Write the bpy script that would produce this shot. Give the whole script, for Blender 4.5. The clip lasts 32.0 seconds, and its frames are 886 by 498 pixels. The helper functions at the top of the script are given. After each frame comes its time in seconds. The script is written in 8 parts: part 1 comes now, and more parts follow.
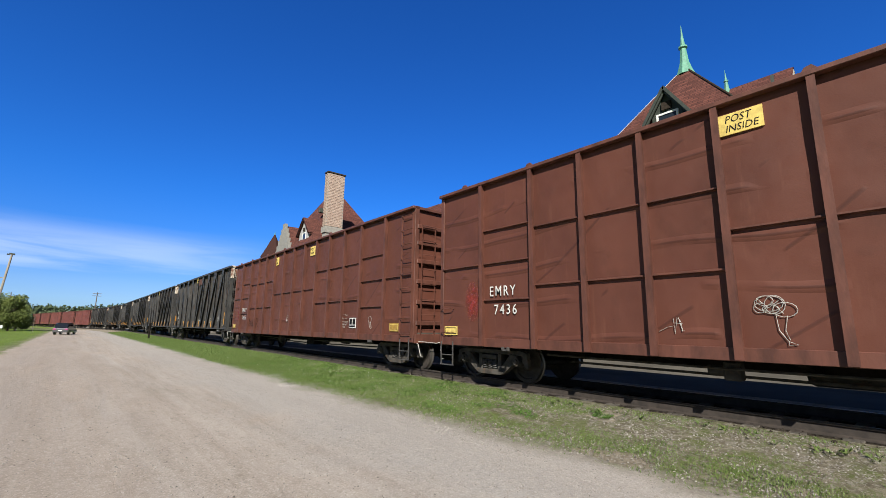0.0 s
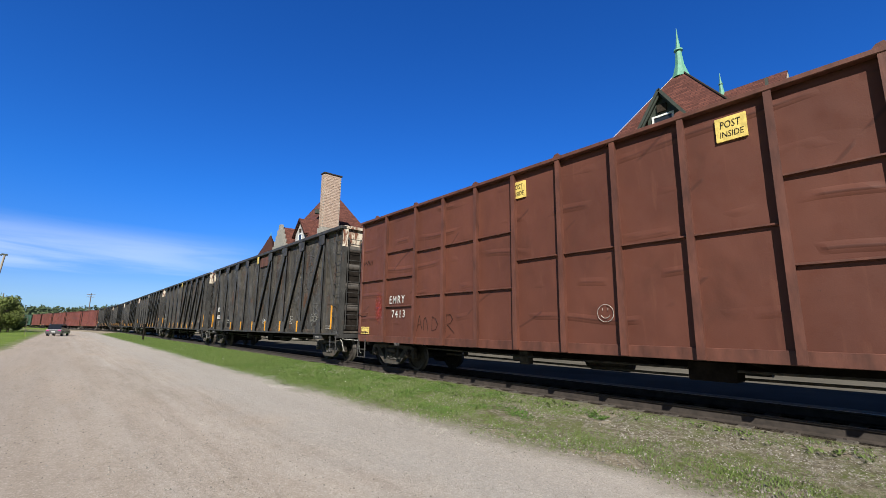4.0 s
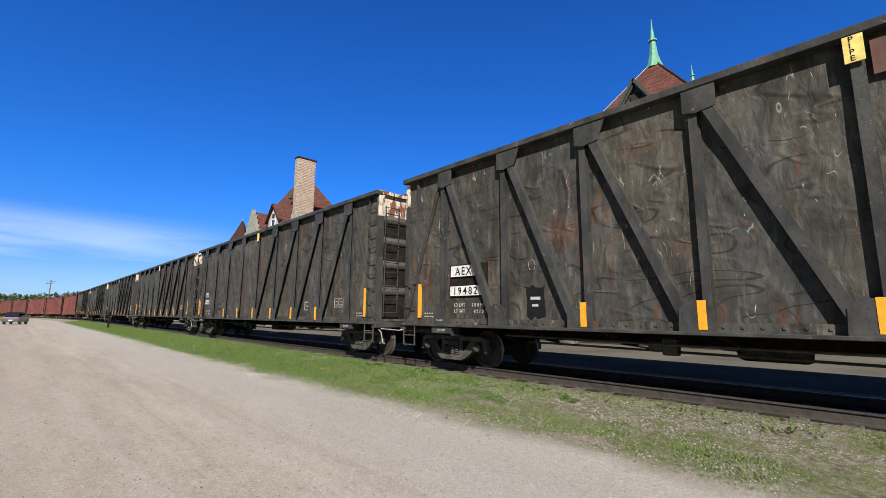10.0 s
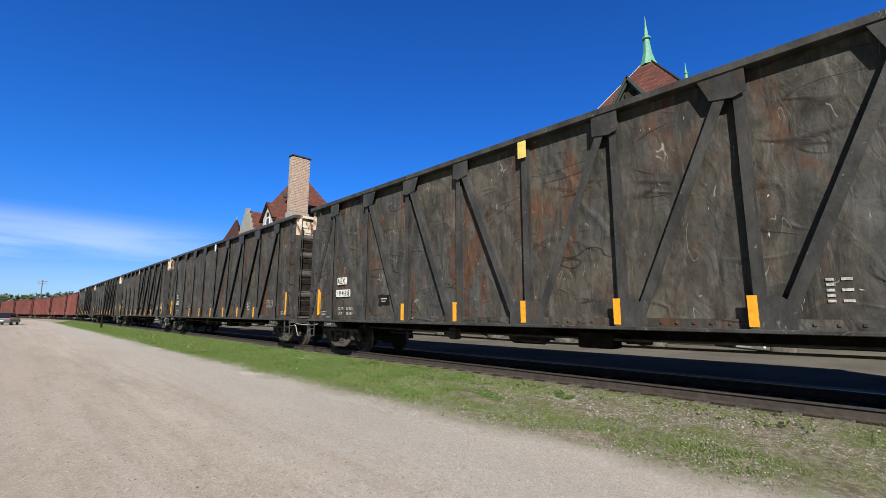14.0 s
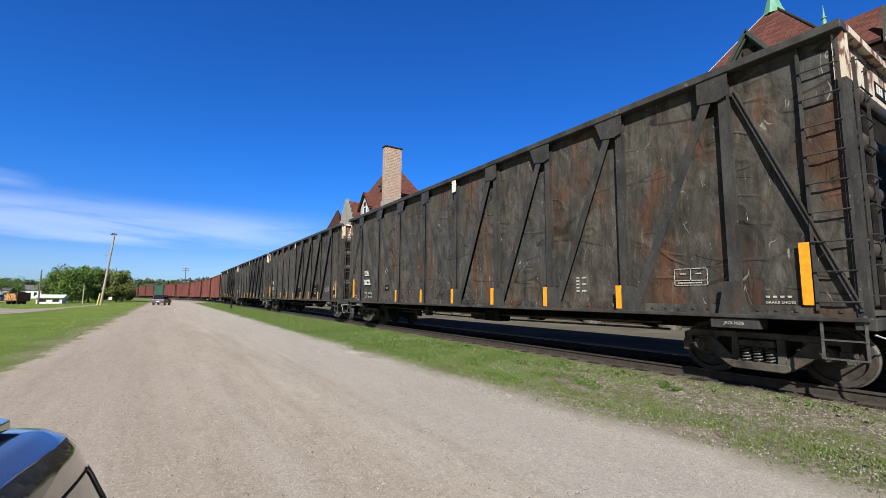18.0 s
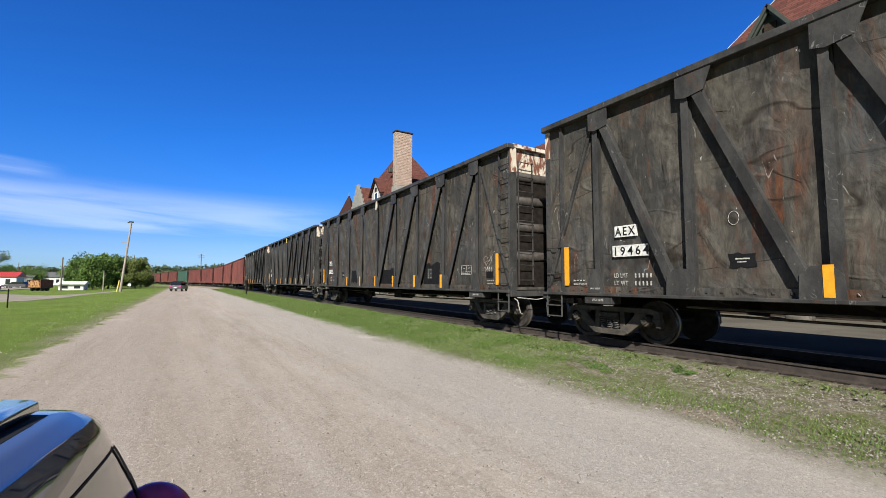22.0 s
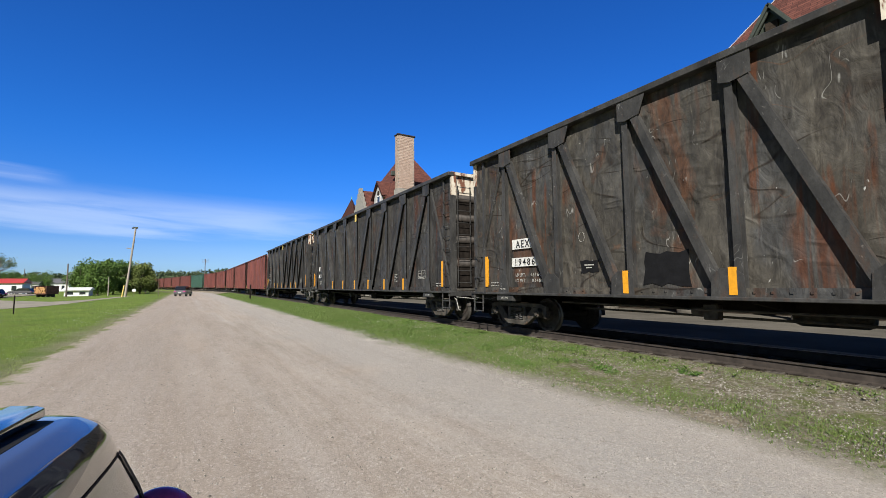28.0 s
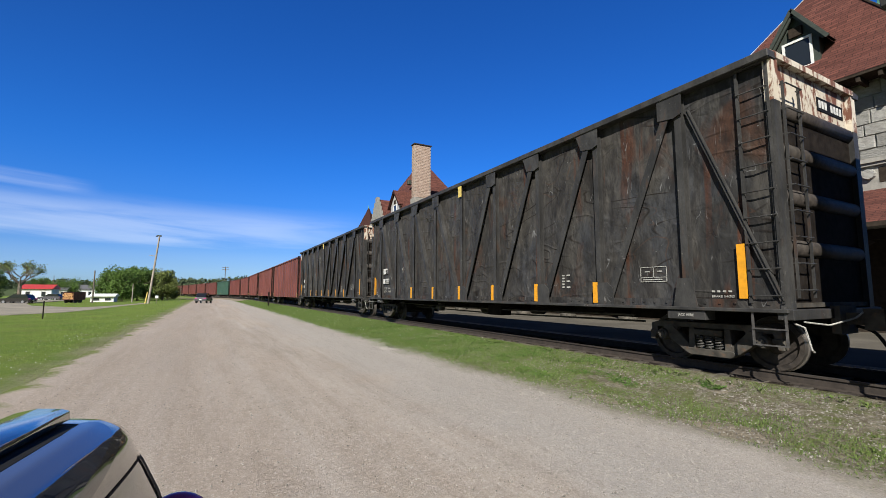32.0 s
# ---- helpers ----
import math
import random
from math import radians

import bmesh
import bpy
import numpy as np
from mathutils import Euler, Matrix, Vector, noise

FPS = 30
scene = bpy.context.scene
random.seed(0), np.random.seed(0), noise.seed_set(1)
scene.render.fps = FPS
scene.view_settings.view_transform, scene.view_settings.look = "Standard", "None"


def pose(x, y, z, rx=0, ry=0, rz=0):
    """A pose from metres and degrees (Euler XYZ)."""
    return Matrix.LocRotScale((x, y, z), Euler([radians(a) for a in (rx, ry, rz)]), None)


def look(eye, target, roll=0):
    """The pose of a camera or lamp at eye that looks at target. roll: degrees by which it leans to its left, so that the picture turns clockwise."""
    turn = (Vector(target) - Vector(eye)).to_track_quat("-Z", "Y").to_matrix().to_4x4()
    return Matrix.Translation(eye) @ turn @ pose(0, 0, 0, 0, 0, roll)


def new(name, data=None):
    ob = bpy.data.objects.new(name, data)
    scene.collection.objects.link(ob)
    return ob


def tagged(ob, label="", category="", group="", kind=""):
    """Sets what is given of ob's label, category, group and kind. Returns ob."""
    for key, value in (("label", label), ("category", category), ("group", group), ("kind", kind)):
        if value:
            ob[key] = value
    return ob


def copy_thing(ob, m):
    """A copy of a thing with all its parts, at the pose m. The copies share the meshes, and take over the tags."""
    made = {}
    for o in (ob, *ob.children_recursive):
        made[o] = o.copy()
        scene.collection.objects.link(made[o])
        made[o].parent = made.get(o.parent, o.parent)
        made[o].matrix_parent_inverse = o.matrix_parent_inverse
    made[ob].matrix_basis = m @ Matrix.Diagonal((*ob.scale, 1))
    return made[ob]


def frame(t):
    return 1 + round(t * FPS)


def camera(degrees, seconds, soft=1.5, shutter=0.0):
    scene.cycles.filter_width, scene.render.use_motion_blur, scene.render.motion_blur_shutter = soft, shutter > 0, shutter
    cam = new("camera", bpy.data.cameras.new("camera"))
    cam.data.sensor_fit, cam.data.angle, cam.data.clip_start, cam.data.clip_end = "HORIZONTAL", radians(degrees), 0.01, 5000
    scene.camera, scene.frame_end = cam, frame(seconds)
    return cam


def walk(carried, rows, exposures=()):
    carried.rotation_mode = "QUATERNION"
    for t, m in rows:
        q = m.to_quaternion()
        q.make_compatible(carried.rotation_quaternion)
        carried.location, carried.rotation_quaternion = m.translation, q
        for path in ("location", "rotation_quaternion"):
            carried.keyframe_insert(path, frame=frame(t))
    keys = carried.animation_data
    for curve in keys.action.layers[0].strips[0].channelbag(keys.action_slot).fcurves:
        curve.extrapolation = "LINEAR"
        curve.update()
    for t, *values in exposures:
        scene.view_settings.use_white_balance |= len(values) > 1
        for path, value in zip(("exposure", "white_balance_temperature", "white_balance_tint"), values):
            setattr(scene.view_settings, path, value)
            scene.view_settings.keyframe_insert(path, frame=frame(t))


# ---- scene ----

# ================= camera and its walk =================
EYE = 1.65                      # eye above the gravel road
RAIL = 0.41                     # top of rail above the road
XC = 8.98                       # centre line of the track
cam = camera(91.48, 32.0, soft=0.75, shutter=0.0)
TURNS = (
    (0, -40.25, 10.28, 0.65), (0.5, -40.35, 10.3, 0.68), (1, -40.67, 10.34, 0.63), (1.5, -40.58, 10.39, 0.65),
    (2, -40.73, 10.42, 0.65), (2.5, -40.73, 10.43, 0.64), (3, -40.79, 10.46, 0.58), (3.5, -40.71, 10.48, 0.62),
    (5.5, -41.16, 10.34, 1.07), (6, -41.53, 10.36, 1), (6.5, -41.17, 10.17, 0.21), (7, -41.49, 9.94, -0.12),
    (7.5, -42.35, 9.58, 0.37), (8, -43.28, 9.17, 0.38), (8.5, -44.13, 8.92, 0.31), (9, -44.4, 8.86, 0.33),
    (9.5, -43.96, 8.69, 0.37), (10, -43.92, 8.71, 0.4), (10.5, -43.89, 8.75, 0.49), (11, -43.96, 8.75, 0.5),
    (11.5, -43.94, 8.59, 0.51), (12, -43.92, 8.52, 0.47), (12.5, -43.99, 8.52, 0.23), (13, -44.19, 8.44, 0.26),
    (13.5, -44.61, 8.45, 0.02), (15.5, -40.79, 7.86, 1.6), (16, -37.08, 7.25, 1.95), (16.5, -36.32, 6.71, 1.88),
    (17, -35.64, 6.43, 1.8), (17.5, -34.94, 6.33, 1.38), (18, -32.49, 6.36, 0.46), (18.5, -31.66, 6.47, 0.22),
    (19, -30.61, 6.48, -0.29), (19.5, -30.38, 6.21, -0.47), (20, -30.55, 5.77, -0.19), (20.5, -31.01, 5.29, -0.12),
    (21, -31.23, 4.92, -0.06), (21.5, -31.1, 4.63, 0.05), (22, -30.99, 4.38, 0.19), (22.5, -30.87, 4.19, 0.19),
    (23, -30.78, 4.08, -0.09), (23.5, -30.19, 4, -0.61), (24, -29.69, 4.07, -0.76), (24.5, -29.36, 4.09, -0.74),
    (25, -29.78, 4.13, -0.2), (25.5, -30.24, 4.1, -0.19), (27.5, -30.95, 4.47, -0.41), (28, -30.6, 4.72, -0.35),
    (28.5, -30.28, 4.98, -0.31), (29, -29.88, 5.17, -0.33), (29.5, -29.43, 5.23, -0.28), (30, -29.19, 5.34, -0.13),
    (30.5, -28.91, 5.43, 0.04), (31, -28.62, 5.52, 0.13), (31.5, -28.38, 5.71, 0.17), (32, -28.47, 5.9, 0.09),
)


def aim(yaw, pitch, roll):
    return pose(0, 0, EYE, 0, 0, yaw) @ pose(0, 0, 0, 90 + pitch) @ pose(0, 0, 0, 0, 0, roll)


walk(cam, [(t, aim(a, b, c)) for t, a, b, c in TURNS], exposures=((0, 0.84), (6, 0.86), (8, 0.92), (17, 0.88), (21, 0.91), (24, 0.94), (28, 0.80), (30, 0.75), (32, 0.73)))

# ================= world and sun =================
SUN_TO = Vector((-1.0, -1.12, 1.13)).normalized()
ELEV = math.asin(SUN_TO.z)
world = bpy.data.worlds.new("sky")
scene.world = world
world.use_nodes = True
wn = world.node_tree
wn.nodes.clear()


def wnode(kind, **kw):
    n = wn.nodes.new(kind)
    for k, v in kw.items():
        if k == "noise_dimensions":
            n.noise_dimensions = v
        elif k == "operation":
            n.operation = v
        elif k == "blend_type":
            n.blend_type = v
        elif k == "data_type":
            n.data_type = v
    return n


sky = wnode("ShaderNodeTexSky")
sky.sky_type = "NISHITA"
sky.sun_disc = False
sky.sun_elevation = ELEV
sky.sun_rotation = math.atan2(SUN_TO.x, SUN_TO.y)
sky.air_density, sky.dust_density, sky.ozone_density, sky.altitude = 1.0, 0.2, 4.0, 300
hsv = wnode("ShaderNodeHueSaturation")
hsv.inputs["Hue"].default_value = 0.508
hsv.inputs["Saturation"].default_value = 1.15
hsv.inputs["Value"].default_value = 1.0
coord = wnode("ShaderNodeTexCoord")
split = wnode("ShaderNodeSeparateXYZ")
L = wn.links.new
L(coord.outputs["Generated"], split.inputs["Vector"])
cirrus = wnode("ShaderNodeTexNoise")
cirrus.inputs["Scale"].default_value = 1.0
cirrus.inputs["Detail"].default_value = 7.0
cirrus.inputs["Roughness"].default_value = 0.55
cirrus.inputs["Distortion"].default_value = 0.35


def spread(sock, a, b):
    n = wnode("ShaderNodeMapRange")
    n.interpolation_type = "SMOOTHSTEP"
    n.inputs["From Min"].default_value, n.inputs["From Max"].default_value = a, b
    L(sock, n.inputs["Value"])
    return n.outputs["Result"]


def wmath(op, a, b):
    n = wnode("ShaderNodeMath", operation=op)
    for i, v in enumerate((a, b)):
        if isinstance(v, float):
            n.inputs[i].default_value = v
        else:
            L(v, n.inputs[i])
    return n.outputs[0]


# a level band of thin cirrus over the north-west, with a brighter crest to the west and pale haze under it
tilted = wmath("MULTIPLY_ADD", split.outputs["X"], 0.035)
L(split.outputs["Z"], tilted.node.inputs[2])
streak = wnode("ShaderNodeCombineXYZ")
L(wmath("MULTIPLY", split.outputs["X"], 3.2), streak.inputs[0])
L(wmath("MULTIPLY", split.outputs["Y"], 1.2), streak.inputs[1])
L(wmath("MULTIPLY", tilted, 34.0), streak.inputs[2])
L(streak.outputs[0], cirrus.inputs["Vector"])
wisps = spread(cirrus.outputs["Fac"], 0.34, 0.66)
frayed = wmath("MULTIPLY_ADD", cirrus.outputs["Fac"], 0.05)
L(split.outputs["Z"], frayed.node.inputs[2])
body = wmath("MULTIPLY", spread(frayed, 0.112, 0.140), spread(frayed, 0.214, 0.172))
crest = wmath("MULTIPLY", wmath("MULTIPLY", spread(tilted, 0.164, 0.176), spread(tilted, 0.196, 0.184)), spread(split.outputs["X"], -0.17, -0.24))
veil = wmath("ADD", wmath("MULTIPLY", body, wmath("ADD", 0.45, wisps)), wmath("MULTIPLY", crest, wmath("ADD", 0.35, wisps)))
low = wmath("MULTIPLY", spread(split.outputs["Z"], 0.02, 0.05), spread(split.outputs["Z"], 0.105, 0.070))
veil = wmath("ADD", veil, wmath("MULTIPLY", low, 0.25))
veil = wmath("MULTIPLY", veil, spread(split.outputs["X"], 0.42, 0.06))
veil = wmath("MULTIPLY", veil, spread(split.outputs["Y"], 0.0, 0.35))
veil = wmath("MULTIPLY", veil, 0.21)
cloudy = wnode("ShaderNodeMix", data_type="RGBA")
cloudy.inputs["B"].default_value = (10.8, 11.6, 12.8, 1)
haze = wnode("ShaderNodeMix", data_type="RGBA")        # paler towards the horizon
haze.inputs["A"].default_value = (0.58, 0.79, 1.26, 1)
haze.inputs["B"].default_value = (0.27, 0.93, 1.63, 1)
L(spread(split.outputs["Z"], 0.0, 0.30), haze.inputs["Factor"])
toward = wnode("ShaderNodeVectorMath", operation="DOT_PRODUCT")
toward.inputs[1].default_value = tuple(SUN_TO)
L(coord.outputs["Generated"], toward.inputs[0])
glare = wnode("ShaderNodeMix", data_type="RGBA")       # whiter haze round the sun
glare.inputs["B"].default_value = (0.45, 0.46, 0.50, 1)
L(spread(toward.outputs["Value"], -0.22, 0.50), glare.inputs["Factor"])
L(haze.outputs["Result"], glare.inputs["A"])
tint = wnode("ShaderNodeMix", data_type="RGBA", blend_type="MULTIPLY")
tint.inputs["Factor"].default_value = 1.0
back = wnode("ShaderNodeBackground")
back.inputs["Strength"].default_value = 0.055
wout = wnode("ShaderNodeOutputWorld")
L(sky.outputs["Color"], hsv.inputs["Color"])
L(hsv.outputs["Color"], tint.inputs["A"])
L(glare.outputs["Result"], tint.inputs["B"])
L(tint.outputs["Result"], cloudy.inputs["A"])
L(veil, cloudy.inputs["Factor"])
L(cloudy.outputs["Result"], back.inputs["Color"])
L(back.outputs["Background"], wout.inputs["Surface"])

sun = new("sun", bpy.data.lights.new("sun", "SUN"))
sun.data.energy = 4.6
sun.data.angle = radians(0.53)
sun.data.color = (0.985, 0.955, 0.885)
sun.matrix_world = look(SUN_TO * 50, (0, 0, 0))

# ================= materials =================


class Mat:
    """A node material: m.noise(...), m.mix(...), then m.done(...)."""

    def __init__(self, name, rough=0.7, metal=0.0, space="Object", jitter=True, spec=0.5):
        self.m = bpy.data.materials.new(name)
        self.m.use_nodes = True
        self.t = self.m.node_tree
        self.p = self.t.nodes["Principled BSDF"]
        self.p.inputs["Roughness"].default_value = rough
        self.p.inputs["Metallic"].default_value = metal
        self.p.inputs["Specular IOR Level"].default_value = spec
        tc = self.t.nodes.new("ShaderNodeTexCoord")
        self.xyz = tc.outputs[space]
        self.info = self.t.nodes.new("ShaderNodeObjectInfo")
        if jitter:
            add = self.t.nodes.new("ShaderNodeVectorMath")
            add.operation = "ADD"
            mul = self.t.nodes.new("ShaderNodeMath")
            mul.operation = "MULTIPLY"
            mul.inputs[1].default_value = 90.0
            self.t.links.new(self.info.outputs["Random"], mul.inputs[0])
            self.t.links.new(self.xyz, add.inputs[0])
            self.t.links.new(mul.outputs[0], add.inputs[1])
            self.xyz = add.outputs[0]

    def scaled(self, scale):
        n = self.t.nodes.new("ShaderNodeMapping")
        n.inputs["Scale"].default_value = scale
        self.t.links.new(self.xyz, n.inputs["Vector"])
        return n.outputs[0]

    def noise(self, scale=5.0, detail=5.0, rough=0.55, stretch=(1, 1, 1), distort=0.0, lo=0.35, hi=0.65):
        n = self.t.nodes.new("ShaderNodeTexNoise")
        n.inputs["Scale"].default_value, n.inputs["Detail"].default_value = scale, detail
        n.inputs["Roughness"].default_value, n.inputs["Distortion"].default_value = rough, distort
        self.t.links.new(self.scaled(stretch), n.inputs["Vector"])
        return self.span(n.outputs["Fac"], lo, hi)

    def cells(self, scale=20.0, stretch=(1, 1, 1), feature="F1", out="Distance", lo=0.0, hi=1.0, warp=0.0):
        n = self.t.nodes.new("ShaderNodeTexVoronoi")
        n.feature = feature
        n.inputs["Scale"].default_value = scale
        if warp:
            w = self.t.nodes.new("ShaderNodeTexNoise")
            w.inputs["Scale"].default_value, w.inputs["Detail"].default_value = 1.8, 4.0
            self.t.links.new(self.xyz, w.inputs["Vector"])
            add = self.t.nodes.new("ShaderNodeVectorMath")
            add.operation = "MULTIPLY_ADD"
            add.inputs[1].default_value = (warp, warp, warp)
            self.t.links.new(w.outputs["Color"], add.inputs[0])
            self.t.links.new(self.scaled(stretch), add.inputs[2])
            self.t.links.new(add.outputs[0], n.inputs["Vector"])
        else:
            self.t.links.new(self.scaled(stretch), n.inputs["Vector"])
        return self.span(n.outputs[out], lo, hi)

    def span(self, sock, lo, hi):
        r = self.t.nodes.new("ShaderNodeMapRange")
        r.inputs["From Min"].default_value, r.inputs["From Max"].default_value = lo, hi
        self.t.links.new(sock, r.inputs["Value"])
        return r.outputs["Result"]

    def lines(self, scale, width, detail=2.0, stretch=(1, 1, 1), distort=1.0, level=0.5):
        """Thin wandering lines, like creases and scratches."""
        n = self.t.nodes.new("ShaderNodeTexNoise")
        n.inputs["Scale"].default_value, n.inputs["Detail"].default_value = scale, detail
        n.inputs["Distortion"].default_value = distort
        self.t.links.new(self.scaled(stretch), n.inputs["Vector"])
        d = self.t.nodes.new("ShaderNodeMath")
        d.operation = "SUBTRACT"
        d.inputs[1].default_value = level
        self.t.links.new(n.outputs["Fac"], d.inputs[0])
        a = self.t.nodes.new("ShaderNodeMath")
        a.operation = "ABSOLUTE"
        self.t.links.new(d.outputs[0], a.inputs[0])
        return self.span(a.outputs[0], width, width * 0.15)

    def waves(self, scale, wander, width, lean=0.0):
        """Long, nearly level lines that wander a little: buckles along a sheet."""
        n = self.t.nodes.new("ShaderNodeTexWave")
        n.wave_type, n.bands_direction = "BANDS", "Z"
        n.inputs["Scale"].default_value, n.inputs["Distortion"].default_value = scale, wander
        n.inputs["Detail"].default_value, n.inputs["Detail Scale"].default_value = 1.0, 0.7
        r = self.t.nodes.new("ShaderNodeMapping")
        r.inputs["Rotation"].default_value = (lean, 0.0, 0.0)
        self.t.links.new(self.xyz, r.inputs["Vector"])
        self.t.links.new(r.outputs[0], n.inputs["Vector"])
        return self.span(n.outputs["Fac"], 1.0 - width, 1.0)

    def axis(self, name):
        n = self.t.nodes.new("ShaderNodeSeparateXYZ")
        self.t.links.new(self.xyz, n.inputs[0])
        return n.outputs[name]

    def add(self, a, b):
        n = self.t.nodes.new("ShaderNodeMath")
        n.operation = "ADD"
        for i, v in enumerate((a, b)):
            if isinstance(v, (int, float)):
                n.inputs[i].default_value = v
            else:
                self.t.links.new(v, n.inputs[i])
        return n.outputs[0]

    def mul(self, a, b):
        n = self.t.nodes.new("ShaderNodeMath")
        n.operation = "MULTIPLY"
        for i, v in enumerate((a, b)):
            if isinstance(v, (int, float)):
                n.inputs[i].default_value = v
            else:
                self.t.links.new(v, n.inputs[i])
        return n.outputs[0]

    def mix(self, fac, a, b, kind="MIX"):
        n = self.t.nodes.new("ShaderNodeMix")
        n.data_type, n.blend_type = "RGBA", kind
        if isinstance(fac, (int, float)):
            n.inputs["Factor"].default_value = fac
        else:
            self.t.links.new(fac, n.inputs["Factor"])
        for key, v in (("A", a), ("B", b)):
            if isinstance(v, tuple):
                n.inputs[key].default_value = (*v, 1)
            else:
                self.t.links.new(v, n.inputs[key])
        return n.outputs["Result"]

    def bump(self, height, strength=0.3, dist=0.01, under=None):
        n = self.t.nodes.new("ShaderNodeBump")
        n.inputs["Strength"].default_value, n.inputs["Distance"].default_value = strength, dist
        self.t.links.new(height, n.inputs["Height"])
        if under is not None:
            self.t.links.new(under, n.inputs["Normal"])
        return n.outputs["Normal"]

    def done(self, color, normal=None, rough=None):
        if isinstance(color, tuple):
            self.p.inputs["Base Color"].default_value = (*color, 1)
        else:
            self.t.links.new(color, self.p.inputs["Base Color"])
        if normal is not None:
            self.t.links.new(normal, self.p.inputs["Normal"])
        if rough is not None:
            self.t.links.new(rough, self.p.inputs["Roughness"])
        return self.m


def black_panel(name, wash):
    """Beaten black-painted steel: olive, brown and blue-grey patches, rust runs, folds and scrapes."""
    m = Mat(name, 0.62, spec=0.12)
    c = m.mix(m.noise(0.45, 3, 0.5, (1, 1, 0.7), 0.3, 0.38, 0.62), (0.044, 0.042, 0.038), (0.082, 0.073, 0.060))
    c = m.mix(m.mul(m.noise(0.62, 4, 0.55, (1, 1, 0.6), 0.5, 0.50, 0.62), 0.75), c, (0.064, 0.066, 0.068))
    c = m.mix(m.mul(m.noise(1.3, 5, 0.6, (1, 1, 0.45), 0.7, 0.50, 0.64), 0.7), c, (0.104, 0.093, 0.076))
    c = m.mix(m.mul(m.noise(1.7, 5, 0.6, (1, 1, 0.40), 0.9, 0.52, 0.63), 0.75), c, (0.033, 0.030, 0.027))
    # rust in blots and in runs down the sheet
    c = m.mix(m.mul(m.noise(0.8, 5, 0.6, (1, 1, 0.55), 0.8, 0.57, 0.66), 0.75), c, (0.094, 0.044, 0.025))
    run = m.mul(m.noise(2.6, 4, 0.6, (1, 1, 0.09), 0.35, 0.57, 0.64), m.noise(0.6, 3, lo=0.44, hi=0.60))
    c = m.mix(m.mul(run, 0.85), c, (0.105, 0.040, 0.020))
    run2 = m.mul(m.noise(3.4, 4, 0.6, (1, 1, 0.07), 0.3, 0.57, 0.66), m.noise(0.7, 3, lo=0.42, hi=0.60))
    c = m.mix(m.mul(run2, 0.6), c, (0.024, 0.021, 0.018))
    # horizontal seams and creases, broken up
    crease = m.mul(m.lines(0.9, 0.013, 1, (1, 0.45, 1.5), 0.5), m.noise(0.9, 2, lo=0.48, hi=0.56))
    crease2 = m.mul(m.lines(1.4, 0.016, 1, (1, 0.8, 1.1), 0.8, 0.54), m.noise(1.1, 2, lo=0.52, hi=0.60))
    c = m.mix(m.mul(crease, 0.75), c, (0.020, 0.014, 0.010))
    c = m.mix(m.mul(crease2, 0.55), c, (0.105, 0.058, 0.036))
    c = m.mix(m.mul(m.noise(5, 7, 0.75, (1, 1, 0.55), 0.9, 0.44, 0.62), 0.50), c, (0.024, 0.022, 0.020))
    wear = m.noise(8, 4, 0.6, (1, 1, 0.16), 0.2, 0.50, 0.68)
    c = m.mix(m.mul(wear, 0.40), c, (0.022, 0.019, 0.017))
    c = m.mix(m.mul(m.noise(9, 3, 0.6, (1, 1, 0.22), 0.2, 0.58, 0.72), 0.30), c, (0.165, 0.152, 0.128))
    scratch = m.mul(m.lines(4.5, 0.012, 1, (1, 1, 0.35), 0.4, 0.46), m.noise(2.2, 2, lo=0.62, hi=0.66))
    c = m.mix(m.mul(scratch, 0.45), c, (0.40, 0.39, 0.36))
    c = m.mix(m.mul(m.noise(17, 3, 0.6, (1, 1, 0.35), 0.8, 0.725, 0.75), 0.9), c, (0.46, 0.45, 0.42))
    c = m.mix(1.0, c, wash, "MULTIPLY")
    n = m.bump(m.noise(1.1, 2, 0.5, (1, 1, 0.7), 0.6, 0.3, 0.7), 0.55, 0.07)
    fold = m.mul(m.lines(1.0, 0.075, 1, (1, 0.7, 0.55), 0.6), m.noise(0.7, 2, lo=0.42, hi=0.58))
    fold2 = m.mul(m.lines(1.6, 0.060, 1, (1, 0.55, 1.3), 0.5, 0.53), m.noise(1.0, 2, lo=0.47, hi=0.60))
    n = m.bump(fold, 0.55, 0.035, n)
    n = m.bump(fold2, 0.50, 0.026, n)
    n = m.bump(m.noise(3.6, 4, 0.55, (1, 1, 0.55), 1.6, 0.3, 0.7), 0.40, 0.026, n)
    n = m.bump(crease, 0.5, 0.010, n)
    n = m.bump(m.noise(60, 3), 0.12, 0.004, n)
    return m.done(c, n, m.noise(5, 3, lo=-0.6, hi=1.4))


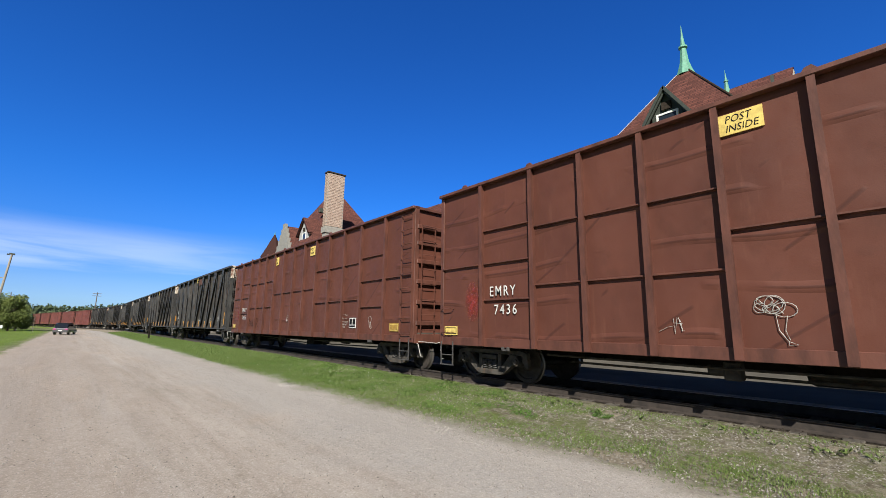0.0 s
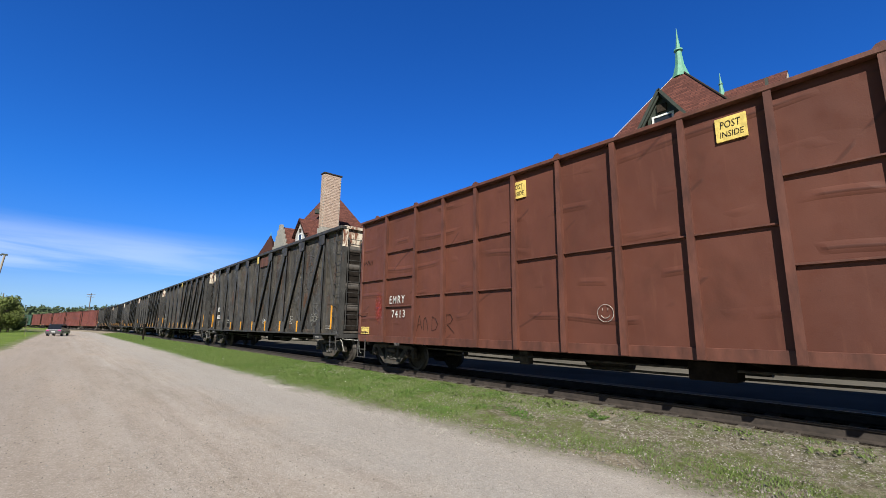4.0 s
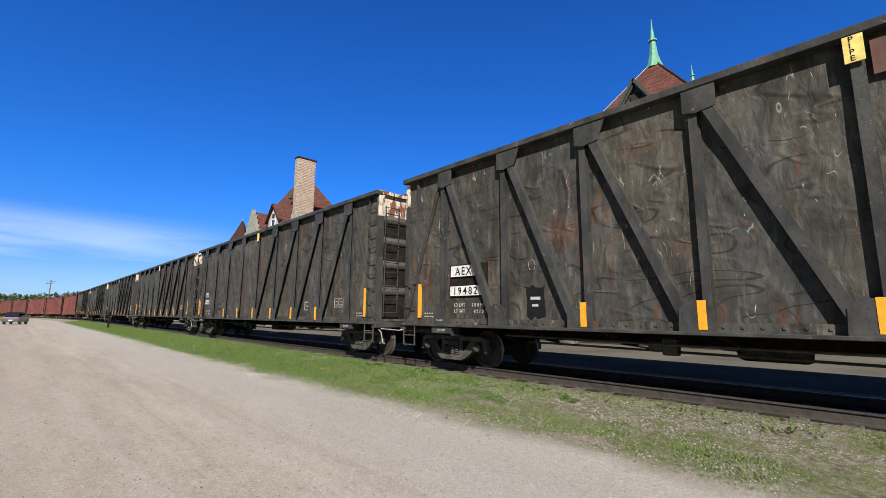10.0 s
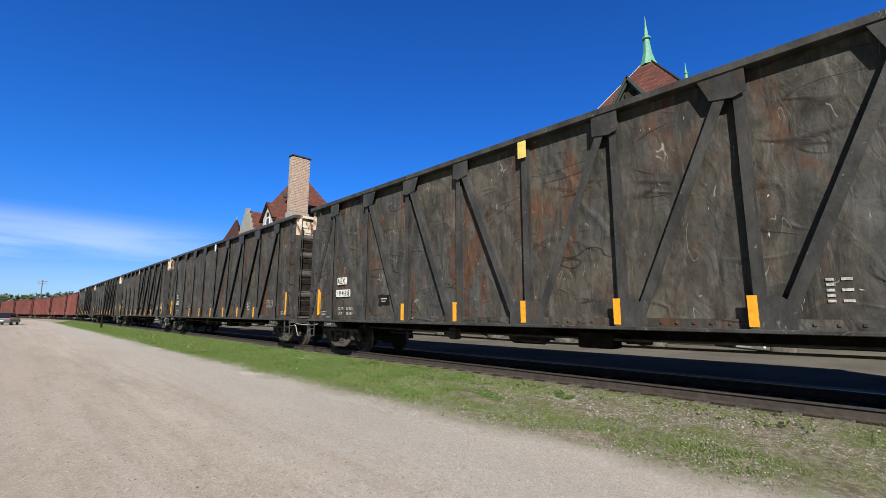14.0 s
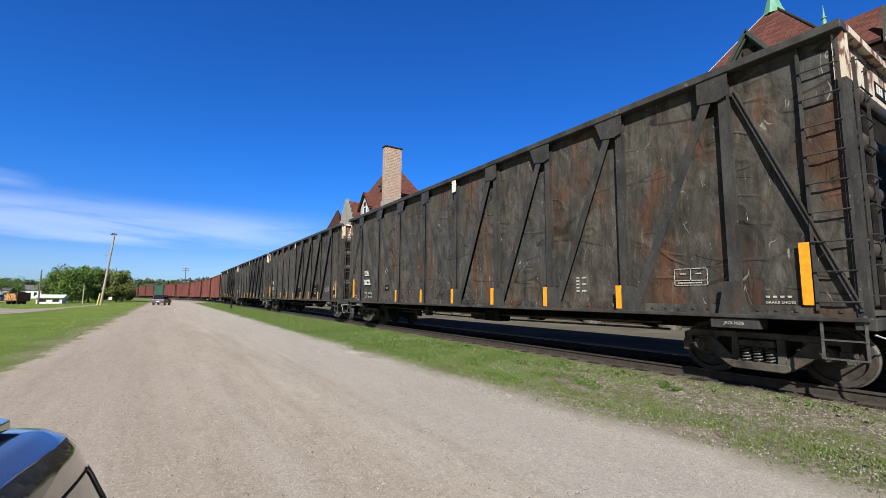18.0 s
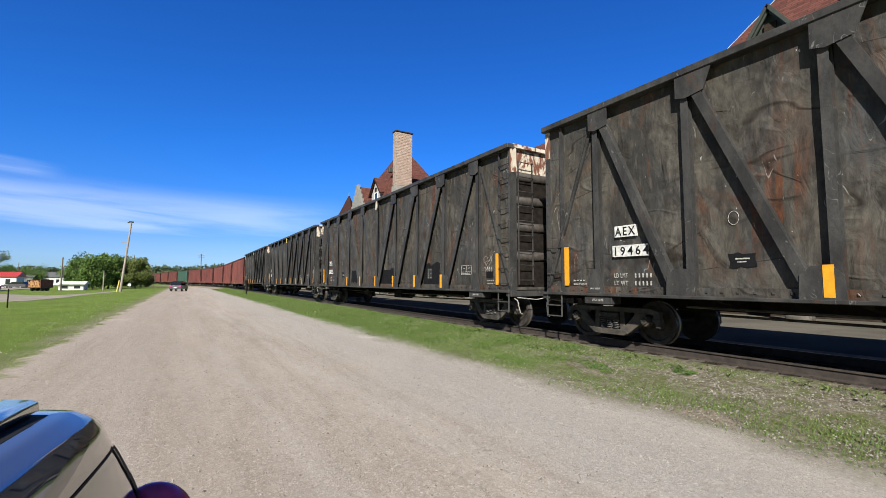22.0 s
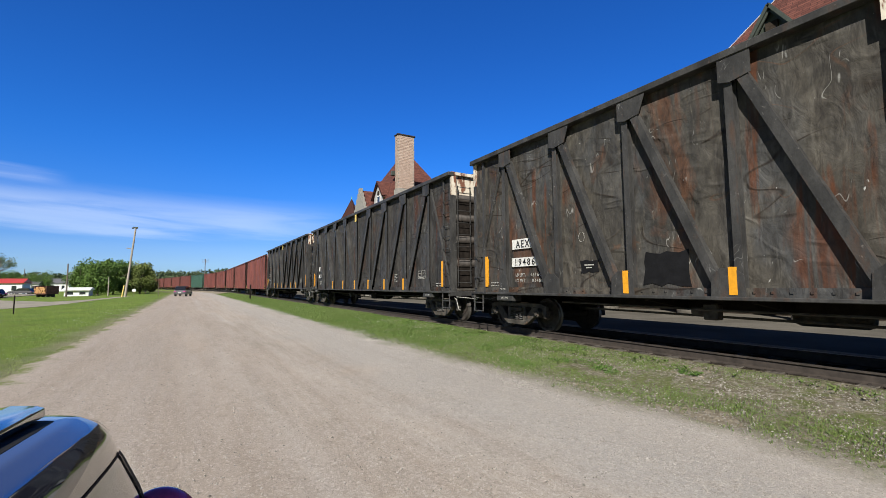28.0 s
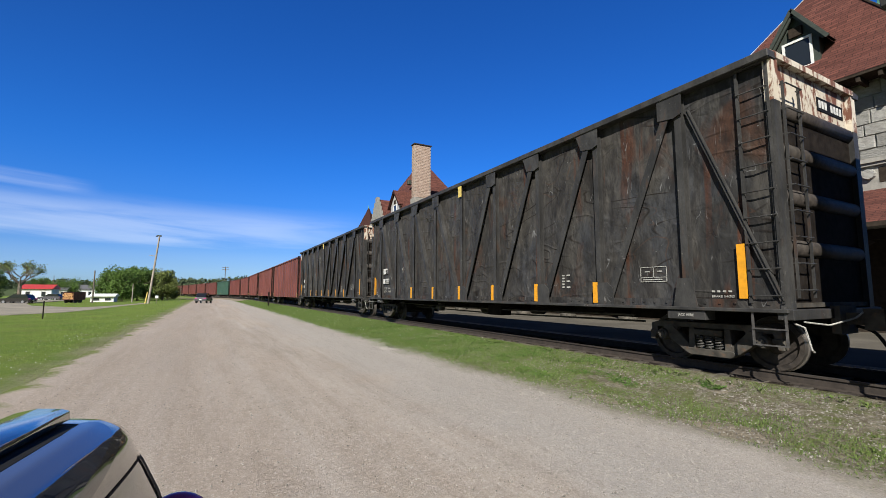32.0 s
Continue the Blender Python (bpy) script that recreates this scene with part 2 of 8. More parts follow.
def black_rib():
    m = Mat("grey_black_rib_paint", 0.5, jitter=True, spec=0.15)
    c = m.mix(m.noise(2.5, 5, stretch=(1, 1, 0.5)), (0.030, 0.0295, 0.029), (0.062, 0.060, 0.057))
    c = m.mix(m.mul(m.noise(18, 8, 0.8, (1, 1, 0.5), 0.2, 0.45, 0.65), 0.45), c, (0.016, 0.015, 0.014))
    c = m.mix(m.mul(m.noise(16, 5, 0.6, distort=0.5, lo=0.66, hi=0.76), 0.8), c, (0.22, 0.20, 0.18))
    c = m.mix(m.mul(m.noise(4, 6, 0.6, (1, 1, 0.3), lo=0.58, hi=0.72), 0.5), c, (0.09, 0.045, 0.025))
    c = m.mix(m.mul(m.mul(m.lines(6, 0.014, 2, (1, 1, 0.6), 0.6), m.noise(2.2, 2, lo=0.61, hi=0.67)), 0.25), c, (0.42, 0.41, 0.39))
    return m.done(c, m.bump(m.noise(25, 4), 0.2, 0.006))


def red_panel():
    m = Mat("oxide_red_steel", 0.62, spec=0.3)
    c = m.mix(m.noise(0.5, 3), (0.086, 0.030, 0.020), (0.112, 0.039, 0.025))
    c = m.mix(m.mul(m.noise(2.2, 5, 0.6, (1, 1, 0.2), 0.1, 0.54, 0.72), 0.5), c, (0.084, 0.029, 0.020))
    c = m.mix(m.mul(m.noise(7, 5, 0.6, (1, 1, 0.14), lo=0.60, hi=0.75), 0.45), c, (0.140, 0.056, 0.035))
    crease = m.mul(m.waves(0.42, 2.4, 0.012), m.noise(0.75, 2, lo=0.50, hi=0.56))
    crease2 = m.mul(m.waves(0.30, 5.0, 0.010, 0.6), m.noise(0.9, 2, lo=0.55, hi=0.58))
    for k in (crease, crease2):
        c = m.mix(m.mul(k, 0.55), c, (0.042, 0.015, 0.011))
    c = m.mix(m.mul(m.noise(15, 4, 0.6, distort=1.2, lo=0.72, hi=0.76), 0.6), c, (0.04, 0.018, 0.013))
    c = m.mix(m.mul(m.noise(1.2, 6, 0.65, (1, 1, 0.8), 0.2, 0.58, 0.70), 0.4), c, (0.062, 0.023, 0.015))
    n = m.bump(m.noise(0.9, 2, 0.5, (1, 1, 0.9), 0.15, 0.3, 0.7), 0.45, 0.05)
    fold = m.mul(m.waves(0.42, 2.4, 0.12), m.noise(0.75, 2, lo=0.47, hi=0.56))
    n = m.bump(fold, 0.5, 0.03, n)
    n = m.bump(crease, 0.35, 0.010, n)
    n = m.bump(crease2, 0.35, 0.010, n)
    n = m.bump(m.noise(70, 3), 0.12, 0.003, n)
    return m.done(c, n, m.noise(6, 3, lo=-0.8, hi=1.4))


def plain(name, color, rough=0.6, metal=0.0, var=0.25, scale=6.0, bump=0.15, spec=0.5, stretch=(1, 1, 1)):
    m = Mat(name, rough, metal, spec=spec)
    dark = tuple(v * (1 - var) for v in color)
    light = tuple(min(1, v * (1 + var)) for v in color)
    c = m.mix(m.noise(scale, 5, 0.6, stretch), dark, light)
    return m.done(c, m.bump(m.noise(scale * 6, 3, 0.5, stretch), bump, 0.005) if bump else None)


M_BLACK, M_RIB, M_RED = black_panel("scuffed_black_steel", (1.0, 1.0, 1.0)), black_rib(), red_panel()
# the same steel, multiplied darker and a little bluer
M_BLACK_COOL = black_panel("darker_bluish_black_steel", (0.74, 0.76, 0.82))


def cream_panel():
    m = Mat("rusty_cream_paint", 0.65)
    c = m.mix(m.noise(2, 4), (0.48, 0.42, 0.33), (0.60, 0.54, 0.44))
    c = m.mix(m.noise(4.6, 6, 0.68, (1, 1, 0.35), 0.6, 0.485, 0.55), c, (0.15, 0.060, 0.034))
    return m.done(c, m.bump(m.noise(9, 5), 0.3, 0.01))


def steel_dark():
    m = Mat("grimy_bogie_steel", 0.75, spec=0.2)
    c = m.mix(m.noise(4, 5), (0.032, 0.029, 0.025), (0.088, 0.079, 0.067))
    c = m.mix(m.mul(m.noise(9, 5, lo=0.55, hi=0.7), 0.5), c, (0.13, 0.075, 0.045))
    return m.done(c, m.bump(m.noise(40, 4), 0.3, 0.006))


def spray_paint():
    """A soft red spray mark that fades out towards its rim."""
    m = Mat("red_spray_paint", 0.6, jitter=False)
    g = m.t.nodes.new("ShaderNodeTexGradient")
    g.gradient_type = "SPHERICAL"
    m.t.links.new(m.scaled((1.0, 3.6, 1.9)), g.inputs["Vector"])
    m.t.links.new(m.mul(m.mul(g.outputs["Fac"], m.noise(7, 5, 0.6, lo=0.30, hi=0.60)), 0.85), m.p.inputs["Alpha"])
    return m.done((0.26, 0.035, 0.028))


M_SPRAY = spray_paint()
M_CREAM, M_GRIME = cream_panel(), steel_dark()
M_RED_RIB = plain("oxide_red_rib", (0.094, 0.033, 0.021), 0.6, var=0.3, scale=4, stretch=(1, 1, 0.4))
M_WHEEL = plain("worn_wheel_steel", (0.040, 0.033, 0.028), 0.65, 0.0, 0.4, 9, spec=0.3)
M_TREAD = plain("polished_tread_steel", (0.22, 0.20, 0.18), 0.4, 0.8, 0.1, 12, 0.05)
M_YELLOW = plain("safety_yellow", (0.66, 0.29, 0.012), 0.5, var=0.12, scale=12)
M_OCHRE = plain("grimy_ochre_paint", (0.30, 0.18, 0.035), 0.6, var=0.3, scale=10)
M_PALE = plain("faded_yellow_paint", (0.60, 0.45, 0.12), 0.6, var=0.2, scale=10)
M_WHITE = plain("chalky_white_paint", (0.56, 0.55, 0.52), 0.6, var=0.25, scale=15)
M_STENCIL = plain("faded_white_stencil", (0.34, 0.33, 0.30), 0.7, var=0.4, scale=30)
M_INK = plain("black_stencil_paint", (0.010, 0.010, 0.011), 0.7, var=0.2, spec=0.1)
M_HOSE = plain("black_rubber", (0.014, 0.014, 0.014), 0.7, var=0.2, spec=0.2)
M_GREEN_RED = plain("faded_green_steel", (0.035, 0.085, 0.06), 0.6, var=0.3, scale=1.5)
M_FAR_RED = plain("sunlit_oxide_red", (0.135, 0.040, 0.032), 0.6, var=0.35, scale=0.3)
# soot, plus the shade under and between the cars, in one near-black colour
M_SOOT_SHADE = plain("soot_and_shade_black_steel", (0.016, 0.013, 0.011), 0.85, var=0.4, spec=0.06)
M_RUST = plain("rust_brown_patch", (0.070, 0.027, 0.019), 0.8, var=0.5, scale=2.5, stretch=(1, 1, 0.4))
M_PIPE = plain("bare_handrail_steel", (0.10, 0.094, 0.088), 0.5, 0.4, 0.3, 12)


def gravel_ground():
    """Gravel of the road, which loses itself in grass and soil on both sides."""
    m = Mat("dusty_gravel", 0.9, jitter=False, spec=0.05)
    x = m.axis("X")
    c = m.mix(m.noise(0.35, 5, 0.6, (1.6, 0.25, 1)), (0.305, 0.262, 0.218), (0.435, 0.382, 0.325))
    c = m.mix(m.mul(m.noise(0.9, 5, 0.6, (1.8, 0.06, 1), 0.2, 0.42, 0.66), 0.75), c, (0.380, 0.350, 0.312))
    c = m.mix(m.mul(m.noise(0.22, 3, 0.5, (1.5, 0.4, 1), 0.4, 0.54, 0.68), 0.75), c, (0.48, 0.372, 0.275))
    c = m.mix(m.mul(m.noise(2.2, 6, 0.65, (1, 0.10, 1), 0.3, 0.54, 0.70), 0.7), c, (0.235, 0.200, 0.156))
    c = m.mix(m.mul(m.noise(0.5, 5, 0.6, (1.5, 0.5, 1), 0.4, 0.58, 0.68), 0.35), c, (0.20, 0.190, 0.145))
    c = m.mix(m.mul(m.noise(4.5, 8, 0.8, (1, 0.4, 1), 0.2, 0.50, 0.68), 0.5), c, (0.185, 0.158, 0.120))
    c = m.mix(m.mul(m.noise(6, 8, 0.8, (1, 0.35, 1), 0.2, 0.54, 0.70), 0.5), c, (0.47, 0.415, 0.34))
    c = m.mix(m.mul(m.noise(1.3, 4, 0.6, (1.1, 0.05, 1), 0.35, 0.50, 0.66), 0.40), c, (0.44, 0.415, 0.378))
    c = m.mix(m.mul(m.noise(1.3, 5, 0.65, (1.1, 0.09, 1), 0.5, 0.55, 0.68), 0.35), c, (0.245, 0.205, 0.160))
    c = m.mix(m.mul(m.noise(3.0, 5, 0.6, (1, 0.022, 1), 0.15, 0.53, 0.66), 0.45), c, (0.235, 0.190, 0.148))
    c = m.mix(m.mul(m.noise(3.6, 5, 0.6, (1, 0.025, 1), 0.15, 0.55, 0.66), 0.40), c, (0.475, 0.430, 0.375))
    c = m.mix(m.mul(m.span(m.add(x, m.mul(m.noise(0.6, 4), 0.8)), 2.7, 3.9), 0.70), c, (0.348, 0.340, 0.320))
    # browner, and darkened in colour to lower the brightness, on the lawn side
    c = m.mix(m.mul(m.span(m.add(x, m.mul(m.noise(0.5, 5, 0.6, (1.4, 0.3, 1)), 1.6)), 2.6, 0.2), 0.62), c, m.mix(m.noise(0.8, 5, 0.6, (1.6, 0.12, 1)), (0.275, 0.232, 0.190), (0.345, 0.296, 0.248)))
    # loose grit, thicker towards the track
    grit = m.mul(m.cells(46, out="Color", lo=0.45, hi=0.9), m.span(m.add(x, m.mul(m.noise(0.8, 4), 2.5)), 0.5, 5.0))
    c = m.mix(m.mul(grit, 0.6), c, (0.42, 0.385, 0.335))
    c = m.mix(m.mul(m.cells(70, out="Color", lo=0.58, hi=1.0), 0.45), c, (0.185, 0.160, 0.130))
    c = m.mix(m.mul(m.cells(57, out="Color", lo=0.62, hi=1.0), 0.55), c, (0.57, 0.52, 0.46))
    c = m.mix(m.mul(m.noise(70, 6, 0.85, lo=0.48, hi=0.64), 0.34), c, (0.165, 0.140, 0.110))
    c = m.mix(m.mul(m.noise(9, 7, 0.85, lo=0.54, hi=0.66), 0.45), c, (0.185, 0.155, 0.118))
    c = m.mix(m.mul(m.noise(38, 6, 0.85, lo=0.56, hi=0.68), 0.38), c, (0.52, 0.46, 0.38))
    c = m.mix(1.0, c, (0.99, 0.965, 0.965), "MULTIPLY")
    soil = m.mix(m.noise(8, 5, 0.65), (0.090, 0.078, 0.054), (0.215, 0.188, 0.140))
    soil = m.mix(m.mul(m.cells(30, out="Color", lo=0.62, hi=0.78), 0.8), soil, (0.25, 0.232, 0.198))
    soil = m.mix(m.mul(m.noise(45, 4, 0.75, lo=0.50, hi=0.64), 0.75), soil, (0.060, 0.050, 0.036))
    green = m.mix(m.noise(9, 7, 0.8), (0.060, 0.074, 0.025), (0.130, 0.146, 0.054))
    far = m.span(m.axis("Y"), 4.0, 30.0)
    green = m.mix(m.span(m.axis("Y"), 6.0, 16.0), green, m.mix(m.noise(9, 7, 0.8), (0.040, 0.086, 0.012), (0.096, 0.165, 0.030)))
    soil = m.mix(m.span(m.add(m.noise(2.4, 9, 0.85, lo=0.30, hi=0.70), m.mul(far, 0.55)), 0.44, 0.72), soil, green)
    ragged = m.add(x, m.mul(m.noise(0.55, 6, 0.65, lo=0.0, hi=1.0), 1.6))
    c = m.mix(m.span(ragged, 5.55, 6.35), c, soil)
    c = m.mix(m.span(m.add(x, m.mul(m.noise(0.7, 7, 0.7, lo=0.0, hi=1.0), 2.2)), -1.45, -1.75), c, m.mix(m.noise(2.6, 8, 0.8, lo=0.40, hi=0.52), m.mix(m.noise(9, 5, 0.65), (0.20, 0.168, 0.122), (0.33, 0.285, 0.22)), (0.130, 0.160, 0.046)))
    n = m.bump(m.noise(0.9, 4, 0.5, (1.5, 0.3, 1)), 0.35, 0.03)
    n = m.bump(m.noise(26, 5, 0.7), 0.35, 0.014, n)
    n = m.bump(m.noise(130, 3, 0.6), 0.5, 0.006, n)
    return m.done(c, n)


def lawn_ground():
    m = Mat("mown_grass", 0.95, jitter=False, spec=0.15)
    c = m.mix(m.noise(0.25, 6, 0.65), (0.120, 0.185, 0.028), (0.215, 0.275, 0.052))
    c = m.mix(m.mul(m.noise(0.45, 5, 0.6, lo=0.50, hi=0.66), 0.7), c, (0.175, 0.165, 0.062))
    c = m.mix(m.noise(25, 4, 0.7), c, (0.110, 0.170, 0.026))
    x = m.add(m.axis("X"), m.mul(m.noise(0.5, 6, 0.65, lo=0.0, hi=1.0), 2.2))
    c = m.mix(m.span(x, -2.5, -1.2), c, m.mix(m.noise(9, 5, 0.65), (0.19, 0.160, 0.115), (0.31, 0.265, 0.20)))
    return m.done(c, m.bump(m.noise(20, 5, 0.7), 0.8, 0.04))


def ballast_ground():
    m = Mat("oily_ballast", 0.95, jitter=False, spec=0.0)
    c = m.mix(m.cells(26, out="Distance", lo=0.0, hi=0.5), (0.095, 0.080, 0.064), (0.026, 0.021, 0.017))
    c = m.mix(m.noise(1.2, 5, 0.6), c, (0.035, 0.029, 0.023))
    return m.done(c, m.bump(m.cells(26), 0.8, 0.03))


def asphalt_ground(name, k):
    m = Mat(name, 0.95, jitter=False, spec=0.0)
    c = m.mix(m.noise(0.4, 5, 0.6), (0.062 * k, 0.055 * k, 0.044 * k), (0.098 * k, 0.087 * k, 0.070 * k))
    c = m.mix(m.mul(m.noise(60, 3, 0.7), 0.5), c, (0.045 * k, 0.045 * k, 0.043 * k))
    return m.done(c, m.bump(m.noise(80, 3), 0.4, 0.006))


M_ROAD, M_LAWN, M_BALLAST, M_ASPHALT = gravel_ground(), lawn_ground(), ballast_ground(), asphalt_ground("worn_asphalt", 1.6)
M_LOT = asphalt_ground("pale_sunbleached_asphalt", 3.6)
M_TIE = plain("weathered_timber_tie", (0.070, 0.060, 0.048), 0.9, var=0.4, scale=9, stretch=(0.3, 2, 2))
M_RAIL = plain("rusty_rail_side", (0.046, 0.036, 0.029), 0.75, 0.2, 0.3, 7)


def leaf_mat(name, a, b):
    m = Mat(name, 0.6, jitter=False, spec=0.3)
    g = m.t.nodes.new("ShaderNodeNewGeometry")
    c = m.mix(g.outputs["Random Per Island"], a, b)
    m.p.inputs["Transmission Weight"].default_value = 0.0
    m.p.inputs["Subsurface Weight"].default_value = 0.0
    return m.done(c)


M_BLADE = leaf_mat("grass_blade", (0.060, 0.100, 0.020), (0.138, 0.184, 0.050))
M_WEED = leaf_mat("fresh_weed_leaf", (0.042, 0.100, 0.014), (0.108, 0.195, 0.034))
M_LAWN_BLADE = leaf_mat("lawn_blade", (0.125, 0.190, 0.028), (0.215, 0.275, 0.055))
M_LEAF = leaf_mat("spring_leaf", (0.050, 0.100, 0.016), (0.100, 0.165, 0.030))
M_LEAF_PALE = leaf_mat("young_yellow_green_leaf", (0.095, 0.125, 0.030), (0.160, 0.190, 0.052))
M_LEAF_FAR = leaf_mat("far_wood_leaf", (0.042, 0.062, 0.026), (0.074, 0.098, 0.042))
M_PEBBLE = leaf_mat("grey_pebble", (0.11, 0.097, 0.080), (0.32, 0.295, 0.26))
M_BARK = plain("grey_bark", (0.13, 0.105, 0.08), 0.9, var=0.35, scale=5, stretch=(1, 1, 0.3))
M_POLE = plain("silvered_pole_timber", (0.27, 0.235, 0.195), 0.85, var=0.25, scale=5, stretch=(1, 1, 0.15))
M_POLE_DARK = plain("dark_pole_timber", (0.11, 0.09, 0.07), 0.85, var=0.25, scale=5, stretch=(1, 1, 0.15))


def roof_deck():
    m = Mat("red_asphalt_roof", 0.85, jitter=False, spec=0.2)
    n = m.t.nodes.new("ShaderNodeTexBrick")
    n.inputs["Scale"].default_value = 1.0
    n.inputs["Color1"].default_value, n.inputs["Color2"].default_value = (0.078, 0.030, 0.023, 1), (0.158, 0.060, 0.045, 1)
    n.inputs["Mortar"].default_value = (0.030, 0.013, 0.011, 1)
    n.inputs["Brick Width"].default_value, n.inputs["Row Height"].default_value, n.inputs["Mortar Size"].default_value = 0.55, 0.17, 0.014
    uv = m.t.nodes.new("ShaderNodeUVMap")
    m.t.links.new(uv.outputs[0], n.inputs["Vector"])
    c = m.mix(m.noise(6, 5, 0.6), n.outputs["Color"], (0.070, 0.025, 0.019))
    c2 = m.mix(0.45, n.outputs["Color"], c)
    return m.done(c2, m.bump(m.noise(40, 3), 0.4, 0.01))


def stone():
    m = Mat("grey_ashlar_stone", 0.9, spec=0.2)
    c = m.mix(m.info.outputs["Random"], (0.27, 0.263, 0.240), (0.40, 0.388, 0.355))
    c = m.mix(m.mul(m.noise(5, 6, 0.65), 0.7), c, (0.21, 0.20, 0.18))
    return m.done(c, m.bump(m.noise(9, 6, 0.65), 0.55, 0.04))


M_ROOF, M_STONE = roof_deck(), stone()
M_MORTAR = plain("grey_mortar", (0.27, 0.255, 0.225), 0.95, var=0.2, scale=4)
M_COPPER = plain("verdigris_copper", (0.105, 0.28, 0.19), 0.6, var=0.2, scale=5)
M_TRIM = plain("dark_green_trim", (0.040, 0.048, 0.038), 0.6, var=0.2)
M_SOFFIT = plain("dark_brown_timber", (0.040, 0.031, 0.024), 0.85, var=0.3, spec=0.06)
M_ROUGHCAST = plain("pale_roughcast_plaster", (0.315, 0.305, 0.270), 0.95, var=0.22, scale=2.2, bump=0.5, spec=0.15)
# stone with the canopy's shade put into its colour
M_STONE_SHADED = plain("grey_stone_in_shade", (0.135, 0.122, 0.103), 0.9, var=0.35, scale=5, bump=0.4, spec=0.1)
M_CEILING = plain("grey_ceiling_boards", (0.17, 0.165, 0.155), 0.8, var=0.25, scale=3, spec=0.1, stretch=(1, 6, 1))
M_SASH = plain("white_window_paint", (0.72, 0.72, 0.69), 0.5, var=0.08)


def brick_mat():
    m = Mat("buff_brick", 0.9, spec=0.2)
    c = m.mix(m.info.outputs["Random"], (0.37, 0.268, 0.212), (0.50, 0.392, 0.318))
    c = m.mix(m.mul(m.noise(12, 5, 0.6), 0.8), c, (0.28, 0.212, 0.170))
    return m.done(c, m.bump(m.noise(40, 4), 0.4, 0.006))


M_BRICK = brick_mat()


def glass(name, tint=(0.02, 0.025, 0.03), rough=0.04):
    m = Mat(name, rough, 0.0, spec=0.8)
    return m.done(tint)


M_GLASS = glass("window_glass")
M_CARGLASS = glass("tinted_car_glass", (0.012, 0.014, 0.018), 0.02)
M_TAILGLASS = glass("mirror_tinted_tailgate_glass", (0.24, 0.27, 0.31), 0.03)
M_TAILGLASS.node_tree.nodes["Principled BSDF"].inputs["Metallic"].default_value = 0.75


def car_paint(name, color, rough=0.22):
    m = Mat(name, rough, 0.25, spec=0.6)
    m.p.inputs["Coat Weight"].default_value = 1.0
    m.p.inputs["Coat Roughness"].default_value = 0.03
    return m.done(m.mix(m.noise(30, 3), color, tuple(v * 1.3 for v in color)))


M_CAR_DARK = car_paint("black_car_paint", (0.020, 0.018, 0.017))
M_CAR = car_paint("bronze_grey_metallic_paint", (0.22, 0.205, 0.185), 0.14)
M_CAR.node_tree.nodes["Principled BSDF"].inputs["Metallic"].default_value = 0.9
M_CAR_FAR = car_paint("grey_metallic_car_paint", (0.075, 0.072, 0.078), 0.3)
# red lens; the blue of the reflected sky is mixed into the base colour
M_LAMP = car_paint("red_lamp_with_sky_tint", (0.42, 0.05, 0.20), 0.2)
M_TYRE = plain("tyre_rubber", (0.02, 0.02, 0.02), 0.8, var=0.2)
M_ALLOY = plain("alloy_wheel", (0.45, 0.45, 0.46), 0.35, 0.9, 0.1)
M_HOUSE_WHITE = plain("white_clapboard", (0.70, 0.70, 0.68), 0.7, var=0.08, scale=2)
M_HOUSE_GREY = plain("grey_siding", (0.38, 0.37, 0.36), 0.7, var=0.1, scale=2)
M_ROOF_RED = plain("bright_red_metal_roof", (0.42, 0.045, 0.035), 0.5, var=0.1, scale=2)
M_ROOF_GREY = plain("grey_shingle_roof", (0.10, 0.10, 0.105), 0.85, var=0.2, scale=3)
M_WATER = glass("lake_water", (0.02, 0.06, 0.12), 0.08)
M_LOG = plain("sawn_log_end", (0.36, 0.19, 0.075), 0.85, var=0.55, scale=12)
M_SIGN = plain("white_sign_face", (0.75, 0.75, 0.72), 0.5, var=0.05)
M_RUST_DARK = plain("dark_rusty_trailer_steel", (0.13, 0.052, 0.036), 0.8, var=0.4, scale=2)
M_RED_CART = plain("red_cart_paint", (0.26, 0.035, 0.022), 0.6, var=0.25)

# ================= building helpers =================


def mesh_from(bm, name):
    me = bpy.data.meshes.new(name)
    bm.normal_update()
    bm.to_mesh(me)
    bm.free()
    return me


def part(name, bm, material, parent, label="", smooth=False, kind=""):
    """Links a bmesh as one mesh object under a thing or a part."""
    me = mesh_from(bm, name) if isinstance(bm, bmesh.types.BMesh) else bm
    if material is not None and not me.materials:
        me.materials.append(material)
    if smooth:
        me.polygons.foreach_set("use_smooth", [True] * len(me.polygons))
    ob = new(name, me)
    ob.parent = parent
    return tagged(ob, label=label, kind=kind)


def empty(name, m=None, **tags):
    ob = new(name)
    ob.empty_display_size = 0.3
    if m is not None:
        ob.matrix_basis = m
    return tagged(ob, **tags)


def thing(name, bm, material, smooth=False, m=None, **tags):
    ob = part(name, bm, material, None, smooth=smooth)
    if m is not None:
        ob.matrix_basis = m
    return tagged(ob, **tags)


def hexa(bm, p):
    """Eight corners: the low four in a ring, then the high four."""
    v = [bm.verts.new(c) for c in p]
    for f in ((3, 2, 1, 0), (4, 5, 6, 7), (0, 1, 5, 4), (1, 2, 6, 5), (2, 3, 7, 6), (3, 0, 4, 7)):
        bm.faces.new([v[i] for i in f])
    return v


